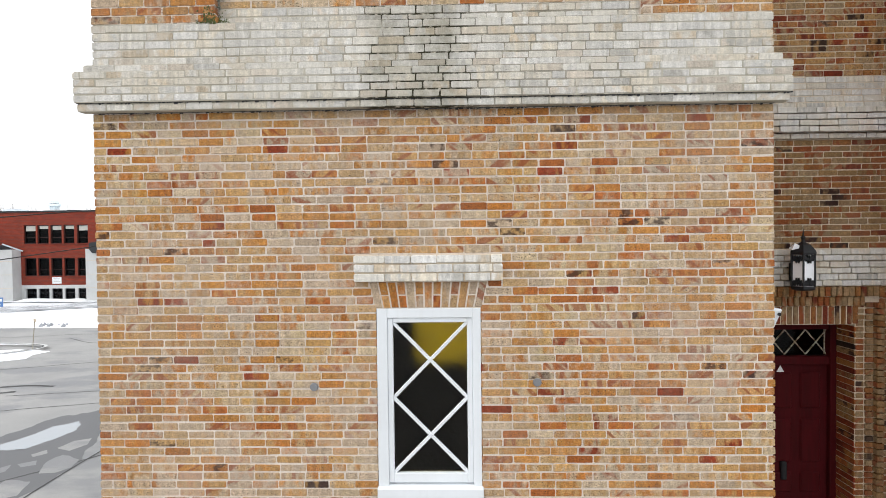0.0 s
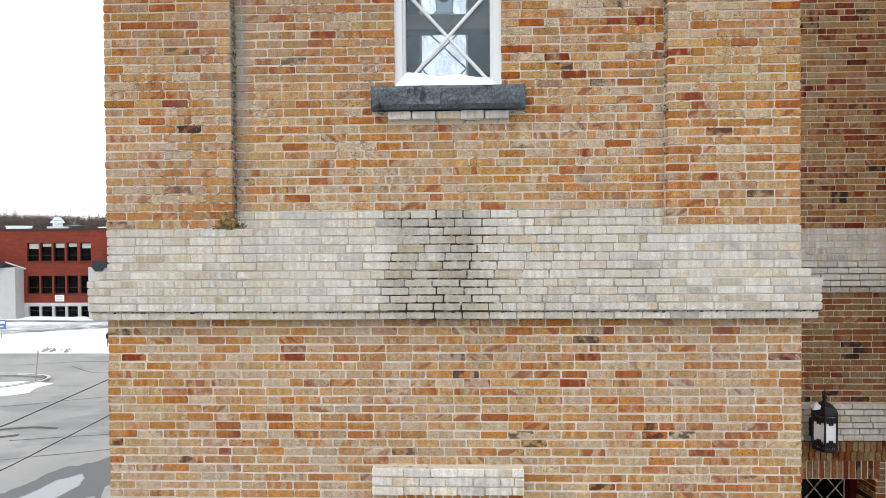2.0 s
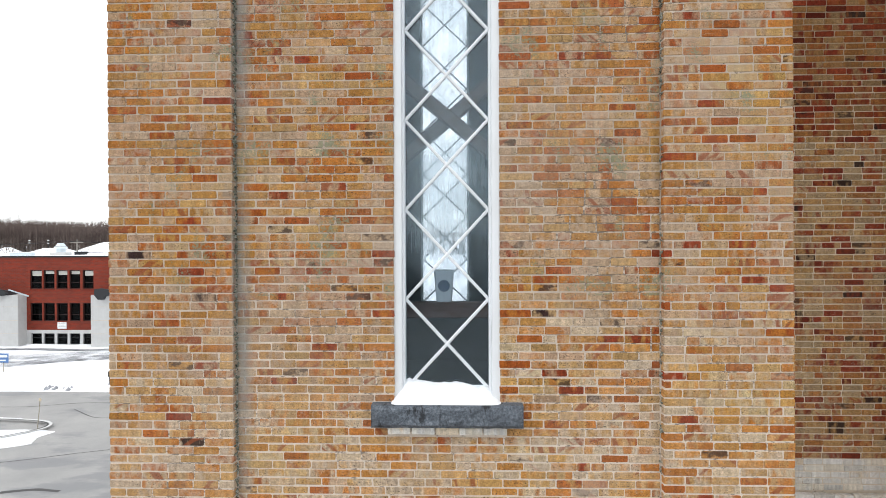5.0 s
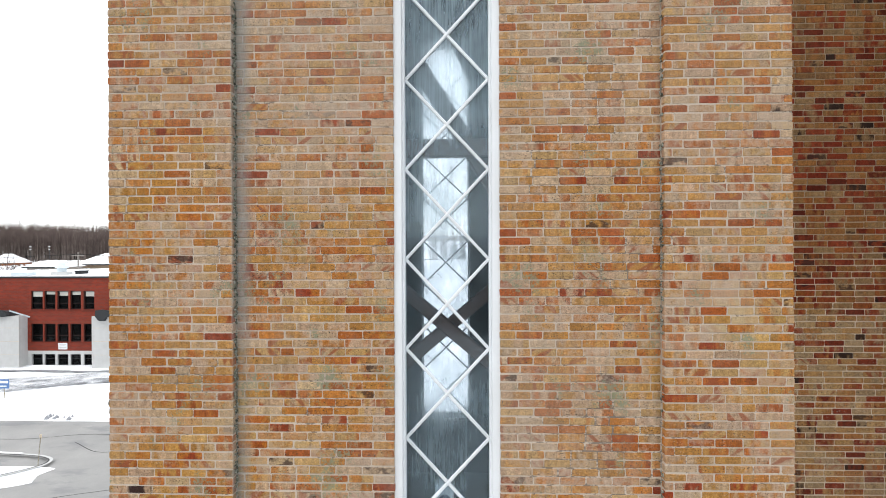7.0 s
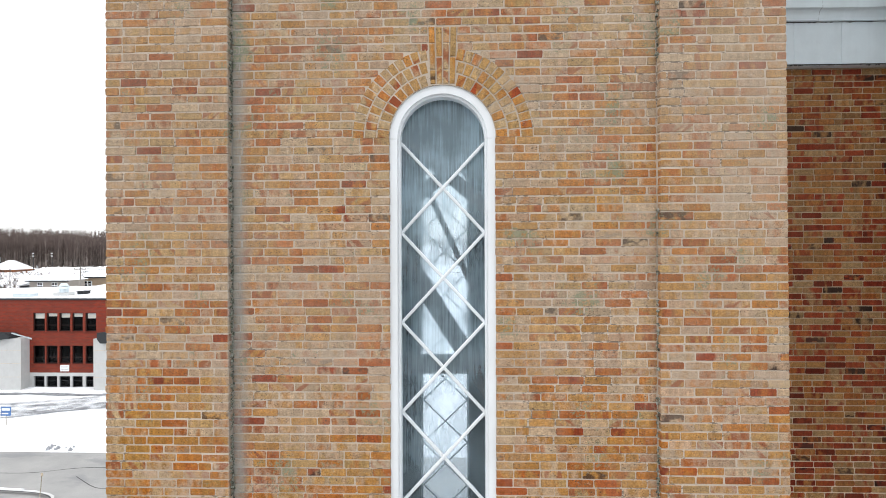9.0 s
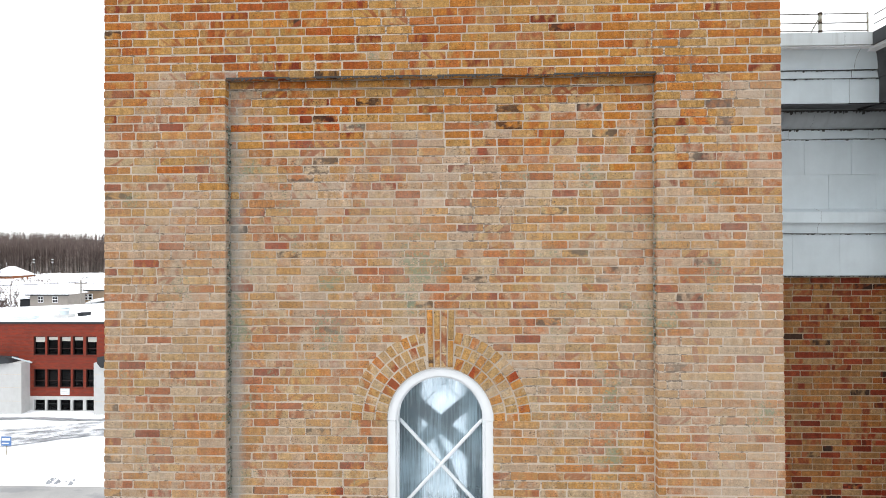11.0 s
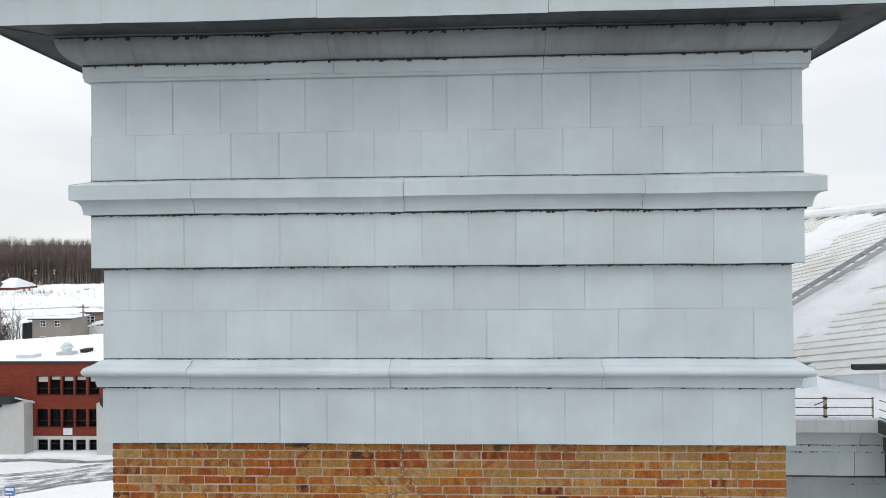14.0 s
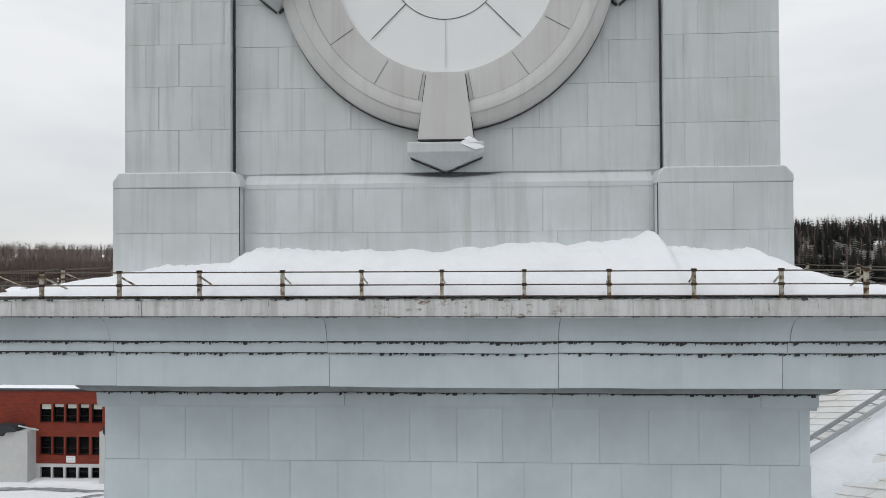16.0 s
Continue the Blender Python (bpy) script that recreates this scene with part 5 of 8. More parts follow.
part("weathering", Geo().solid([(-1.70, -0.066, 23.390), (1.622, -0.066, 23.390), (1.622, -0.066, 23.43), (-1.70, -0.066, 23.43), (-1.70, 0.1, 23.390), (1.622, 0.1, 23.390), (1.622, 0.02, 23.522), (-1.70, 0.02, 23.522)],
                               [(0, 1, 2, 3), (3, 2, 6, 7), (4, 5, 1, 0)]), M_METAL_UP, stage)
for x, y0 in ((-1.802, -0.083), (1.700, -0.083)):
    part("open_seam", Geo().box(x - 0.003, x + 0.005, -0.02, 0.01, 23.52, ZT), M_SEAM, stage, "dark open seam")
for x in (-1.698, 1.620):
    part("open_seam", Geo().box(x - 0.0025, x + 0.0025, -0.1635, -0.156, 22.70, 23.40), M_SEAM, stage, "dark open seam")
part("soot_stain", Geo().solid([(-0.42, 0.000, 23.518), (-0.20, -0.024, 23.496), (0.02, -0.034, 23.484), (0.20, -0.024, 23.496), (0.44, 0.000, 23.518), (0.0, 0.004, 23.526)], [(0, 1, 5), (1, 2, 5), (2, 3, 5), (3, 4, 5)]), M_SOOT_SHADE, stage, "black soot stain under the bracket")
structure("roof_clock_stage", Geo().box(UX - 3, UX + 3, -0.3, 5.7, ZT, ZT + 0.3), M_METAL_UP, "plain grey roof over the clock stage", "roof")


def lathe(profile, cx, cz, a0=0.0, a1=2 * math.pi, n=96):
    """Turns (radius, y) points round a level axis."""
    g = Geo()
    m = len(profile)
    for k in range(n + 1):
        a = a0 + (a1 - a0) * k / n
        for r, y in profile:
            g.v.append((cx + r * math.cos(a), y, cz + r * math.sin(a)))
    for k in range(n):
        for j in range(m - 1):
            p = k * m + j
            g.f.append((p, p + m, p + m + 1, p + 1))
    return g


CKX, CKZ = -0.032, 25.225
clock = thing("clock_face", (CKX, 0, CKZ - 1.4), "blank white round clock panel in a moulded grey metal ring", "clock face")
ring_p = [(0.905, -0.03), (0.905, -0.085), (0.925, -0.092), (1.150, -0.100), (1.156, -0.114), (1.172, -0.118), (1.195, -0.131), (1.232, -0.140), (1.262, -0.139), (1.272, -0.128), (1.292, -0.124), (1.330, -0.117), (1.360, -0.103), (1.372, -0.088), (1.372, 0.01)]
M_RING = paint_material("warm_grey_ring_metal", (0.60, 0.605, 0.60), 0.55, (0.46, 0.445, 0.42), 0.5, 0.5, 0.06)
part("ring", lathe(ring_p, CKX, CKZ).mesh("ring", M_RING, weld=0.5), M_RING, clock, "moulded grey ring")
for k in range(16):
    a = -math.pi / 2 + (k + 0.5) * math.pi / 8 + 0.03 * (k % 3)
    part("ring_seam", Geo().bar((CKX + 0.925 * math.cos(a), -0.0945, CKZ + 0.925 * math.sin(a)), (CKX + 1.150 * math.cos(a), -0.1015, CKZ + 1.150 * math.sin(a)), 0.002, 0.004), M_SEAM, clock)
part("ring_seam", lathe([(1.151, -0.104), (1.1545, -0.108), (1.158, -0.1155)], CKX, CKZ), M_GRANITE, clock)
part("seam", lathe([(1.374, -0.03), (1.380, -0.03), (1.380, 0.0)], CKX, CKZ), M_SEAM, clock)
part("dial", lathe([(0.0, -0.048), (0.30, -0.050), (0.906, -0.044)], CKX, CKZ), M_CLOCK, clock, "blank white dial panel")
part("dial_seam", lathe([(0.455, -0.052), (0.458, -0.0535), (0.461, -0.052)], CKX, CKZ), M_SEAM, clock)
for k in range(8):
    a = -math.pi / 2 + k * math.pi / 4
    part("dial_seam", Geo().bar((CKX + 0.46 * math.cos(a), -0.053, CKZ + 0.46 * math.sin(a)), (CKX + 0.86 * math.cos(a), -0.053, CKZ + 0.86 * math.sin(a)), 0.005, 0.004), M_SEAM if k in (1, 7) else M_METAL_UP, clock)
for ang in (-90, 0, 90, 180):
    R = Matrix.Translation((CKX, 0, CKZ)) @ Matrix.Rotation(radians(-(ang + 90)), 4, "Y")
    g = Geo().solid([(-0.153, -0.13, -0.912), (0.153, -0.13, -0.912), (0.222, -0.21, -1.478), (-0.222, -0.21, -1.478), (-0.153, 0, -0.912), (0.153, 0, -0.912), (0.222, 0, -1.478), (-0.222, 0, -1.478)],
                    [(0, 3, 2, 1), (0, 1, 5, 4), (1, 2, 6, 5), (2, 3, 7, 6), (3, 0, 4, 7)])
    me = g.mesh("keystone", M_RING, 0.006)
    me.transform(R)
    part("keystone", me, M_RING, clock, "tapered metal keystone")
    for sg in (-1, 1):
        seam = Geo().bar((sg * 0.160, -0.098, -0.93), (sg * 0.226, -0.120, -1.44), 0.006, 0.02).mesh("tar_seam", M_SEAM)
        seam.transform(R)
        part("tar_seam", seam, M_SEAM, clock)
    if ang != 90:
        z0 = CKZ - 1.478 if ang == -90 else CKZ - 0.13
        bx = CKX if ang == -90 else CKX + (1.40 if ang == 0 else -1.40)
        w = 0.30 if ang == -90 else 0.16
        b = Geo().solid([(bx - w, -0.235, z0 - 0.02), (bx + w, -0.235, z0 - 0.02), (bx + w, 0, z0 + 0.02), (bx - w, 0, z0 + 0.02), (bx - w, -0.235, z0 - 0.10), (bx + w, -0.235, z0 - 0.10), (bx + w, 0, z0 - 0.10), (bx - w, 0, z0 - 0.10), (bx, -0.01, z0 - 0.225)],
                        [(0, 1, 2, 3), (0, 4, 5, 1), (0, 3, 7, 4), (1, 5, 6, 2), (4, 8, 5), (5, 8, 6), (7, 8, 4)])
        part("bracket", b, M_METAL_UP, clock, "pointed metal bracket under the keystone", 0.006)
        for sg in (-1, 1):
            part("tar_seam", Geo().bar((bx + sg * w * 0.98, -0.03, z0 - 0.112), (bx + sg * 0.01, -0.016, z0 - 0.232), 0.007, 0.03), M_SEAM, clock)
        part("tar_seam", Geo().box(bx - w * 0.72, bx + w * 0.72, -0.223, -0.205, z0 - 0.006, z0 + 0.004), M_SEAM, clock)


# ---------------------------------------------------------------- snow guard rail and snow on the cornice
def guard_rail(name, corners, posts, z0, label, inward=(0, 1)):
    ax, bx = corners
    rail = thing(name, (ax[0], ax[1], z0), label, "railing")
    for h in (0.085, 0.175):
        part("rail", Geo().tube((*ax, z0 + h), (*bx, z0 + h), 0.0048, 6), M_RAIL, rail)
    part("rail", Geo().tube((*ax, z0 + 0.008), (*bx, z0 + 0.008), 0.0045, 6), M_RAIL, rail)
    for p in posts:
        part("post", Geo().box(p[0] - 0.0115, p[0] + 0.0115, p[1] - 0.0115, p[1] + 0.0115, z0 - 0.02, z0 + 0.19), M_RUST, rail, "rust-stained post", 0.002)
        for h in (0.0, 0.085, 0.178):
            part("clamp", Geo().box(p[0] - 0.0155, p[0] + 0.0155, p[1] - 0.0155, p[1] + 0.0155, z0 + h - 0.009, z0 + h + 0.011), M_CLAMP, rail, "dark rusted clamp", 0.003)
        part("brace", Geo().bar((p[0], p[1], z0 + 0.15), (p[0] + inward[0] * 0.22 + 0.03, p[1] + inward[1] * 0.22, z0 + 0.045), 0.012, 0.006, (1, 0, 0.2)), M_RUST, rail)
    return rail


OV = HW + 0.757
px_ = [-3.42, -2.865, -2.304, -1.731, -1.145, -0.594, -0.042, 0.518, 1.087, 1.648, 2.22, 2.766, 3.33]
guard_rail("guard_rail", ((CX - OV, -0.757), (CX + OV, -0.757)), [(x, -0.757) for x in px_], 22.555, "low rusty steel snow guard rail along the cornice edge")
sy = [-0.4, 0.3, 1.0, 1.8, 2.6, 3.4, 4.2, 5.0, 5.8]
guard_rail("guard_rail", ((CX - OV, -0.757), (CX - OV, 6.2)), [(CX - OV, y) for y in sy], 22.555, "low rusty steel snow guard rail along the cornice edge", (1, 0))
guard_rail("guard_rail", ((CX + OV, -0.757), (CX + OV, 6.2)), [(CX + OV, y) for y in sy], 22.555, "low rusty steel snow guard rail along the cornice edge", (-1, 0))


def ledge_top(x):
    keys = [(-3.5, 22.62), (-2.9, 22.70), (-2.2, 22.78), (-1.75, 22.80), (-1.55, 22.92), (-1.0, 22.88), (-0.4, 22.885), (0.0, 22.88), (0.5, 22.94), (1.0, 22.93), (1.45, 22.97), (1.585, 23.04), (1.66, 22.92), (2.0, 22.885), (2.3, 22.89), (2.6, 22.80), (2.9, 22.74), (3.4, 22.62)]
    for (a, p), (b, q) in zip(keys, keys[1:]):
        if a <= x <= b:
            return p + (q - p) * (x - a) / (b - a) + 0.022 * noise.noise((x * 5, 0, 0)) + 0.012 * noise.noise((x * 19, 0, 3))
    return 22.62


def ledge_floor(x, y):
    """Height of the sloping metal ledge on top of the cornice."""
    o = max(-y, abs(x - CX) - HW, 0.0)
    return 22.52 + 0.14 * min(1.0, (0.775 - o) / 0.615)


mound("ledge_snow", -3.46, 3.40, -0.72, -0.02, ledge_top, 22.56, "deep white snow drifted on the cornice ledge", 300, 22, ledge_floor)
for sg in (-1, 1):
    g = Geo()
    for i in range(13):
        for j in range(7):
            y, t = -0.03 + 6.0 * i / 12, j / 6
            x = CX + sg * (HW + 0.74 - 0.80 * t)
            g.v.append((x, y, ledge_floor(x, 0.0) + 0.018 + 0.006 * noise.noise((x * 3, y * 2, 1))))
    for i in range(12):
        for j in range(6):
            a = i * 7 + j
            g.f.append((a, a + 7, a + 8, a + 1))
    tagged(part("ledge_snow", g.mesh("ledge_snow", M_SNOW_FLAT, smooth=True), M_SNOW_FLAT, None, "thin wet snow on the side ledge"), category="snow", kind="stuff")
part("snow_clump", Geo().solid([(0.10, -0.24, 23.735), (0.24, -0.24, 23.71), (0.25, -0.10, 23.72), (0.10, -0.12, 23.74), (0.15, -0.20, 23.80), (0.20, -0.25, 23.66)], [(0, 1, 4), (1, 2, 4), (2, 3, 4), (3, 0, 4), (0, 5, 1)]), M_SNOW, clock, "small clump of snow on the bracket", 0.02)


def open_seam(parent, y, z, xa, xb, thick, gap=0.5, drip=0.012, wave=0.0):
    """The shadow under a lip drawn as dark flecks of uneven length, with torn tar and drips."""
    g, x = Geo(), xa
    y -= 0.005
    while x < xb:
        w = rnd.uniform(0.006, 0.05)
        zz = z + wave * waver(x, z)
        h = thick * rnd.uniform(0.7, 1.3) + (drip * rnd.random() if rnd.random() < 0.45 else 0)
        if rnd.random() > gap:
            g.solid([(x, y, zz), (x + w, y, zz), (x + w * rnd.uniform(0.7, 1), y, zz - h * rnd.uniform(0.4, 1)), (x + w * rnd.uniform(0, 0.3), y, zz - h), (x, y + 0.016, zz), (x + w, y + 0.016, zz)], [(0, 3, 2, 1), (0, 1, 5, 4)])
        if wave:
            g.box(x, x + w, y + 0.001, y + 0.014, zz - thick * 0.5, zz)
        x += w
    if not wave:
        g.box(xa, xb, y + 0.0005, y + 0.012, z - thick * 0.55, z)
    tagged(part("open_seam", g, M_SEAM, parent, "dark strip drawing the shadow, torn tar and drips under a lip"), kind="stuff")


# dark strips paint the shadow below each lip, with tar flecks
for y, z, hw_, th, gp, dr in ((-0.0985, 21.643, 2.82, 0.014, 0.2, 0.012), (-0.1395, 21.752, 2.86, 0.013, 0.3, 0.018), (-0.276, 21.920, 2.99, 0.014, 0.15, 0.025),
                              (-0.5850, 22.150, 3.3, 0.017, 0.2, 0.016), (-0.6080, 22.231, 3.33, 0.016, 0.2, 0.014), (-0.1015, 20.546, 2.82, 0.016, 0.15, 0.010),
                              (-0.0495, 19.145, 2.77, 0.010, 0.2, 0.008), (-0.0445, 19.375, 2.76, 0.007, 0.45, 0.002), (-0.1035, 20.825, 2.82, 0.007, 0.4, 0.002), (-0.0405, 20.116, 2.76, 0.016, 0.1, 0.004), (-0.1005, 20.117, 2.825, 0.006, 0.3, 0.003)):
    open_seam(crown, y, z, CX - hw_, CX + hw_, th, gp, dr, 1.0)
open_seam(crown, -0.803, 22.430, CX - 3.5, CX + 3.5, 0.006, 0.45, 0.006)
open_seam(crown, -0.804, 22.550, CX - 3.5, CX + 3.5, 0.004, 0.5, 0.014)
# shadow lines at belt, panel head and crown foot, laid as dark strips
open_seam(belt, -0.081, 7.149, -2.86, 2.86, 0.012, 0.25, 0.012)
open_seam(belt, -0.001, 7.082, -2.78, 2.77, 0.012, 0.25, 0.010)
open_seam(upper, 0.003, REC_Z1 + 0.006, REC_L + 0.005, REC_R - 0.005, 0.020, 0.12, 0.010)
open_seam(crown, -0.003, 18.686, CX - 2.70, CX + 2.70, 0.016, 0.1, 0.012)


def moss_material():
    m = Mat("grey_green_moss", (0.12, 0.14, 0.08), 0.95, 0, 0.1)
    m.color(m.ramp(m.noise(38, 4), [(0.35, (0.06, 0.06, 0.05)), (0.47, (0.19, 0.205, 0.16)), (0.60, (0.36, 0.37, 0.33))]))
    m.bump(m.noise(150, 4), 0.8, 0.01)
    return m.m


M_MOSS = moss_material()
M_MOSS_GREEN = paint_material("green_moss", (0.16, 0.19, 0.075), 0.95, (0.085, 0.10, 0.04), 0.95)


def moss_run(x, side, za, zb, amount, seed):
    """Clumps of moss and soot in the corner where the panel meets its brick edge."""
    r, g, z = random.Random(seed), Geo(), za
    while z < zb:
        dens = amount + 0.55 * noise.noise((z * 0.7, seed, 0)) + 0.25 * noise.noise((z * 3.0, seed, 4))
        if r.random() < dens:
            for _ in range(r.randint(1, 3)):
                s = r.uniform(0.004, 0.011)
                c = (x + side * r.uniform(-0.002, 0.012), REC_Y - r.uniform(0.0, 0.06), z + r.uniform(-0.02, 0.02))
                ring = [(c[0] + s * r.uniform(0.6, 1.2) * math.cos(a), c[1], c[2] + s * r.uniform(0.8, 1.7) * math.sin(a)) for a in (0.3, 1.4, 2.5, 3.7, 4.7, 5.7)]
                g.solid(ring + [(c[0], c[1] - s * 0.8, c[2])] + [(c[0], REC_Y + 0.004, c[2])], [(k, (k + 1) % 6, 6) for k in range(6)] + [((k + 1) % 6, k, 7) for k in range(6)])
        z += 0.013
    tagged(part("moss", g, M_MOSS, None, "grey-green moss and soot growing in the brick corner"), category="moss", kind="stuff")


moss_run(REC_L, 1, 7.95, 17.5, 0.66, 3)
moss_run(REC_R, -1, 7.95, 17.6, 0.18, 8)
tuft = Geo()
r_ = random.Random(5)
for _ in range(170):
    x, z = REC_L - 0.03 + r_.gauss(0, 0.055), 7.80 + abs(r_.gauss(0, 0.05))
    s_ = r_.uniform(0.003, 0.009)
    y_ = (-0.004 if x < REC_L else REC_Y - 0.006 - r_.uniform(0, 0.04))
    tuft.solid([(x - s_, y_ + 0.004, z - s_), (x + s_, y_ + 0.004, z - s_ * 0.6), (x + s_ * 0.5, y_ + 0.004, z + s_), (x - s_ * 0.6, y_ + 0.004, z + s_), (x, y_ - s_, z)], [(0, 1, 4), (1, 2, 4), (2, 3, 4), (3, 0, 4)])
tagged(part("moss", tuft, M_MOSS_GREEN, None, "tuft of green moss at the foot of the panel corner"), category="moss", kind="stuff")

# ---------------------------------------------------------------- nave front beside the tower
NY = 1.85
NX0, NX1 = 2.62, 5.62
DOOR = (3.2, 4.74, 2.05, 4.99)      # opening
nave = structure("wall_nave_front", Geo().box(NX0, DOOR[0], NY + 0.005, NY + 0.5, 0, 16.14).box(DOOR[1], NX1, NY + 0.005, NY + 0.5, 0, 16.14).box(DOOR[0], DOOR[1], NY + 0.005, NY + 0.5, DOOR[3], 16.14)
                 .box(DOOR[0], DOOR[1], NY + 0.005, NY + 0.5, 0, DOOR[2]), M_MORTAR_N, "shaded rust and tan brick front of the nave", "wall")
NB = (7.09, 7.80)


def nave_spans(z):
    holes = []
    if z < DOOR[3]:
        holes.append((2.9, DOOR[1] + 0.27))
    elif z < 5.43:
        holes.append((2.6, DOOR[1] + 0.27))
    return cut(2.70, NX1, holes)


# tan mix low, red mix high: partly brick, partly light put into colour
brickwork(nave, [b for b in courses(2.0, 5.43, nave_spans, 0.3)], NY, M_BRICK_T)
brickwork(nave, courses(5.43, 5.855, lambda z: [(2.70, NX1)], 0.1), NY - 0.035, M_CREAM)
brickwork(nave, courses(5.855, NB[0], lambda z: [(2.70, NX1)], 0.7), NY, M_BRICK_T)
brickwork(nave, courses(NB[0], NB[0] + 0.066, lambda z: [(2.70, NX1)], 0.5), NY - 0.05, M_CREAM)
brickwork(nave, courses(NB[0] + 0.07, NB[0] + 0.35, lambda z: [(2.70, NX1)], 0.2), NY - 0.10, M_CREAM, lambda x, z: True)
brickwork(nave, courses(NB[0] + 0.35, NB[1], lambda z: [(2.70, NX1)], 0.9), NY, M_CREAM)
high = courses(NB[1], 16.13, lambda z: [(2.70, NX1)], 0.4)
tan = set(b for b in high if b[2] < 11.6 + 1.2 * noise.noise((b[0] * 0.7, b[2] * 0.8, 2)) + rnd.uniform(-0.6, 0.6))
brickwork(nave, [b for b in high if b in tan], NY, M_BRICK_M, lambda x, z: 9.4 < z < 11.2, "tan, rust and dark red bricks")
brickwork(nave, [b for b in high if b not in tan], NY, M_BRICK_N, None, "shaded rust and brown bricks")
# stepped brick jamb and head of the doorway
for k, (xo, yo) in enumerate(((0.0, 0.0), (0.10, -0.0), (0.19, -0.03))):
    z = 2.05
    while z < 5.2:
        g = Geo()
        brick_geo(g, DOOR[1] + xo + 0.008, DOOR[1] + xo + (0.09 if k else 0.098), z + 0.006, z + BH - 0.006, NY + yo - 0.02 * k, 0.12)
        part("brick", g, M_BRICK_T, nave)
        z += BH
for k, (za, zb, yy) in enumerate(((4.995, 5.20, 0.0), (5.205, 5.31, -0.025), (5.315, 5.425, -0.045))):
    x = 3.10
    while x < DOOR[1] + (0.02, 0.10, 0.27)[k]:
        g = Geo()
        brick_geo(g, x + 0.006, x + 0.062, za, zb, NY + yy, 0.1)
        part("brick", g, M_BRICK_T, nave)
        x += 0.067
# door
door = thing("door_1", (3.97, NY + 0.35, 2.05), "dark oxblood red panelled wooden double door with a leaded transom", "door", kind="structure")
dy = NY + 0.36
part("door_leaf", Geo().box(3.2, 4.665, dy, dy + 0.06, 2.05, 4.46), M_DOOR, door, "", 0.004)
for xa, xb in ((3.35, 3.60), (3.68, 3.93), (4.02, 4.24), (4.34, 4.58)):
    for za, zb in ((2.2, 2.75), (2.9, 3.15), (3.27, 3.80), (3.92, 4.36)):
        part("door_panel", Geo().box(xa, xb, dy - 0.022, dy + 0.01, za, zb), M_DOOR, door, "", 0.018)
part("door_frame", Geo().box(4.665, 4.75, dy - 0.06, dy + 0.1, 2.05, 4.99).box(3.2, 4.665, dy - 0.05, dy + 0.1, 4.46, 4.56).box(3.2, 4.665, dy - 0.04, dy + 0.1, 4.88, 4.99), M_DOOR, door, "", 0.006)
part("transom_pane", Geo().box(3.2, 4.66, dy + 0.03, dy + 0.034, 4.56, 4.88), M_GLASS_FAR, door, "dark leaded transom glass")
for k in range(5):
    x = 3.42 + 0.25 * k
    for a, b in (((x, dy + 0.02, 4.57), (x + 0.25, dy + 0.02, 4.87)), ((x, dy + 0.022, 4.87), (x + 0.25, dy + 0.022, 4.57))):
        part("lead_bar", Geo().bar(a, b, 0.012, 0.012), M_RUST, door)
part("lead_bar", Geo().box(4.64, 4.652, dy + 0.014, dy + 0.028, 4.57, 4.87), M_RUST, door)
part("door_handle", Geo().box(4.10, 4.17, dy - 0.05, dy, 3.06, 3.28), M_IRON, door, "black door handle plate", 0.012)
part("notice", Geo().prism([(4.05, 4.335), (4.17, 4.335), (4.11, 4.44)], dy - 0.004, dy), M_FRAME, door, "small white triangular sticker")
part("notice", Geo().box(4.10, 4.15, dy - 0.004, dy, 4.27, 4.305), M_FRAME, door, "small white square sticker", 0.001)
z = 2.05
for k in range(42):
    brick_g = Geo()
    za = z + k * BH
    brick_geo(brick_g, -0.165, 0.165, za + 0.005, za + BH - 0.005, 0, 0.03)
    me = brick_g.mesh("brick", M_BRICK_N)
    me.transform(Matrix.Translation((DOOR[1] - 0.006, NY + 0.17, 0)) @ Matrix.Rotation(radians(-90), 4, "Z"))
    part("brick", me, M_BRICK_N, nave)
structure("landing", Geo().box(2.8, 8, 0.3, NY + 0.5, 0, 2.05), M_CONCRETE, "concrete landing before the nave door", "steps")
structure("doorway_back", Geo().box(3.0, 4.9, NY + 0.46, NY + 0.49, 2.0, 5.1), M_DARK, "near-black sheet standing in for the unlit lobby behind the door", "wall")

# wall lantern
M_OPAL = Mat("opal_glass", (0.93, 0.94, 0.96), 0.25).m
lan = thing("wall_lantern", (4.01, NY - 0.25, 5.43), "black wrought-iron wall lantern with white glass panes and snow on top", "wall lamp")
LX, LY = 4.005, NY - 0.24


def hexagon(r, z, n=6, turn=0.0):
    r *= 0.84
    return [(LX + r * math.cos(turn + 2 * math.pi * k / n), LY + r * math.sin(turn + 2 * math.pi * k / n), z) for k in range(n)]


def hex_solid(rows):
    g = Geo()
    pts = [p for r, z in rows for p in hexagon(r, z)]
    f = [tuple(range(5, -1, -1)), tuple(range(6 * len(rows) - 6, 6 * len(rows)))]
    for j in range(len(rows) - 1):
        f += [(6 * j + k, 6 * j + (k + 1) % 6, 6 * j + 6 + (k + 1) % 6, 6 * j + 6 + k) for k in range(6)]
    return g.solid(pts, f)


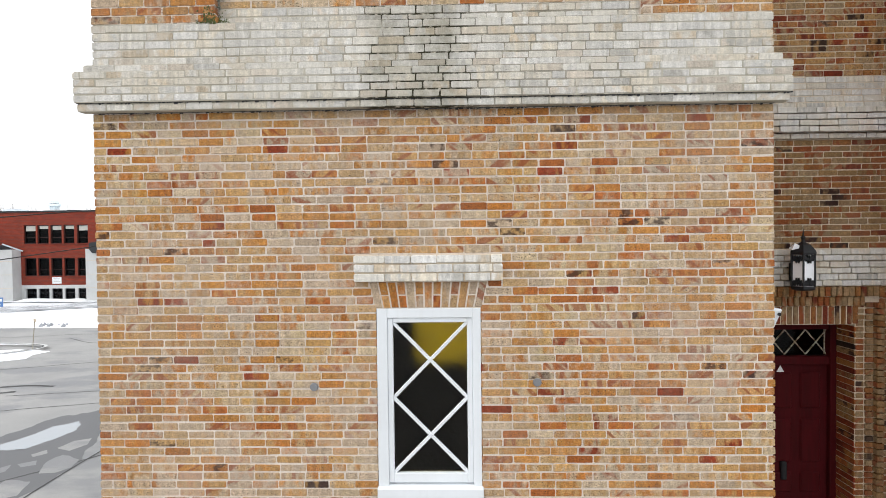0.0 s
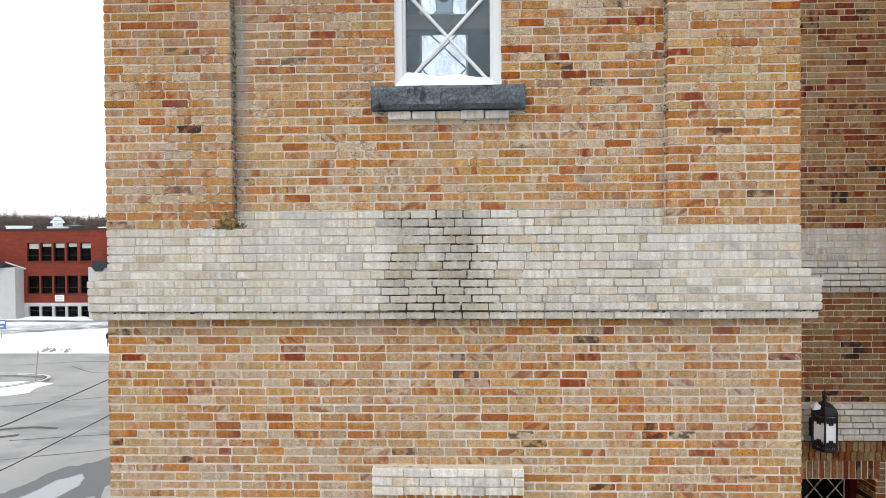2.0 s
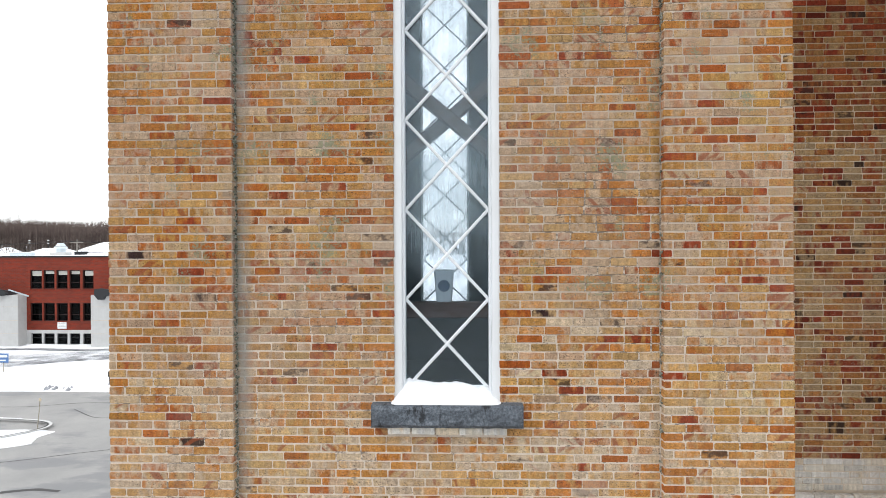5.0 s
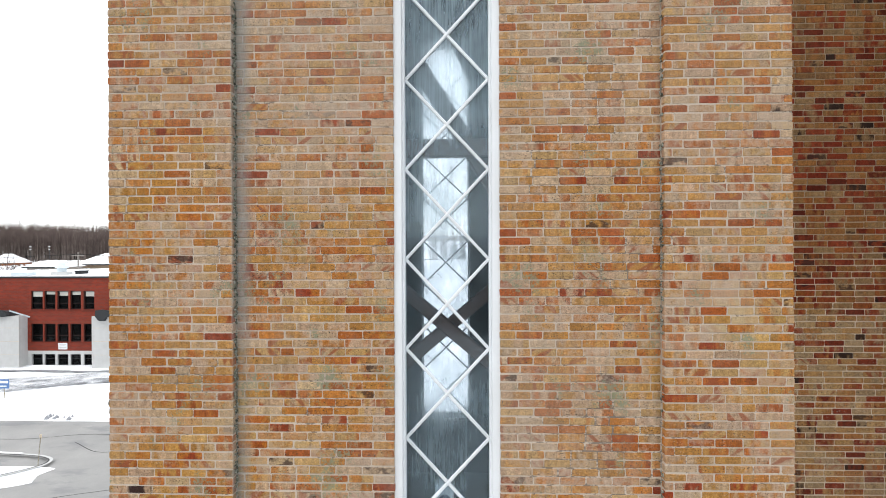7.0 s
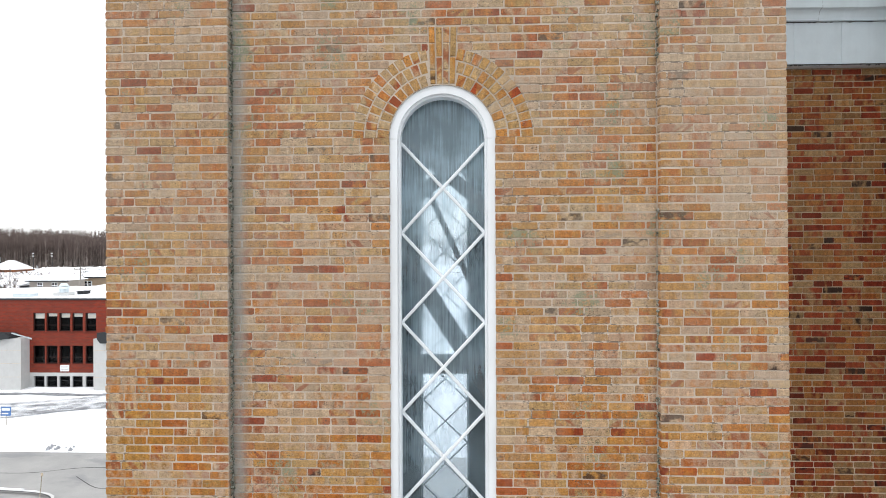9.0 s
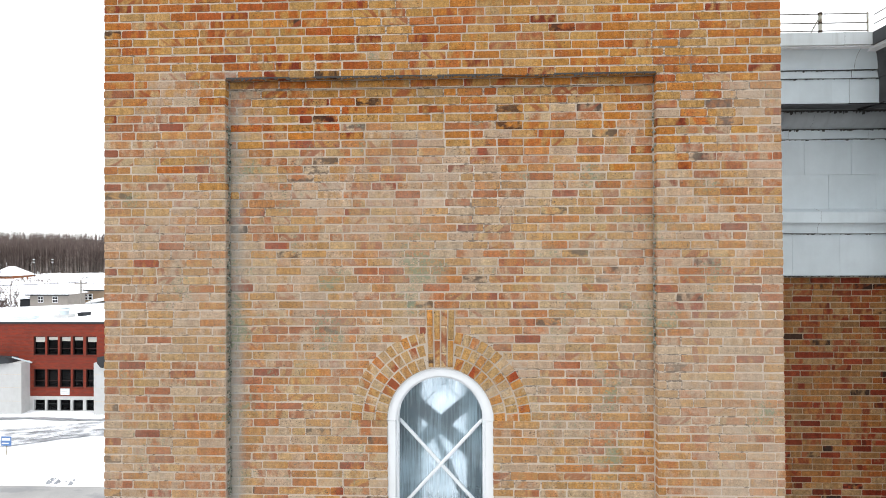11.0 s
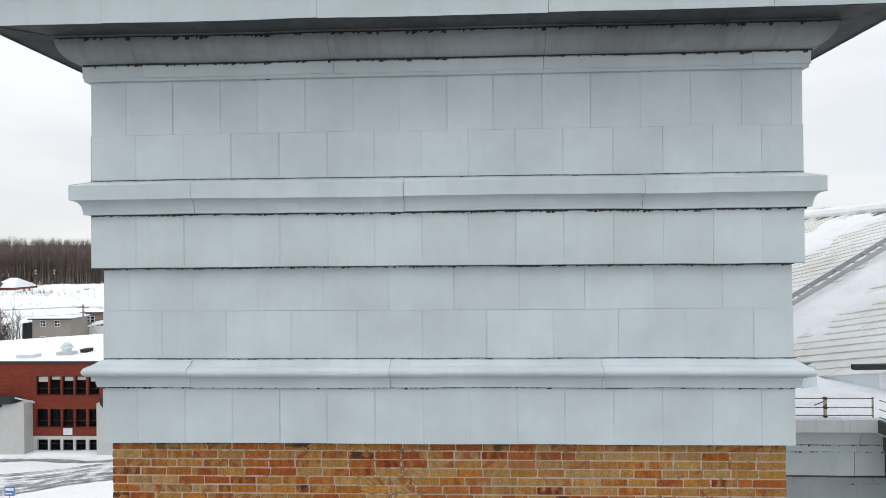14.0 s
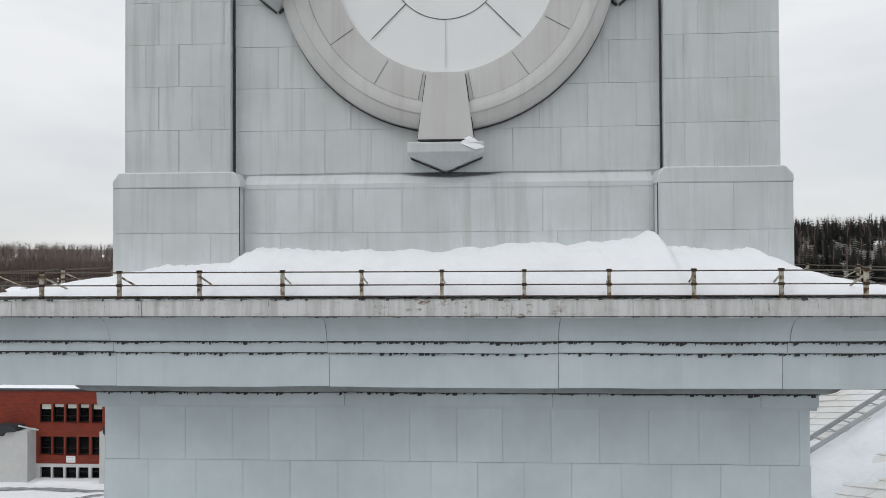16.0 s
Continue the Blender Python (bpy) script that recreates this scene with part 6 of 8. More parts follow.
part("lantern_base", hex_solid([(0.09, 5.405), (0.14, 5.42), (0.152, 5.43), (0.152, 5.455)]), M_IRON, lan)
part("lantern_glass", hex_solid([(0.138, 5.455), (0.138, 5.80)]), M_OPAL, lan, "white opal glass")
part("lantern_roof", hex_solid([(0.152, 5.80), (0.165, 5.815), (0.16, 5.84), (0.10, 5.90), (0.03, 5.935), (0.02, 5.96), (0.035, 5.985), (0.012, 6.01), (0.004, 6.075)]), M_IRON, lan)
for x, y, z in hexagon(0.146, 0):
    part("lantern_bar", Geo().box(x - 0.007, x + 0.007, y - 0.007, y + 0.007, 5.45, 5.805), M_IRON, lan)
for k in range(6):
    a, b = Vector(hexagon(0.147, 0)[k]), Vector(hexagon(0.147, 0)[(k + 1) % 6])
    for zz, sg in ((5.795, -1), (5.46, 1)):
        for t in (0.2, 0.4, 0.6, 0.8):
            p, q = a.lerp(b, t - 0.1), a.lerp(b, t + 0.1)
            h = 0.10 - 0.12 * abs(t - 0.5)
            part("scroll", Geo().bar((p.x, p.y, zz), ((p.x + q.x) / 2, (p.y + q.y) / 2, zz + sg * h), 0.014, 0.008), M_IRON, lan)
            part("scroll", Geo().bar((q.x, q.y, zz), ((p.x + q.x) / 2, (p.y + q.y) / 2, zz + sg * h), 0.014, 0.008), M_IRON, lan)
part("lantern_arm", Geo().bar((LX, LY, 5.60), (LX - 0.02, NY, 5.60), 0.03, 0.2, (0, 0, 1)), M_IRON, lan)
part("snow_cap", Geo().solid([(LX - 0.14, LY - 0.03, 5.85), (LX - 0.04, LY - 0.07, 5.88), (LX - 0.03, LY + 0.05, 5.91), (LX - 0.12, LY + 0.06, 5.87), (LX - 0.09, LY, 5.925)], [(0, 1, 4), (1, 2, 4), (2, 3, 4), (3, 0, 4), (3, 2, 1, 0)]), M_SNOW, lan, "small cap of snow")
# small white fitting on the tower's corner
flood = thing("floodlight", (2.80, 0.12, 5.25), "small white plastic flood light fixed to the tower corner", "outdoor light")
part("housing", Geo().solid([(2.78, 0.07, 5.25), (2.815, 0.07, 5.25), (2.815, 0.17, 5.25), (2.78, 0.17, 5.25), (2.78, 0.06, 5.42), (2.882, 0.06, 5.41), (2.882, 0.18, 5.41), (2.78, 0.18, 5.42)], [(3, 2, 1, 0), (4, 5, 6, 7), (0, 1, 5, 4), (1, 2, 6, 5), (2, 3, 7, 6), (3, 0, 4, 7)]), M_FRAME, flood, "", 0.012)
part("lens", Geo().tube((2.845, 0.058, 5.37), (2.845, 0.048, 5.37), 0.014, 10), M_IRON, flood, "dark lens")
# nave entablature: the same mouldings, one storey lower, ending in a return at the projecting centre
ncrown = structure("wall_nave_crown", Geo().box(NX0, 5.7, NY - 0.088, NY + 0.5, 16.14, 17.70).box(NX0, 5.7, NY - 0.13, NY + 0.5, 17.66, 18.40), M_METAL, "pale grey sheet-metal entablature over the nave front", "cornice")
for z0, z1, x0 in ((16.15, 16.63, 4.317), (16.87, 17.262, 4.20), (17.262, 17.655, 3.941)):
    panel_row(ncrown, [x0 - 1.014, x0 - 0.507, x0, x0 + 0.507, x0 + 1.014], 2.64, 5.7, z0, z1, NY - 0.096, M_METAL)


def nave_run(name, profile, joints, material, label=""):
    moulding(ncrown, name, profile, (NX0 + 5.7) / 2, (5.7 - NX0) / 2, NY, 1, joints, material, label, False, False, False)


sh_ = lambda prof, dz: [(o, z + dz) for o, z in prof]
nave_run("string_moulding", sh_(cyma, -3.93), [4.05], M_METAL)
nave_run("fillet", sh_(fillet, -3.99), [3.75, 4.6], M_METAL)
# here too the shade below the cornice is put into the metal colour
nave_run("bed_moulding", sh_(bed, -3.995), [3.95], M_GRIM_SHADE)
nave_run("soffit", sh_([(0.268, 21.936), (0.560, 21.915), (0.575, 21.897)], -3.99), [], M_SOOT_SHADE)
nave_run("fascia", sh_([(0.575, 21.897), (0.577, 22.142), (0.590, 22.146), (0.590, 22.152)], -3.975), [4.10], M_METAL)
nave_run("fillet", sh_([(0.598, 22.150), (0.600, 22.226), (0.612, 22.230)], -3.98), [4.11], M_METAL)
nave_run("crown_moulding", sh_([(0.618, 22.234)] + curve(0.622, 22.236, 0.775, 22.42, "cove", 8)[1:], -3.985), [4.12], M_METAL)
nave_run("gutter", sh_([(0.775, 22.418), (0.800, 22.420), (0.802, 22.538), (0.785, 22.545), (0.775, 22.52)], -3.99), [3.905], M_METAL_UP, "streaked gutter lip")
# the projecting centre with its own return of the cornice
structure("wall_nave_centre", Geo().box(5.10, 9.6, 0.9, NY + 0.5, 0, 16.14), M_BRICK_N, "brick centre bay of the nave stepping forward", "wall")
cc = structure("wall_centre_crown", Geo().box(4.93, 9.7, 0.85, NY + 0.4, 16.14, 18.3), M_METAL, "pale grey sheet-metal entablature of the centre bay", "cornice")
# return sides get near-black metal: their shade is painted in
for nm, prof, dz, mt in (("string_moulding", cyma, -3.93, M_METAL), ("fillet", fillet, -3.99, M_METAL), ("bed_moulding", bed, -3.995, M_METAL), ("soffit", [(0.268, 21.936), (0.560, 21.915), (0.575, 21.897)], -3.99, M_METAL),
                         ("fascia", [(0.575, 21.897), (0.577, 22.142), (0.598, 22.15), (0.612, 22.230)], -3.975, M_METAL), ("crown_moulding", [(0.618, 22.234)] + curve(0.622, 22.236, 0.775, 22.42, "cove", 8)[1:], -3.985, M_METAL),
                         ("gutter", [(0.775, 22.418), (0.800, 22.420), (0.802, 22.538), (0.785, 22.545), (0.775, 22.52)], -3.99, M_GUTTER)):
    moulding(cc, nm, sh_(prof, dz), 7.4, 2.43, 0.9, 2.0, [], mt, side_material=M_SOOT_SHADE)

# roofs of the nave
structure("roof_nave_flat", Geo().box(2.68, 4.75, NY - 0.775, 40, 18.42, 18.562), M_SNOW_D, "flat nave roof edge under old snow", "roof")
structure("roof_centre_flat", Geo().box(4.20, 10, 0.2, 3.0, 18.40, 18.50), M_SNOW_D, "flat roof of the centre bay under old snow", "roof")


def slope(x):
    return 18.42 + 0.555 * (x - 4.77)


def roof_material():
    m = Mat("snowy_metal_shingles", (0.6, 0.58, 0.55), 0.6)
    c = m.mix(m.ramp(m.noise(0.9, 6, 0.6), [(0.40, 0.0), (0.62, 1.0)]), (0.72, 0.705, 0.665), (0.83, 0.84, 0.85))
    m.color(c).bump(m.noise(14, 4), 0.3, 0.02)
    return m.m


M_ROOF = roof_material()
M_UNDER = Mat("roof_underlay", (0.17, 0.165, 0.155), 0.9).m
roof = structure("roof_nave", Geo().solid([(4.76, 3.4, slope(4.76)), (5.25, 2.5, slope(5.25)), (9.55, 2.2, slope(9.55)), (9.55, 45, slope(9.55)), (4.6, 45, slope(4.6))]
                                          + [(4.76, 3.4, 17.5), (5.25, 2.5, 17.5), (9.55, 2.2, 17.5), (9.55, 45, 17.5), (4.6, 45, 17.5)],
                                          [(0, 1, 2, 3, 4)]), M_UNDER, "snow-dusted pale metal shingle roof of the nave", "roof")
structure("roof_curb", Geo().solid([(4.75, 3.42, slope(4.76) - 0.01), (5.24, 2.48, slope(5.25) - 0.01), (9.55, 2.18, slope(9.55) - 0.01), (4.75, 3.42, 17.5), (5.24, 2.48, 17.5), (9.55, 2.18, 17.5)], [(0, 3, 4, 1), (1, 4, 5, 2)]), M_SNOW_D, "snow-filled foot of the nave roof", "roof")
structure("roof_nave_far", Geo().face((9.55, 2.2, slope(9.55)), (14.4, 2.2, 18.4), (14.4, 45, 18.4), (9.55, 45, slope(9.55))), M_ROOF, "far slope of the nave roof", "roof")
part("ridge_cap", Geo().tube((9.55, 2.2, slope(9.55) + 0.05), (9.55, 45, slope(9.55) + 0.05), 0.14, 10), M_SNOW, roof, "snow-covered ridge roll")


# metal shingles: slanting rows, each sheet lifted at its lower edge
e1, e2 = Vector((0.54, -1.0, 0.54 * 0.555)).normalized(), Vector((1.0, 0.0, 0.555)).normalized()
up = e2.cross(-e1).normalized()
up = up if up.z > 0 else -up
origin = Vector((4.80, 12.4, slope(4.80)))
bounds = lambda p: 4.70 < p.x < 9.62 and 2.2 < p.y < 30.0 and p.x - 4.70 > (3.35 - p.y) * 0.54
many = Geo()
count = 0
for r in range(-33, 39):
    for c in range(-55, 82):
        p = origin + e2 * (0.245 * r) + e1 * (0.42 * (c + 0.5 * (r % 2))) - e1 * 3.0
        q = [p, p + e1 * 0.412, p + e1 * 0.412 + e2 * 0.240, p + e2 * 0.240]
        if not all(bounds(v) for v in q):
            continue
        t = [rnd.uniform(0.016, 0.032), rnd.uniform(0.016, 0.032), 0.008, 0.008]
        top = [tuple(v + up * h) for v, h in zip(q, t)]
        low = [tuple(v + up * 0.001) for v in q]
        faces = [(0, 1, 2, 3), (0, 4, 5, 1), (1, 5, 6, 2), (2, 6, 7, 3), (3, 7, 4, 0)]
        if p.y < 6.2 and count < 280:
            part("shingle", Geo().solid(top + low, faces), M_ROOF, roof)
            count += 1
        else:
            many.solid(top + low, faces)
if many.v:
    tagged(part("shingles", many, M_ROOF, roof), kind="stuff")


def on_roof(x, y, h=0.0):
    return Vector((x, y, slope(x))) + up * h


def roof_snow(name, test, x0, x1, y0, y1, h, cell=0.11):
    g, cells = Geo(), {}
    nx, ny = int((x1 - x0) / cell), int((y1 - y0) / cell)
    for i in range(nx + 1):
        for j in range(ny + 1):
            x, y = x0 + i * cell, y0 + j * cell
            d = test(x, y) + 0.45 * noise.noise((x * 1.6, y * 1.6, 5)) + 0.3 * noise.noise((x * 4, y * 4, 2))
            if d > -0.7:
                cells[i, j] = len(g.v)
                rise = min(h, 0.03 + d * 0.22) * (1 + 0.5 * noise.noise((x * 3, y * 3, 0))) if d > 0 else max(-0.06, 0.03 + d * 0.30)
                g.v.append(tuple(on_roof(x, y, rise)))
    for (i, j), a in cells.items():
        q = [cells.get(k) for k in ((i, j), (i + 1, j), (i + 1, j + 1), (i, j + 1))]
        if None not in q:
            g.f.append(tuple(q))
    tagged(part(name, g.mesh(name, M_SNOW, smooth=True), M_SNOW, None, "patchy snow sliding on the metal roof"), category="snow", kind="stuff")


roof_snow("roof_snow", lambda x, y: 0.55 - abs(y - 4.95 - 0.1 * (x - 5)) * 0.85, 5.0, 9.4, 3.3, 6.1, 0.10)
roof_snow("roof_snow", lambda x, y: 0.5 - abs(y - 8.6) * 0.5 - 0.3 * abs(x - 8.4), 6.8, 9.4, 6.6, 11, 0.06)

# roof ladder
lad = thing("roof_ladder", (6.5, 5.55, 19.6), "grey aluminium ladder lying up the roof slope", "ladder")
la, lb = Vector((4.9, 5.35, 18.62)), Vector((9.4, 6.0, 21.05))
M_ALU = paint_material("dull_aluminium", (0.42, 0.43, 0.44), 0.4, (0.25, 0.25, 0.25), 0.4)
ld = (lb - la).normalized()
ls = ld.cross(up).normalized()
for k in (-1, 1):
    part("stile", Geo().bar(la + ls * 0.15 * k + up * 0.10, lb + ls * 0.15 * k + up * 0.10, 0.025, 0.075, up), M_ALU, lad)
for k in range(16):
    c = la + ld * (0.2 + 0.31 * k) + up * 0.10
    part("rung", Geo().tube(c - ls * 0.15, c + ls * 0.15, 0.016, 6), M_ALU, lad)

# flashing fin, roof edge bar and guard rail on the nave
fin = part("roof_flashing", Geo().solid([(4.12, 2.20, 18.53), (4.42, 2.36, 18.53), (4.40, 2.34, 18.80), (4.12, 2.26, 18.53), (4.44, 2.42, 18.53), (4.42, 2.40, 18.80)], [(0, 1, 2), (5, 4, 3), (0, 2, 5, 3), (1, 4, 5, 2)]), M_METAL, None, "bent grey metal flashing at the roof foot")
tagged(fin, category="flashing")
bar = part("roof_edge_bar", Geo().bar((4.80, 2.30, 18.80), (6.6, 2.20, 18.86), 0.06, 0.07), M_BLACKROOF, None, "dark metal edge bar at the roof foot")
tagged(bar, category="roof edge")
guard_rail("guard_rail", ((2.70, NY - 0.757), (4.16, NY - 0.757)), [(3.05, NY - 0.757), (3.70, NY - 0.757)], 18.575, "low rusty steel snow guard rail on the nave cornice")
end_post = part("post", Geo().box(4.150, 4.162, NY - 0.76, NY - 0.748, 18.53, 18.76), M_RUST, None, "thin steel end post of the snow guard")
tagged(end_post, category="post")
guard_rail("guard_rail", ((4.215, 0.15), (4.215, 1.09)), [(4.215, 0.25), (4.215, 0.90)], 18.56, "low rusty steel snow guard rail on the centre cornice", (1, 0))
# nave lips: their shadows are dark strips as well
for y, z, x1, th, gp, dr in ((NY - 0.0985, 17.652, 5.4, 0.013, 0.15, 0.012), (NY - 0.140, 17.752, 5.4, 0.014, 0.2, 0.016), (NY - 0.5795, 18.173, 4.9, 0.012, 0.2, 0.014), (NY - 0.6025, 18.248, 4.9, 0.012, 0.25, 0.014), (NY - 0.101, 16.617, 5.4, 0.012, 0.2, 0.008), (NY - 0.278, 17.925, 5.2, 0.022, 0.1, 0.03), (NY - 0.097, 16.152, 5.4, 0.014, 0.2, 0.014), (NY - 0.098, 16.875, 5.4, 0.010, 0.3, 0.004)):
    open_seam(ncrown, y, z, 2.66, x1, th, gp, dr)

# ---------------------------------------------------------------- the school across the road
SY = 50.3
school = thing("school_building", (-40.8, SY, 0), "flat-roofed red brick school with pale concrete wings and snowy roof", "building")
WX = [(-43.93, -42.70), (-42.53, -41.37), (-41.17, -40.01), (-39.81, -38.70), (-38.42, -37.29)]
WZ = [(5.844, 7.753), (2.545, 4.397)]
g = Geo()
zs = [1.62, WZ[1][0], WZ[1][1], WZ[0][0], WZ[0][1], 9.05]
for k in range(5):
    if k % 2 == 0:
        g.box(-64, -16, SY, SY + 0.4, zs[k], zs[k + 1])
    else:
        xs = [-64] + [x for w in WX for x in w] + [-16]
        for a, b in zip(xs[::2], xs[1::2]):
            g.box(a, b, SY, SY + 0.4, zs[k], zs[k + 1])
part("wall", g, M_SCHOOL, school, "red brick wall")
# one near-black sheet serves as the unlit rooms
part("inner_wall", Geo().box(-64, -16, SY + 2.4, SY + 2.6, 0, 9), M_DARK, school, "near-black sheet standing in for the unlit rooms behind the windows")
part("wall", Geo().box(-64, -63.6, SY + 0.4, SY + 11, 0, 9.05), M_SCHOOL, school)
part("wall", Geo().box(-16.4, -16, SY + 0.4, SY + 21, 0, 9.05), M_SCHOOL, school)
part("coping", Geo().box(-64.1, -15.9, SY - 0.08, SY + 0.5, 9.05, 9.21), M_BLACKROOF, school, "dark metal coping")
M_REDFRAME = Mat("dark_window_trim", (0.028, 0.010, 0.009), 0.6).m
M_BLIND = Mat("pale_roller_blind", (0.55, 0.54, 0.50), 0.8).m
for r, (z0, z1) in enumerate(WZ):
    for k, (x0, x1) in enumerate(WX):
        w = part("window", Geo().box(x0, x0 + 0.06, SY + 0.1, SY + 0.3, z0, z1).box(x1 - 0.06, x1, SY + 0.1, SY + 0.3, z0, z1).box(x0 + 0.06, x1 - 0.06, SY + 0.1, SY + 0.3, z1 - 0.07, z1)
                 .box(x0 + 0.06, x1 - 0.06, SY + 0.1, SY + 0.3, z0, z0 + 0.07).box(x0 + 0.06, x1 - 0.06, SY + 0.16, SY + 0.26, z0 + 0.60, z0 + 0.65), M_REDFRAME, school, "dark framed window")
        part("pane", Geo().box(x0 + 0.05, x1 - 0.05, SY + 0.22, SY + 0.23, z0 + 0.05, z1 - 0.05), M_GLASS_FAR, w)
        part("sill", Geo().box(x0 - 0.04, x1 + 0.04, SY - 0.07, SY + 0.1, z0 - 0.08, z0), M_SCHOOL, w)
        drop = ((0.52, 0.30, 0.42, 0.34, 0.50), (0.0, 0.0, 0.0, 0.0, 0.0))[r][k]
        if drop:
            part("blind", Geo().box(x0 + 0.1, x1 - 0.1, SY + 0.205, SY + 0.215, z1 - 0.09 - drop, z1 - 0.09), M_BLIND, w, "pale roller blind drawn part down")
# pale basement storey with its row of windows
part("basement", Geo().box(-64, -16, SY - 0.03, SY + 0.4, 1.27, 1.62).box(-64, -43.86, SY - 0.03, SY + 0.4, 0, 1.27).box(-37.34, -16, SY - 0.03, SY + 0.4, 0, 1.27).box(-43.86, -37.34, SY - 0.03, SY + 0.4, -0.1, 0.13), M_CONCRETE, school, "pale concrete basement storey")
for (a, b), (c, d) in zip(WX, WX[1:]):
    part("mullion", Geo().box(b - 0.02, c + 0.02, SY - 0.03, SY + 0.10, 0.13, 1.27), M_CONCRETE, school)
for x0, x1 in WX:
    w = part("window", Geo().box(x0, x1, SY + 0.12, SY + 0.2, 0.13, 0.2).box(x0, x1, SY + 0.12, SY + 0.2, 1.2, 1.27).box(x0, x0 + 0.06, SY + 0.12, SY + 0.2, 0.2, 1.2).box(x1 - 0.06, x1, SY + 0.12, SY + 0.2, 0.2, 1.2).box(x0, x1, SY + 0.13, SY + 0.19, 0.78, 0.82), M_BLACKROOF, school, "dark basement window")
    part("pane", Geo().box(x0, x1, SY + 0.2, SY + 0.21, 0.13, 1.27), M_GLASS_FAR, w)
part("notice_board", Geo().box(-41.06, -40.12, SY - 0.05, SY, 1.76, 2.42), M_FRAME, school, "small white notice board")
for k in range(3):
    part("line", Geo().box(-40.96, -40.22 - 0.1 * (k % 2), SY - 0.056, SY - 0.05, 2.26 - 0.16 * k, 2.31 - 0.16 * k), M_CONCRETE, school, "faint printed bar")
# wings
for nm, x0, x1, capx in (("wing", -57, -44.28, (-47.6, -45.2)), ("wing", -36.80, -27, (-36.25, -34.2))):
    w = part(nm, Geo().box(x0, x1, SY - 1.15, SY - 0.02, -0.1, 5.28), M_CONCRETE, school, "pale rendered wing")
    for z in (1.4, 2.75, 4.1):
        part("joint", Geo().box(x0, x1, SY - 1.154, SY - 1.14, z, z + 0.03), M_MORTAR_N, w)
    c0, c1 = capx
    part("cap", Geo().prism([(c0, 5.28), (c0 + 0.35, 4.86), (c0 + 0.9, 4.86), (c0 + 1.1, 5.2), (c1 - 0.2, 5.28), (c1, 5.50), (c1 - 0.5, 5.85), (c0 + 0.6, 5.98), (c0, 5.9)], SY - 1.45, SY - 1.16), M_BLACKROOF, w, "black curved roof cap")
    part("cap", Geo().prism([(c0, 5.28), (c1, 5.28), (c1 - 0.4, 5.7), (c0, 5.8)], SY - 1.15, SY), M_BLACKROOF, w)
part("trim", Geo().bar((-45.2, SY - 1.2, 5.85), (-43.9, SY - 0.2, 5.1), 0.12, 0.08), M_METAL, school, "white sloping trim beside the wing")
part("roof", Geo().solid([(-64, SY + 0.4, 9.0), (-16, SY + 0.4, 9.0), (-16, SY + 21, 9.0), (-46, SY + 21, 9.0), (-64, SY + 10.5, 9.0), (-64, SY + 0.4, 9.16), (-16, SY + 0.4, 9.16), (-16, SY + 21, 9.3), (-46, SY + 21, 9.3), (-64, SY + 10.5, 9.3)],
                             [(5, 6, 7, 8, 9), (0, 5, 9, 4), (4, 9, 8, 3), (3, 8, 7, 2), (2, 7, 6, 1), (1, 6, 5, 0)]), M_SNOW, school, "flat roof under white snow")


def vent(x, y, z, s):
    v = thing("roof_vent", (x, y, z), "grey galvanised mushroom vent on the snowy school roof", "roof vent")
    part("curb", Geo().box(x - 0.9 * s, x + 0.9 * s, y - 0.6 * s, y + 0.6 * s, z, z + 0.35 * s), M_CONCRETE, v, "", 0.02)
    part("duct", Geo().tube((x, y, z + 0.35 * s), (x, y, z + 0.9 * s), 0.5 * s, 14), M_METAL, v)
    part("cowl", Geo().tube((x, y, z + 0.8 * s), (x, y, z + 1.05 * s), 0.75 * s, 14, 0.6 * s), M_METAL, v)
    part("cap", Geo().tube((x, y, z + 1.1 * s), (x, y, z + 1.45 * s), 0.55 * s, 14, 0.3 * s), M_METAL, v)


vent(-43.8, 54.5, 9.2, 0.92)
for x, y, w in ((-47.0, 53.1, 0.95), (-42.6, 56.0, 0.35)):
    b = thing("roof_box", (x, y, 9.2), "low metal roof hatch on the snowy school roof", "roof hatch")
    part("body", Geo().box(x - w, x + w, y - 0.6, y + 0.6, 9.2, 9.5), M_METAL if w > 0.5 else M_BLACKROOF, b, "", 0.02)
    part("lid", Geo().box(x - w - 0.06, x + w + 0.06, y - 0.66, y + 0.66, 9.5, 9.58), M_SNOW if w > 0.5 else M_BLACKROOF, b, "", 0.01)

# ---------------------------------------------------------------- snow, kerbs, road marks
M_FIELD = snow_material("snow_field", 0.1)
xs = [-900, -500, -300] + steps(-230, -12, 109) + [0, 40, 100, 200, 400, 900]
ys = [0.0, 0.06, 0.25, 0.6, 1.2, 2.2, 3.5, 5, 7, 9, 11, 13, 15, 18, 22, 27, 34, 42, 52, 65, 80, 100, 130, 170, 220, 300, 420, 600, 1200]


def field_height(x, k):
    y = 32.85 + 0.25 * rough_edge(x * 2.0) + ys[k] - (x + 28) * 0.01
    bank = min(1.0, ys[k] / 0.6)
    return y, land(x, y) - 0.04 + 0.16 * bank + 0.06 * bank * noise.noise((x * 0.5, y * 0.5, 7)) + (0.10 * noise.noise((x * 0.15, y * 0.15, 2)) if y > 52 else 0)


g = Geo()
for x in xs:
    for k in range(len(ys)):
        y, z = field_height(x, k)
        g.v.append((x, y, z))
for i in range(len(xs) - 1):
    for k in range(len(ys) - 1):
        a = i * len(ys) + k
        g.f.append((a, a + len(ys), a + len(ys) + 1, a + 1))
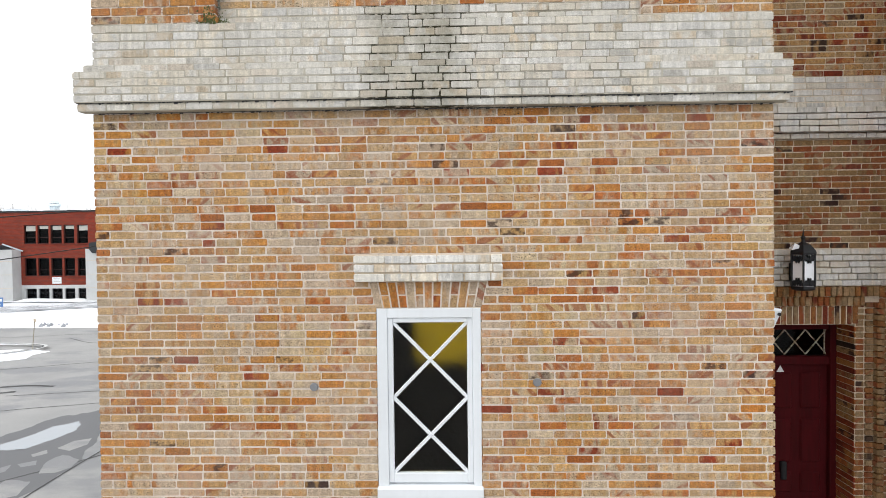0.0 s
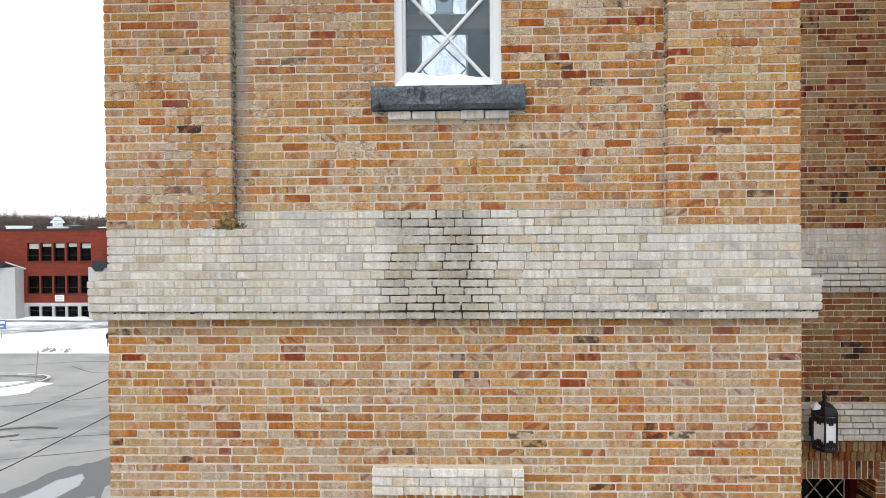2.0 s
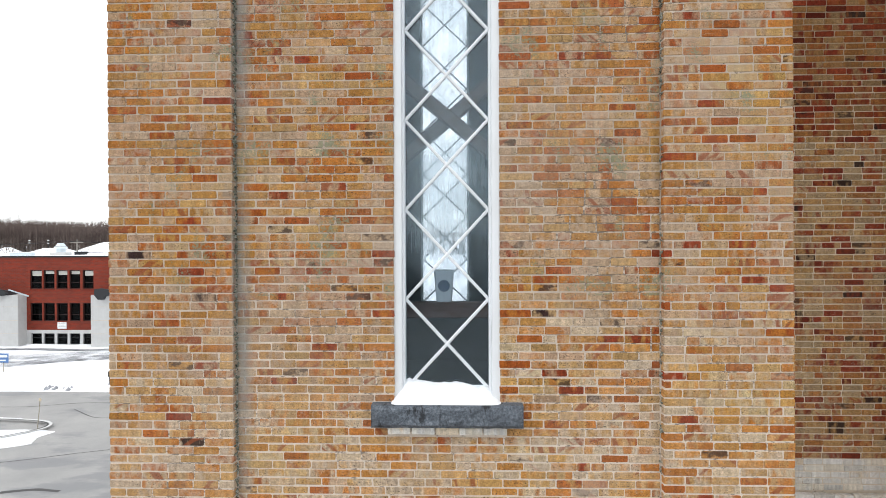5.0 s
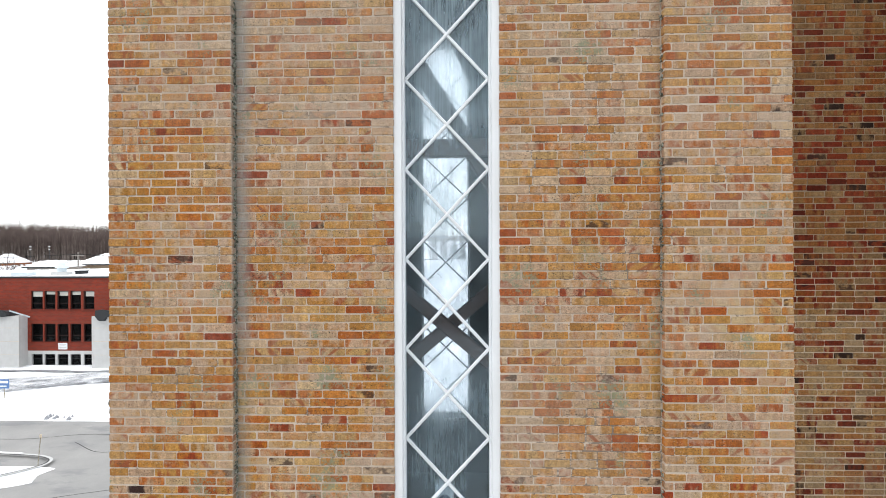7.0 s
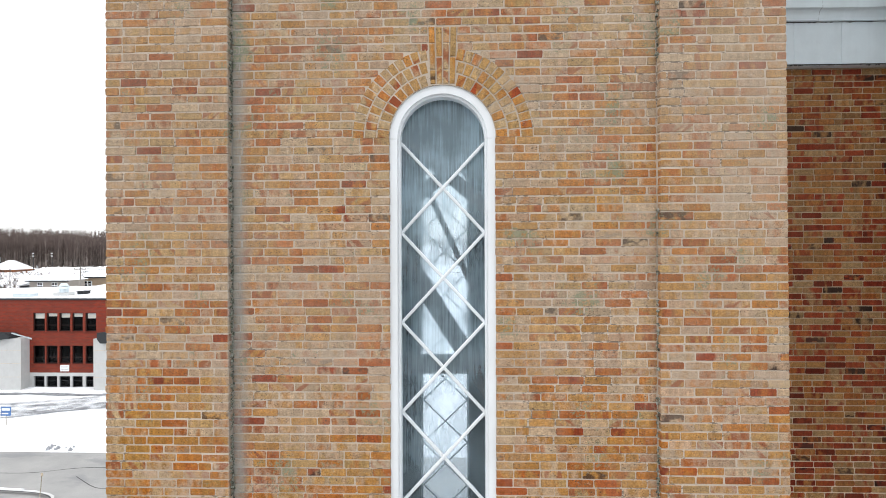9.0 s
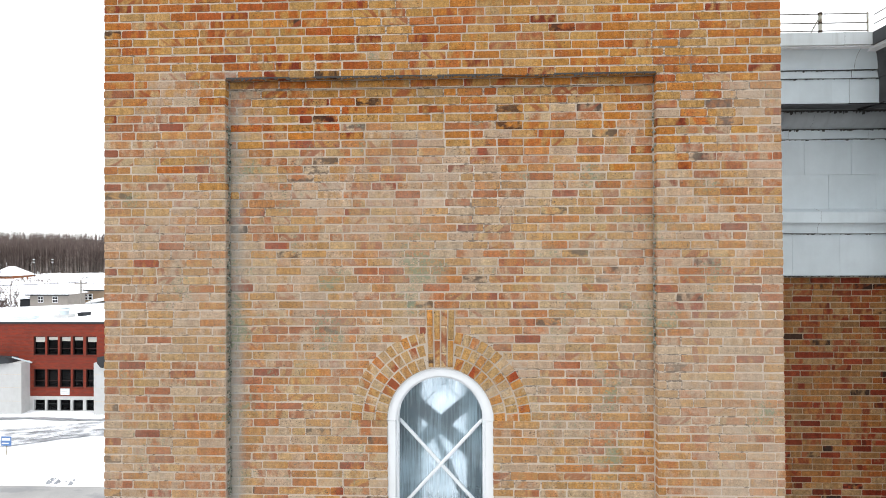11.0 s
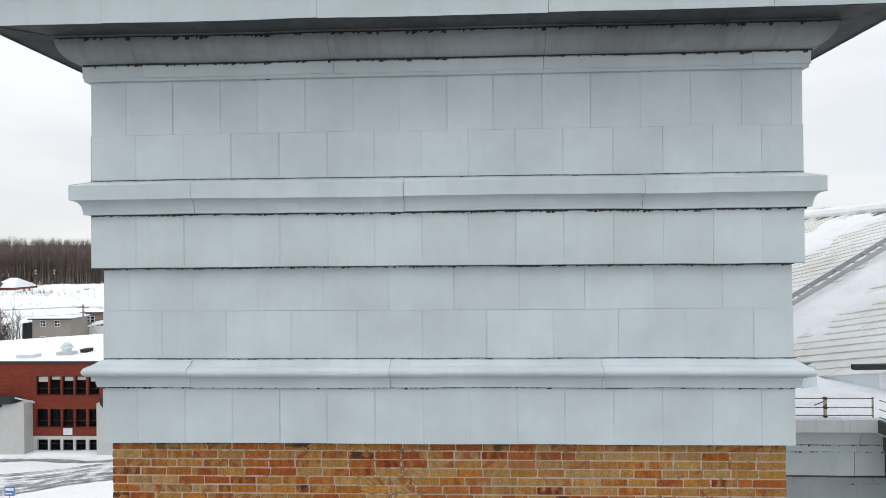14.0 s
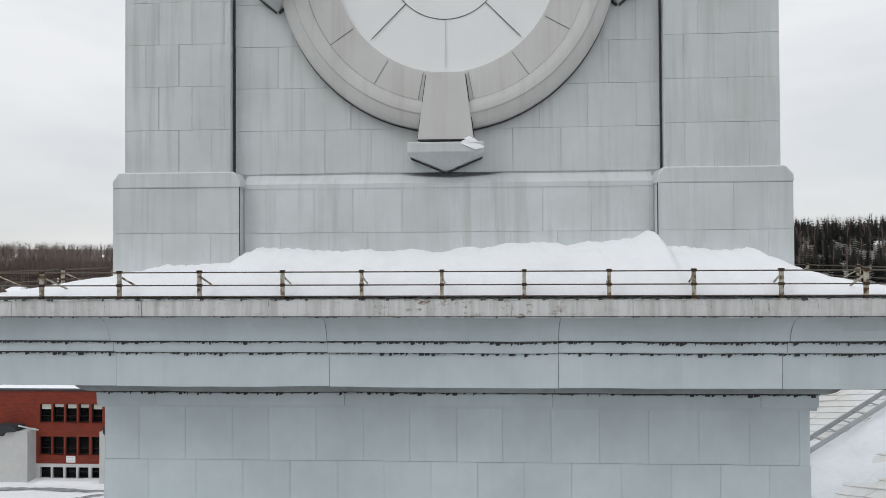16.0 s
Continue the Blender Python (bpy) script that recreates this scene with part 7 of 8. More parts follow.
tagged(part("snow_field", g.mesh("snow_field", M_FIELD, smooth=True), M_FIELD, None, "wide field of white snow with a ragged edge"), category="snow", kind="stuff")

M_SLUSH = paint_material("grey_slush", (0.20, 0.21, 0.225), 0.5, (0.42, 0.44, 0.47), 0.9)


def ribbon(name, pts, width, z, material, label, category, kind="stuff", ragged=0.35):
    """A flat strip along points in x and y, with a ragged rim."""
    g = Geo()
    ps = [Vector((*p, 0)) for p in pts]
    fine = []
    for a, b, c, d in zip([ps[0]] + ps[:-2], ps[:-1], ps[1:], ps[2:] + [ps[-1]]):
        for k in range(24):
            t = k / 24
            fine.append(0.5 * ((2 * b) + (c - a) * t + (2 * a - 5 * b + 4 * c - d) * t * t + (3 * b - a - 3 * c + d) * t ** 3))
    fine.append(ps[-1])
    for k, p in enumerate(fine):
        d = (fine[min(k + 1, len(fine) - 1)] - fine[max(k - 1, 0)]).normalized()
        s = Vector((-d.y, d.x, 0))
        wl, wr = [width * 0.5 * max(0.0, 1 + ragged * noise.noise((p.x * 0.9, p.y * 0.9, q + width))) for q in (1, 9)]
        for q in (p + s * wl, p - s * wr):
            g.v.append((q.x, q.y, land(q.x, q.y) + z))
    for k in range(len(fine) - 1):
        g.f.append((2 * k, 2 * k + 1, 2 * k + 3, 2 * k + 2))
    return tagged(part(name, g, material, None, label), category=category, kind=kind)


for off, w in ((0.0, 0.20), (0.35, 0.10), (0.62, 0.12), (1.0, 0.20), (1.6, 0.10), (1.9, 0.14), (2.3, 0.22), (2.7, 0.10), (3.3, 0.12), (3.9, 0.20), (4.2, 0.10), (4.9, 0.10), (5.3, 0.14)):
    ribbon("tyre_track", [(-52, 37.2 + off), (-44, 38.4 + off), (-38, 40.2 + off * 0.95), (-34.5, 42.2 + off * 0.85), (-30, 43.6 + off * 0.7), (-24, 44.4 + off * 0.6), (-15, 44.2 + off * 0.6)], w, 0.19, M_SLUSH, "slushy tyre track across the snow", "tyre track", ragged=2.2)
ribbon("tyre_track", [(-52, 47.0), (-44, 47.6), (-36, 47.4), (-26, 47.6), (-16, 47.4)], 0.5, 0.19, M_SLUSH, "slushy tyre track across the snow", "tyre track", ragged=1.2)
snow_bed("snow_bank", [(-46, 49.0), (-44.0, 48.9), (-43.5, 50.2), (-36.9, 50.2), (-36.8, 49.1), (-30, 49.0), (-30, 48.3), (-46, 48.2)], 0.32, "snow banked against the school wall", M_SNOW, 0.35)
snow_bed("snow_island", [(-40, 28.4), (-32, 27.9), (-27.4, 27.45), (-25.1, 27.2), (-24.0, 26.9), (-24.1, 26.65), (-25.4, 26.85), (-28, 27.0), (-32, 27.3), (-40, 27.6)], 0.10, "thin strip of snow along the kerb", M_SNOW_D, 0.22)
snow_bed("snow_island", [(-40, 25.8), (-30, 25.5), (-25.6, 25.3), (-23.7, 25.3), (-22.9, 25.2), (-22.1, 25.0), (-22.4, 24.0), (-21.9, 23.0), (-23.5, 22.3), (-27, 20.6), (-34, 18), (-40, 17)], 0.12, "thin melting snow on the traffic island", M_SNOW_D, 0.25)
kerb = ribbon("kerb", [(-40, 27.5), (-32, 27.15), (-27, 26.75), (-24.6, 26.5), (-23.4, 26.1), (-22.95, 25.5), (-23.1, 24.8), (-23.9, 23.8), (-26, 22.0), (-30, 19.6)], 0.16, 0.15, M_CONCRETE, "curved concrete kerb of the traffic island", "kerb", "structure", 0.1)
# dark ribbon draws the shadow line along the inside of the kerb
ribbon("kerb_shadow_joint", [(-40, 27.38), (-32, 27.03), (-27, 26.63), (-24.6, 26.38), (-23.5, 26.0), (-23.07, 25.5), (-23.2, 24.86), (-24.0, 23.9), (-26.1, 22.1), (-30.1, 19.7)], 0.10, 0.152, M_CRACK, "dark strip laid as the shadow line inside the kerb", "gutter joint", "structure", 0.5)
for k in range(16):
    x, y = -29.6 + 2.2 * rnd.random(), 33.2 + 0.7 * rnd.random()
    s = rnd.uniform(0.05, 0.16)
    cl = Geo().solid([(x - s, y - s, 0.05), (x + s, y - s * 0.7, 0.05), (x + s * 0.8, y + s, 0.05), (x - s, y + s, 0.05), (x, y, 0.12 + s * 1.3)], [(0, 1, 4), (1, 2, 4), (2, 3, 4), (3, 0, 4)])
    tagged(part("snow_clod", cl, M_SLUSH, None, "dirty lump of ploughed snow at the road edge"), category="snow clod", group="ploughed clods")
# cracks, patches and puddles on the asphalt
for pts, w in (([(-17.5, 16.4), (-15.2, 16.9), (-13.5, 17.3), (-11, 18.4)], 0.05), ([(-20, 13.0), (-16, 14.6), (-13.4, 15.4), (-10.5, 16.4)], 0.05), ([(-34, 29.8), (-28, 29.4), (-24, 30.4), (-18, 30.0)], 0.07),
               ([(-24, 29.0), (-21.5, 27.4), (-19.5, 27.9), (-15, 29.5)], 0.06), ([(-26, 20.0), (-22, 20.6), (-18.5, 22.0), (-15, 23.4)], 0.06), ([(-19, 17.6), (-17.8, 17.9), (-16.6, 17.8)], 0.22), ([(-18.6, 16.6), (-17.6, 17.0)], 0.25),
               ([(-12, 8.2), (-10.4, 9.9), (-9.2, 11.4), (-7, 13.4)], 0.07), ([(-14, 24.6), (-18, 25.9), (-20, 27.8)], 0.05)):
    ribbon("asphalt_crack", pts, w, 0.006, M_CRACK, "dark filled crack in the asphalt", "crack", ragged=0.8)
M_DAMP = Mat("damp_asphalt", (0.125, 0.127, 0.132), 0.6).m


def pool(name, outline, z, material, label, rag=1.0):
    g = Geo()
    cx, cy = sum(p[0] for p in outline) / len(outline), sum(p[1] for p in outline) / len(outline)
    pts = []
    for (ax, ay), (bx, by) in zip(outline, outline[1:] + outline[:1]):
        for k in range(16):
            t = k / 16
            x, y = ax + (bx - ax) * t, ay + (by - ay) * t
            q = 1 + rag * (0.22 * noise.noise((x * 1.1, y * 1.1, 1)) + 0.16 * noise.noise((x * 3.5, y * 3.5, 2)))
            pts.append((cx + (x - cx) * q, cy + (y - cy) * q, z))
    g.v = pts
    g.f = [tuple(range(len(pts)))]
    me = g.mesh(name, material)
    bm = bmesh.new()
    bm.from_mesh(me)
    bmesh.ops.triangulate(bm, faces=bm.faces)
    bm.to_mesh(me)
    bm.free()
    return tagged(part(name, me, material, None, label), category="puddle", kind="stuff")


pool("damp_patch", [(-15.6, 10.6), (-13.9, 12.0), (-13.8, 12.9), (-13.6, 13.7), (-12.55, 14.7), (-10.6, 15.6), (-9.6, 14.6), (-11.1, 12.55), (-10.5, 11.05), (-10.1, 10.05), (-10.08, 8.7), (-10.2, 7.6), (-12.4, 7.4), (-14.5, 8.8)], 0.004, M_DAMP, "dark damp patch on the asphalt", 0.35)
pool("puddle", [(-13.6, 10.9), (-13.07, 12.25), (-13.0, 12.9), (-12.5, 13.4), (-12.0, 12.6), (-12.1, 11.8), (-12.4, 11.0)], 0.008, M_WATER, "shallow puddle of meltwater on the asphalt", 0.5)
for pts in ([(-11.1, 10.15), (-11.0, 10.65), (-10.3, 10.3), (-10.15, 9.75), (-10.3, 9.4), (-10.7, 9.38)], [(-11.5, 11.1), (-11.37, 11.65), (-11.0, 11.85), (-10.8, 11.35), (-11.0, 10.9)],
            [(-11.3, 9.0), (-10.56, 8.9), (-10.3, 8.15), (-10.5, 8.0), (-11.2, 8.3)], [(-11.75, 9.95), (-11.4, 10.2), (-11.2, 9.9), (-11.5, 9.75)], [(-12.3, 9.4), (-11.9, 9.9), (-11.7, 9.5), (-12.0, 9.0)],
            [(-12.0, 8.4), (-11.6, 8.7), (-11.4, 8.2), (-11.8, 7.9)], [(-11.9, 10.6), (-11.7, 10.95), (-11.5, 10.7), (-11.7, 10.45)]):
    pool("dry_patch", pts, 0.007, M_ASPHALT, "dry pale patch of asphalt", 0.7)
ribbon("asphalt_crack", [(-10.02, 6.0), (-10.0, 7.6), (-10.05, 8.6), (-10.05, 10.9), (-9.9, 12.4)], 0.05, 0.010, M_CRACK, "dark filled crack in the asphalt", "crack", ragged=0.5)

# street furniture
pole = thing("marker_pole", (-23.44, 25.27, 0), "thin leaning grey snow marker pole on the traffic island", "marker pole")
part("rod", Geo().tube((-23.44, 25.27, 0), (-23.27, 25.27, 1.62), 0.022, 6), M_RUST, pole)
part("flag", Geo().box(-23.33, -23.20, 25.26, 25.28, 1.58, 1.76), M_MORTAR_N, pole, "faded marker tip")
M_BLUE = Mat("blue_sign_face", (0.10, 0.20, 0.42), 0.4).m
for x, y, w in ((-36.5, 38.3, 0.42), (-37.2, 37.3, 0.36)):
    sg = thing("road_sign", (x, y, 0), "small blue and white sign on a thin steel post", "road sign")
    part("post", Geo().tube((x, y, 0), (x, y, 1.1), 0.03, 8), M_RUST, sg)
    part("plate", Geo().box(x - w, x + w, y - 0.03, y - 0.01, 0.88, 1.62), M_BLUE, sg, "blue plate", 0.004)
    part("bar", Geo().box(x - w * 0.8, x + w * 0.8, y - 0.036, y - 0.03, 1.30, 1.50), M_FRAME, sg, "white bar")
    part("bar", Geo().box(x - w * 0.8, x + w * 0.5, y - 0.036, y - 0.03, 1.02, 1.12), M_FRAME, sg, "white bar")
ut = thing("utility_box", (-24.7, 34.0, 0), "grey utility post with a black round fitting in the snow", "utility post")
part("post", Geo().box(-24.86, -24.5, 33.9, 34.2, 0, 1.75), M_CONCRETE, ut, "", 0.03)
part("drum", Geo().tube((-25.0, 34.0, 1.05), (-24.75, 34.0, 1.05), 0.26, 12), M_IRON, ut, "black round fitting")
part("handle", Geo().tube((-25.08, 34.0, 0.25), (-24.95, 34.0, 1.4), 0.03, 6), M_IRON, ut)

# service wires to the tower's side
for nm, pts in (("wire", [(-4.9, -6.0, 5.9), (-3.587, 0.0, 6.233), (-3.407, 0.95, 6.34), (-2.76, 3.6, 6.75)]), ("wire", [(-4.9, -6.0, 5.5), (-3.597, 0.0, 5.879), (-3.416, 0.95, 5.976), (-2.76, 3.6, 6.35)])):
    g = Geo()
    for a, b in zip(pts, pts[1:]):
        g.tube(a, b, 0.0042, 6)
    tagged(part("service_wire", g, M_IRON, None, "thin black service wire slung to the tower wall"), category="wire", group="service wires")


# utility pole and its lines behind the school
up_ = thing("utility_pole", (-67.3, 90, land(-67.3, 90)), "grey wooden utility pole with a crossarm behind the school", "utility pole")
M_POLE = wood_material("weathered_pole_wood", (0.30, 0.28, 0.25), (0.20, 0.18, 0.16))
part("shaft", Geo().tube((-67.3, 90, land(-67.3, 90) - 0.3), (-67.3, 90, 11.4), 0.16, 8, 0.11), M_POLE, up_)
part("crossarm", Geo().box(-68.4, -66.2, 89.85, 90.0, 10.75, 10.90), M_POLE, up_)
part("stay", Geo().tube((-67.3, 90, 10.6), (-64.4, 90, 5.5), 0.03, 5), M_POLE, up_)
for k in (-1.0, 0.0, 1.0):
    part("insulator", Geo().tube((-67.3 + k, 89.92, 10.90), (-67.3 + k, 89.92, 11.08), 0.05, 8, 0.03), M_IRON, up_)
for k, z in ((-1.0, 11.05), (0.0, 11.05), (1.0, 11.05), (0.3, 9.7)):
    g = Geo()
    for a, b in (((-150.0, 90 + k, z + 0.9), (-67.3, 90 + k, z)), ((-67.3, 90 + k, z), (10.0, 90 + k, z - 0.4))):
        pts = [Vector(a).lerp(Vector(b), t / 12) - Vector((0, 0, 1.3 * 4 * (t / 12) * (1 - t / 12))) for t in range(13)]
        for p, q in zip(pts, pts[1:]):
            g.tube(p, q, 0.022, 4)
    tagged(part("power_line", g, M_IRON, None, "thin black power line strung on the utility pole"), category="wire", group="power lines")


# ---------------------------------------------------------------- houses behind the school
M_SIDING = paint_material("grey_beige_siding", (0.30, 0.27, 0.24), 0.8, (0.22, 0.2, 0.18), 0.4)
M_TAN = paint_material("tan_siding", (0.33, 0.25, 0.17), 0.8, (0.24, 0.18, 0.13), 0.4)
M_RUSSET = paint_material("russet_timber_cladding", (0.26, 0.10, 0.045), 0.8, (0.16, 0.07, 0.035), 0.4)


def house(x0, x1, y0, y1, eave, ridge, wall_m, label, wins, hip=1.6):
    z0 = land((x0 + x1) / 2, y0) - 0.3
    h = thing("house", ((x0 + x1) / 2, y0, z0), label, "house")
    part("wall", Geo().box(x0, x1, y0, y1, z0, eave), wall_m, h)
    ym, o = (y0 + y1) / 2, 0.5
    part("roof", Geo().solid([(x0 - o, y0 - o, eave), (x1 + o, y0 - o, eave), (x1 + o, y1 + o, eave), (x0 - o, y1 + o, eave), (x0 + hip, ym, ridge), (x1 - hip, ym, ridge)], [(0, 1, 5, 4), (1, 2, 5), (2, 3, 4, 5), (3, 0, 4), (3, 2, 1, 0)]), M_SNOW, h, "roof under snow")
    part("eave_board", Geo().box(x0 - o, x1 + o, y0 - o, y0 - o + 0.1, eave - 0.22, eave), M_BLACKROOF, h, "dark eaves board")
    for wx, wz, ww, wh in wins:
        w = part("window", Geo().box(wx - ww, wx + ww, y0 - 0.06, y0, wz - wh, wz + wh), M_FRAME, h, "white framed window")
        for i in (-1, 1):
            for j in (-1, 1):
                part("pane", Geo().box(wx + i * ww * 0.48 - ww * 0.36, wx + i * ww * 0.48 + ww * 0.36, y0 - 0.075, y0 - 0.062, wz + j * wh * 0.48 - wh * 0.36, wz + j * wh * 0.48 + wh * 0.36), M_GLASS_FAR, w)
    return h


house(-78.2, -71.1, 92, 96.5, 8.75, 9.85, M_SIDING, "two-storey grey-beige house with white windows and snowy roof", [(-76.2, 7.8, 0.5, 0.55), (-73.5, 7.8, 0.5, 0.55), (-76.2, 5.0, 0.5, 0.5), (-73.5, 5.0, 0.5, 0.5)])
house(-74.8, -62, 100, 112, 9.0, 11.0, M_TAN, "tan house with white windows and snowy roof", [(-73.0, 7.6, 0.9, 0.6), (-66.5, 7.6, 0.7, 0.6)])
shed = thing("garden_shed", (-71.5, 96, 0.5), "small pale shed with a snowy lean-to roof", "shed")
part("wall", Geo().box(-71.6, -68.2, 97.5, 99.5, 0.3, 6.6), M_FRAME, shed)
part("roof", Geo().solid([(-72.0, 97.0, 6.5), (-68.0, 97.0, 7.3), (-67.6, 99.8, 7.9), (-71.6, 99.8, 7.2), (-72.0, 97.0, 6.3), (-68.0, 97.0, 7.1), (-67.6, 99.8, 7.6), (-71.6, 99.8, 6.9)], [(0, 1, 2, 3), (0, 4, 5, 1), (1, 5, 6, 2), (3, 2, 6, 7), (0, 3, 7, 4), (7, 6, 5, 4)]), M_SNOW, shed, "snowy roof")
M_BAREROOF = paint_material("bare_brown_shingles", (0.10, 0.065, 0.05), 0.9, (0.06, 0.045, 0.04), 0.6)
barn = house(-232, -211.5, 231, 245, 4.4, 9.0, M_RUSSET, "brown timber house with a bare brown roof", [(-219, 3.2, 0.7, 0.7)], 2.5)
for c in barn.children:
    if c.name.startswith("roof"):
        c.data.materials[0] = M_BAREROOF
house(-217, -205.5, 238, 252, 5.4, 9.6, M_RUSSET, "russet timber house with a snowy gable roof", [(-209, 3.5, 0.8, 0.8), (-204, 3.5, 0.6, 0.7)], 4.0)
snow_bed("snow_pile", [(-200, 243), (-185, 240), (-168, 241), (-150, 243), (-150, 250), (-170, 251), (-186, 249), (-200, 250)], 2.0, "lumpy ploughed snow pile before the wood", M_SNOW, 1.3)
for x in (-206.5, -203.0, -199.0, -196.5):
    p = thing("porch_post", (x, 236, land(x, 236)), "russet timber porch post", "post", "porch posts")
    part("shaft", Geo().box(x - 0.2, x + 0.2, 235.8, 236.2, land(x, 236), 5.2), M_RUSSET, p)
flat = thing("low_building", (-121, 205, 2), "low dark flat-roofed building under snow", "building")
part("wall", Geo().box(-131, -112, 205, 215, 2, 8.2), M_BLACKROOF, flat)
part("roof", Geo().box(-131.5, -111.5, 204.5, 215.5, 8.2, 8.9), M_SNOW, flat, "snowy roof")
for x in (-200.6, -191.6):
    lp = thing("flood_light_mast", (x, 245, land(x, 245)), "tall thin mast with two white flood lights", "lamp post", "flood light masts")
    part("mast", Geo().tube((x, 245, land(x, 245) - 0.2), (x, 245, 12.9), 0.16, 6, 0.10), M_BLACKROOF, lp)
    for s in (-1, 1):
        part("lamp_head", Geo().box(x - 0.40, x + 0.40, 244.6, 244.9, 11.95 + s * 0.6, 12.45 + s * 0.6), M_CONCRETE, lp, "white flood light")


# ---------------------------------------------------------------- woods
def bark_material(name, a, b):
    m = Mat(name, a, 0.9)
    tone = m.ramp(m.each(), [(0.0, 0.6), (1.0, 1.35)])
    c = m.mix(m.ramp(m.noise(0.35, 4), [(0.35, 0.0), (0.65, 1.0)]), a, b)
    m.color(m.mix(1.0, c, tone, "MULTIPLY"))
    return m.m


M_TWIG = bark_material("bare_winter_twigs", (0.095, 0.066, 0.057), (0.170, 0.128, 0.114))
M_STEM = bark_material("pale_aspen_bark", (0.135, 0.108, 0.096), (0.265, 0.225, 0.20))
M_SPRUCE = bark_material("dark_spruce", (0.006, 0.008, 0.006), (0.016, 0.017, 0.012))


def sliver(g, a, b, w):
    """A thin three-sided twig."""
    d = Vector(b) - Vector(a)
    s = d.orthogonal().normalized() * w
    u = d.normalized().cross(s)
    g.solid([Vector(a) + s, Vector(a) - s * 0.5 + u * 0.87, Vector(a) - s * 0.5 - u * 0.87, b], [(0, 1, 3), (1, 2, 3), (2, 0, 3)])


def bare_tree(gs, gt, x, y, h, r):
    z = land(x, y) - 0.2
    lean = Vector((r.uniform(-0.4, 0.4), r.uniform(-0.4, 0.4), h))
    base = Vector((x, y, z))
    sliver(gs, base, base + lean, 0.13 + 0.006 * h)
    for k in range(11):
        t = r.uniform(0.25, 0.97)
        p = base + lean * t
        a = r.uniform(0, 6.28)
        ln = (1.05 - t) * h * 0.28 + 0.7
        q = p + Vector((math.cos(a) * ln * 0.55, math.sin(a) * ln * 0.55, ln))
        sliver(gt, p, q, 0.055)
        for m in range(3):
            s = p.lerp(q, r.uniform(0.2, 0.8))
            sliver(gt, s, s + Vector((r.uniform(-0.9, 0.9), r.uniform(-0.9, 0.9), r.uniform(0.6, 1.8))), 0.04)


def spruce(g, x, y, h, r):
    z = land(x, y) - 0.2
    g.tube((x, y, z), (x, y, z + h), 0.16, 5, 0.02)
    n = max(7, int(h * 1.1))
    for k in range(n):
        t = k / n
        zz, rad = z + h * (0.06 + 0.92 * t), (0.20 * h + 0.3) * (1 - t) ** 0.9 * r.uniform(0.8, 1.15) + 0.12
        a0 = r.uniform(0, 6.28)
        for m in range(7):
            a = a0 + m * 0.898 + r.uniform(-0.2, 0.2)
            w = rad * 0.38
            tip = (x + math.cos(a) * rad * r.uniform(0.75, 1.1), y + math.sin(a) * rad, zz - 0.30 * rad)
            s = Vector((-math.sin(a), math.cos(a), 0)) * w
            c = Vector((x, y, zz + 0.22 * rad))
            mid = Vector((x + math.cos(a) * rad * 0.55, y + math.sin(a) * rad * 0.55, zz - 0.08 * rad))
            g.solid([c, mid + s, tip, mid - s], [(0, 1, 2), (0, 2, 3)])


def woods(name, label, xr, yr, n_bare, n_dark, hb, hd, seed):
    r = random.Random(seed)
    gs, gt, gd = Geo(), Geo(), Geo()
    for _ in range(n_bare):
        x, y = r.uniform(*xr), yr[0] + (yr[1] - yr[0]) * r.random() ** 1.4
        bare_tree(gs, gt, x, y, r.uniform(*hb) * (1 + 0.12 * noise.noise((x * 0.05, 0, 0))), r)
    for _ in range(n_dark):
        x, y = r.uniform(*xr), r.uniform(yr[0] - 4, yr[1])
        if n_dark < 50:
            y = yr[0] + r.uniform(-9, 2)
        elif name == "hill_woods" and noise.noise((x * 0.035, y * 0.02, 1)) > 0.24:
            continue
        spruce(gd, x, y, r.uniform(*hd), r)
    w = thing(name, ((xr[0] + xr[1]) / 2, yr[0], land(sum(xr) / 2, yr[0])), label, "woods", kind="stuff")
    for nm, g, m in (("stems", gs, M_STEM), ("twigs", gt, M_TWIG), ("spruces", gd, M_SPRUCE)):
        if g.v:
            part(nm, g, m, w)


woods("far_woods", "dense leafless aspen wood with dark spruces at its foot", (-262, -138), (262, 320), 2300, 70, (11.5, 16.5), (5, 10.5), 3)
woods("far_woods", "scattered taller leafless trees above the wood", (-262, -150), (262, 300), 75, 0, (16.5, 20.5), (7, 9), 21)
woods("far_woods", "leafless wood climbing the far hillside with scattered spruces", (-620, -250), (360, 640), 3000, 330, (12, 16), (10, 15), 12)
woods("far_woods", "leafless wood along the horizon with a few spruces", (-420, -250), (250, 330), 260, 30, (15, 21), (8, 15), 4)
woods("far_woods", "leafless wood along the horizon with a few spruces", (-140, 140), (300, 360), 300, 60, (15, 21), (8, 16), 5)
woods("hill_woods", "dark spruce wood on a snowy hillside", (120, 300), (200, 400), 420, 1500, (7, 12), (5, 13), 6)
woods("street_woods", "dark spruces and leafless trees across the street before the church", (-110, 110), (-95, -72), 260, 420, (9, 13), (6, 12), 33)
scrub = thing("scrub", (-193, 225, 3), "low leafless scrub sticking out of the snow", "scrub", kind="stuff")
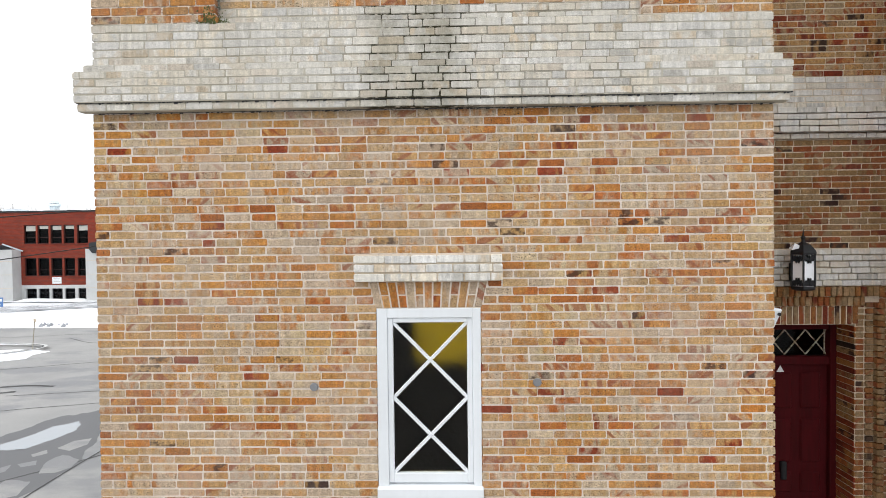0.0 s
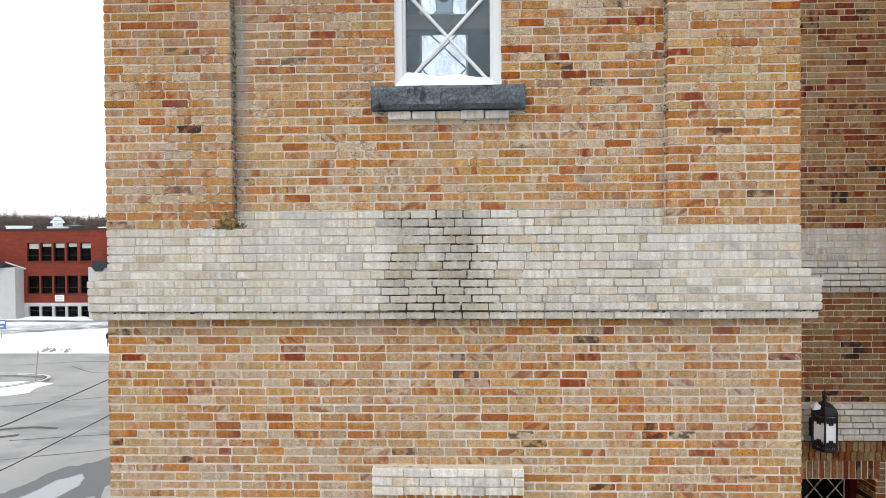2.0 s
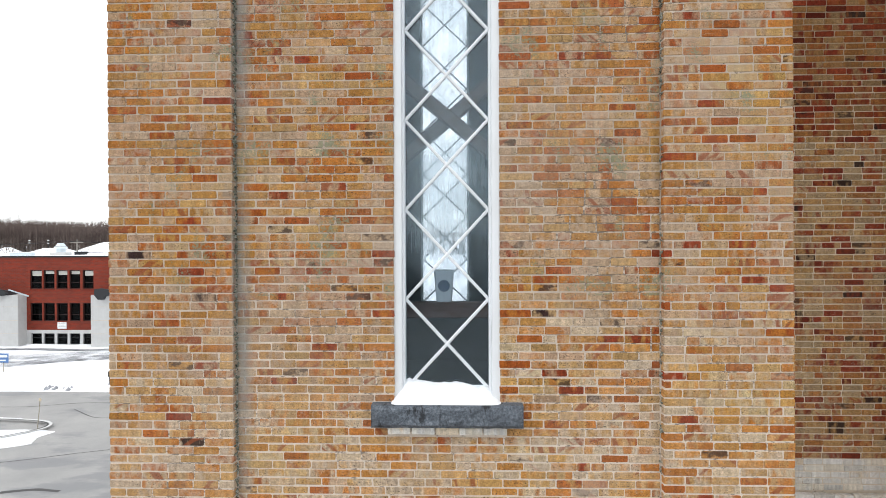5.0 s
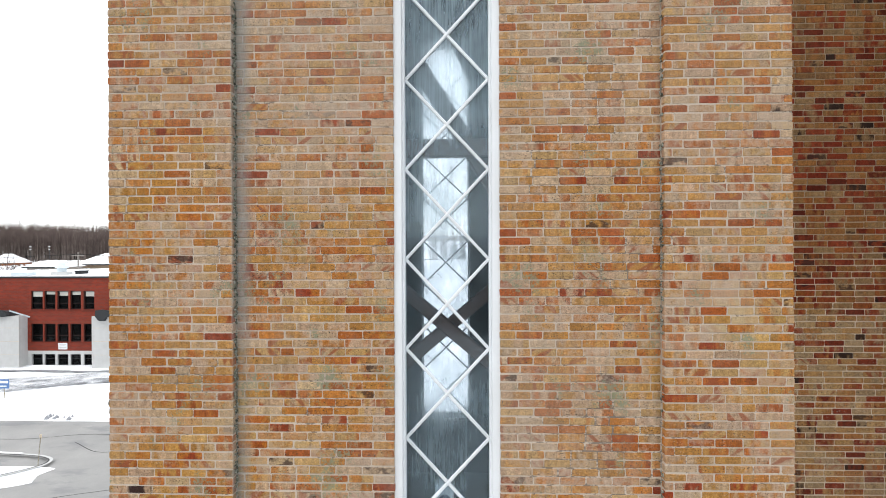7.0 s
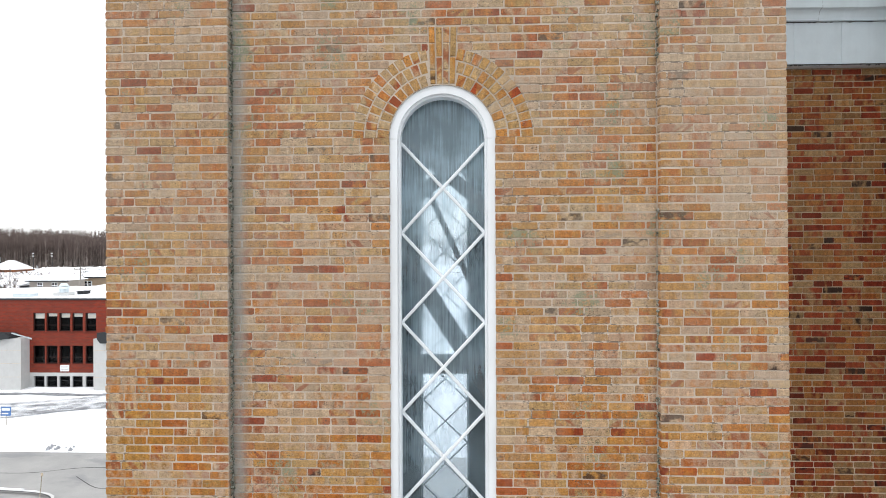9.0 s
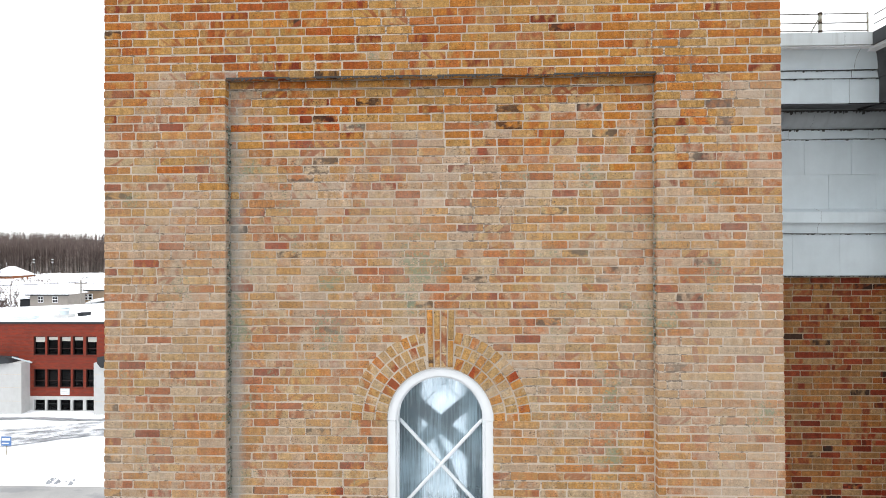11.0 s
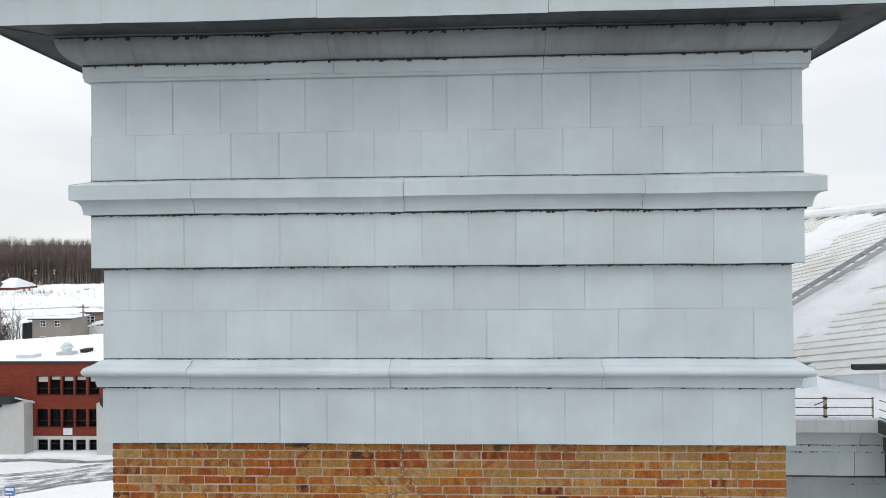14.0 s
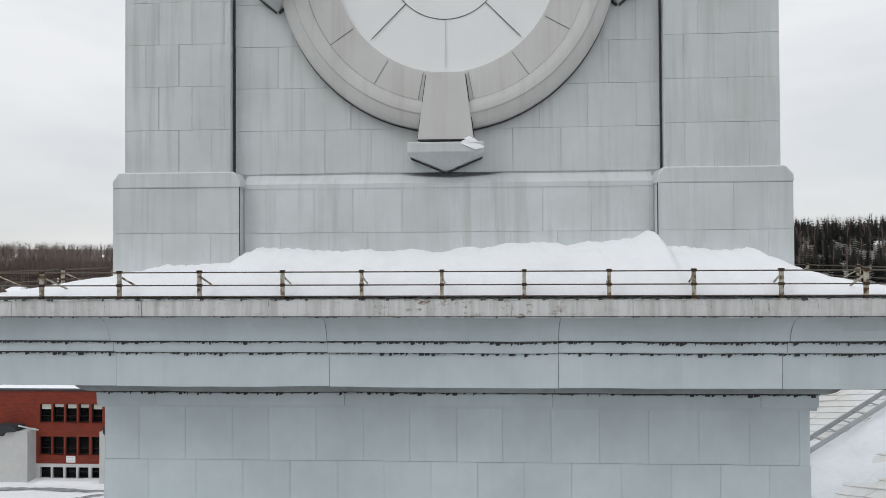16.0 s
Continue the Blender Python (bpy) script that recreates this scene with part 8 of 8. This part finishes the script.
gt, gs, r = Geo(), Geo(), random.Random(9)
for _ in range(260):
    x, y = r.uniform(-215, -165), 226 + r.uniform(-16, 10)
    if noise.noise((x * 0.09, y * 0.12, 7)) < -0.05:
        continue
    for k in range(3):
        sliver(gt, (x, y, land(x, y)), (x + r.uniform(-0.8, 0.8), y, land(x, y) + r.uniform(0.8, 2.0)), 0.06)
for _ in range(520):
    x, y = r.uniform(-190, -70), r.uniform(112, 235)
    if noise.noise((x * 0.05, y * 0.09, 0)) < 0.05:
        continue
    for k in range(4):
        sliver(gt, (x, y, land(x, y)), (x + r.uniform(-0.7, 0.7), y + r.uniform(-0.5, 0.5), land(x, y) + r.uniform(0.5, 1.5)), 0.03)
part("twigs", gt, M_TWIG, scrub)
bush = thing("bare_tree", (-82, 93, 0.4), "leafless garden tree beside the grey-beige house", "tree")
gt, gs = Geo(), Geo()
for _ in range(15):
    bare_tree(gs, gt, -81.6 + r.uniform(-2.6, 2.2), 90 + r.uniform(-1, 1), r.uniform(6.5, 10.5), r)
part("trunk", gs, M_STEM, bush)
part("crown", gt, M_TWIG, bush)
house(196, 207, 265, 275, land(200, 265) + 3.2, land(200, 265) + 5.2, M_FRAME, "white cottage with snowy roof on the wooded hill", [(199, land(200, 265) + 1.8, 0.7, 0.6), (203.5, land(200, 265) + 1.8, 0.7, 0.6)])

lean = thing("lean_to", (-79.2, 94, 0.4), "dark timber lean-to with a snowy roof beside the house", "shed")
part("wall", Geo().box(-80.4, -78.25, 92.4, 97, 0.3, 7.75), M_BLACKROOF, lean)
part("roof", Geo().solid([(-80.9, 91.9, 7.75), (-78.25, 91.9, 8.35), (-78.25, 97.4, 8.75), (-80.9, 97.4, 8.1), (-80.9, 91.9, 7.6), (-78.25, 91.9, 8.2), (-78.25, 97.4, 8.6), (-80.9, 97.4, 7.95)], [(0, 1, 2, 3), (7, 6, 5, 4), (0, 4, 5, 1), (1, 5, 6, 2), (2, 6, 7, 3), (3, 7, 4, 0)]), M_SNOW, lean, "snowy roof")
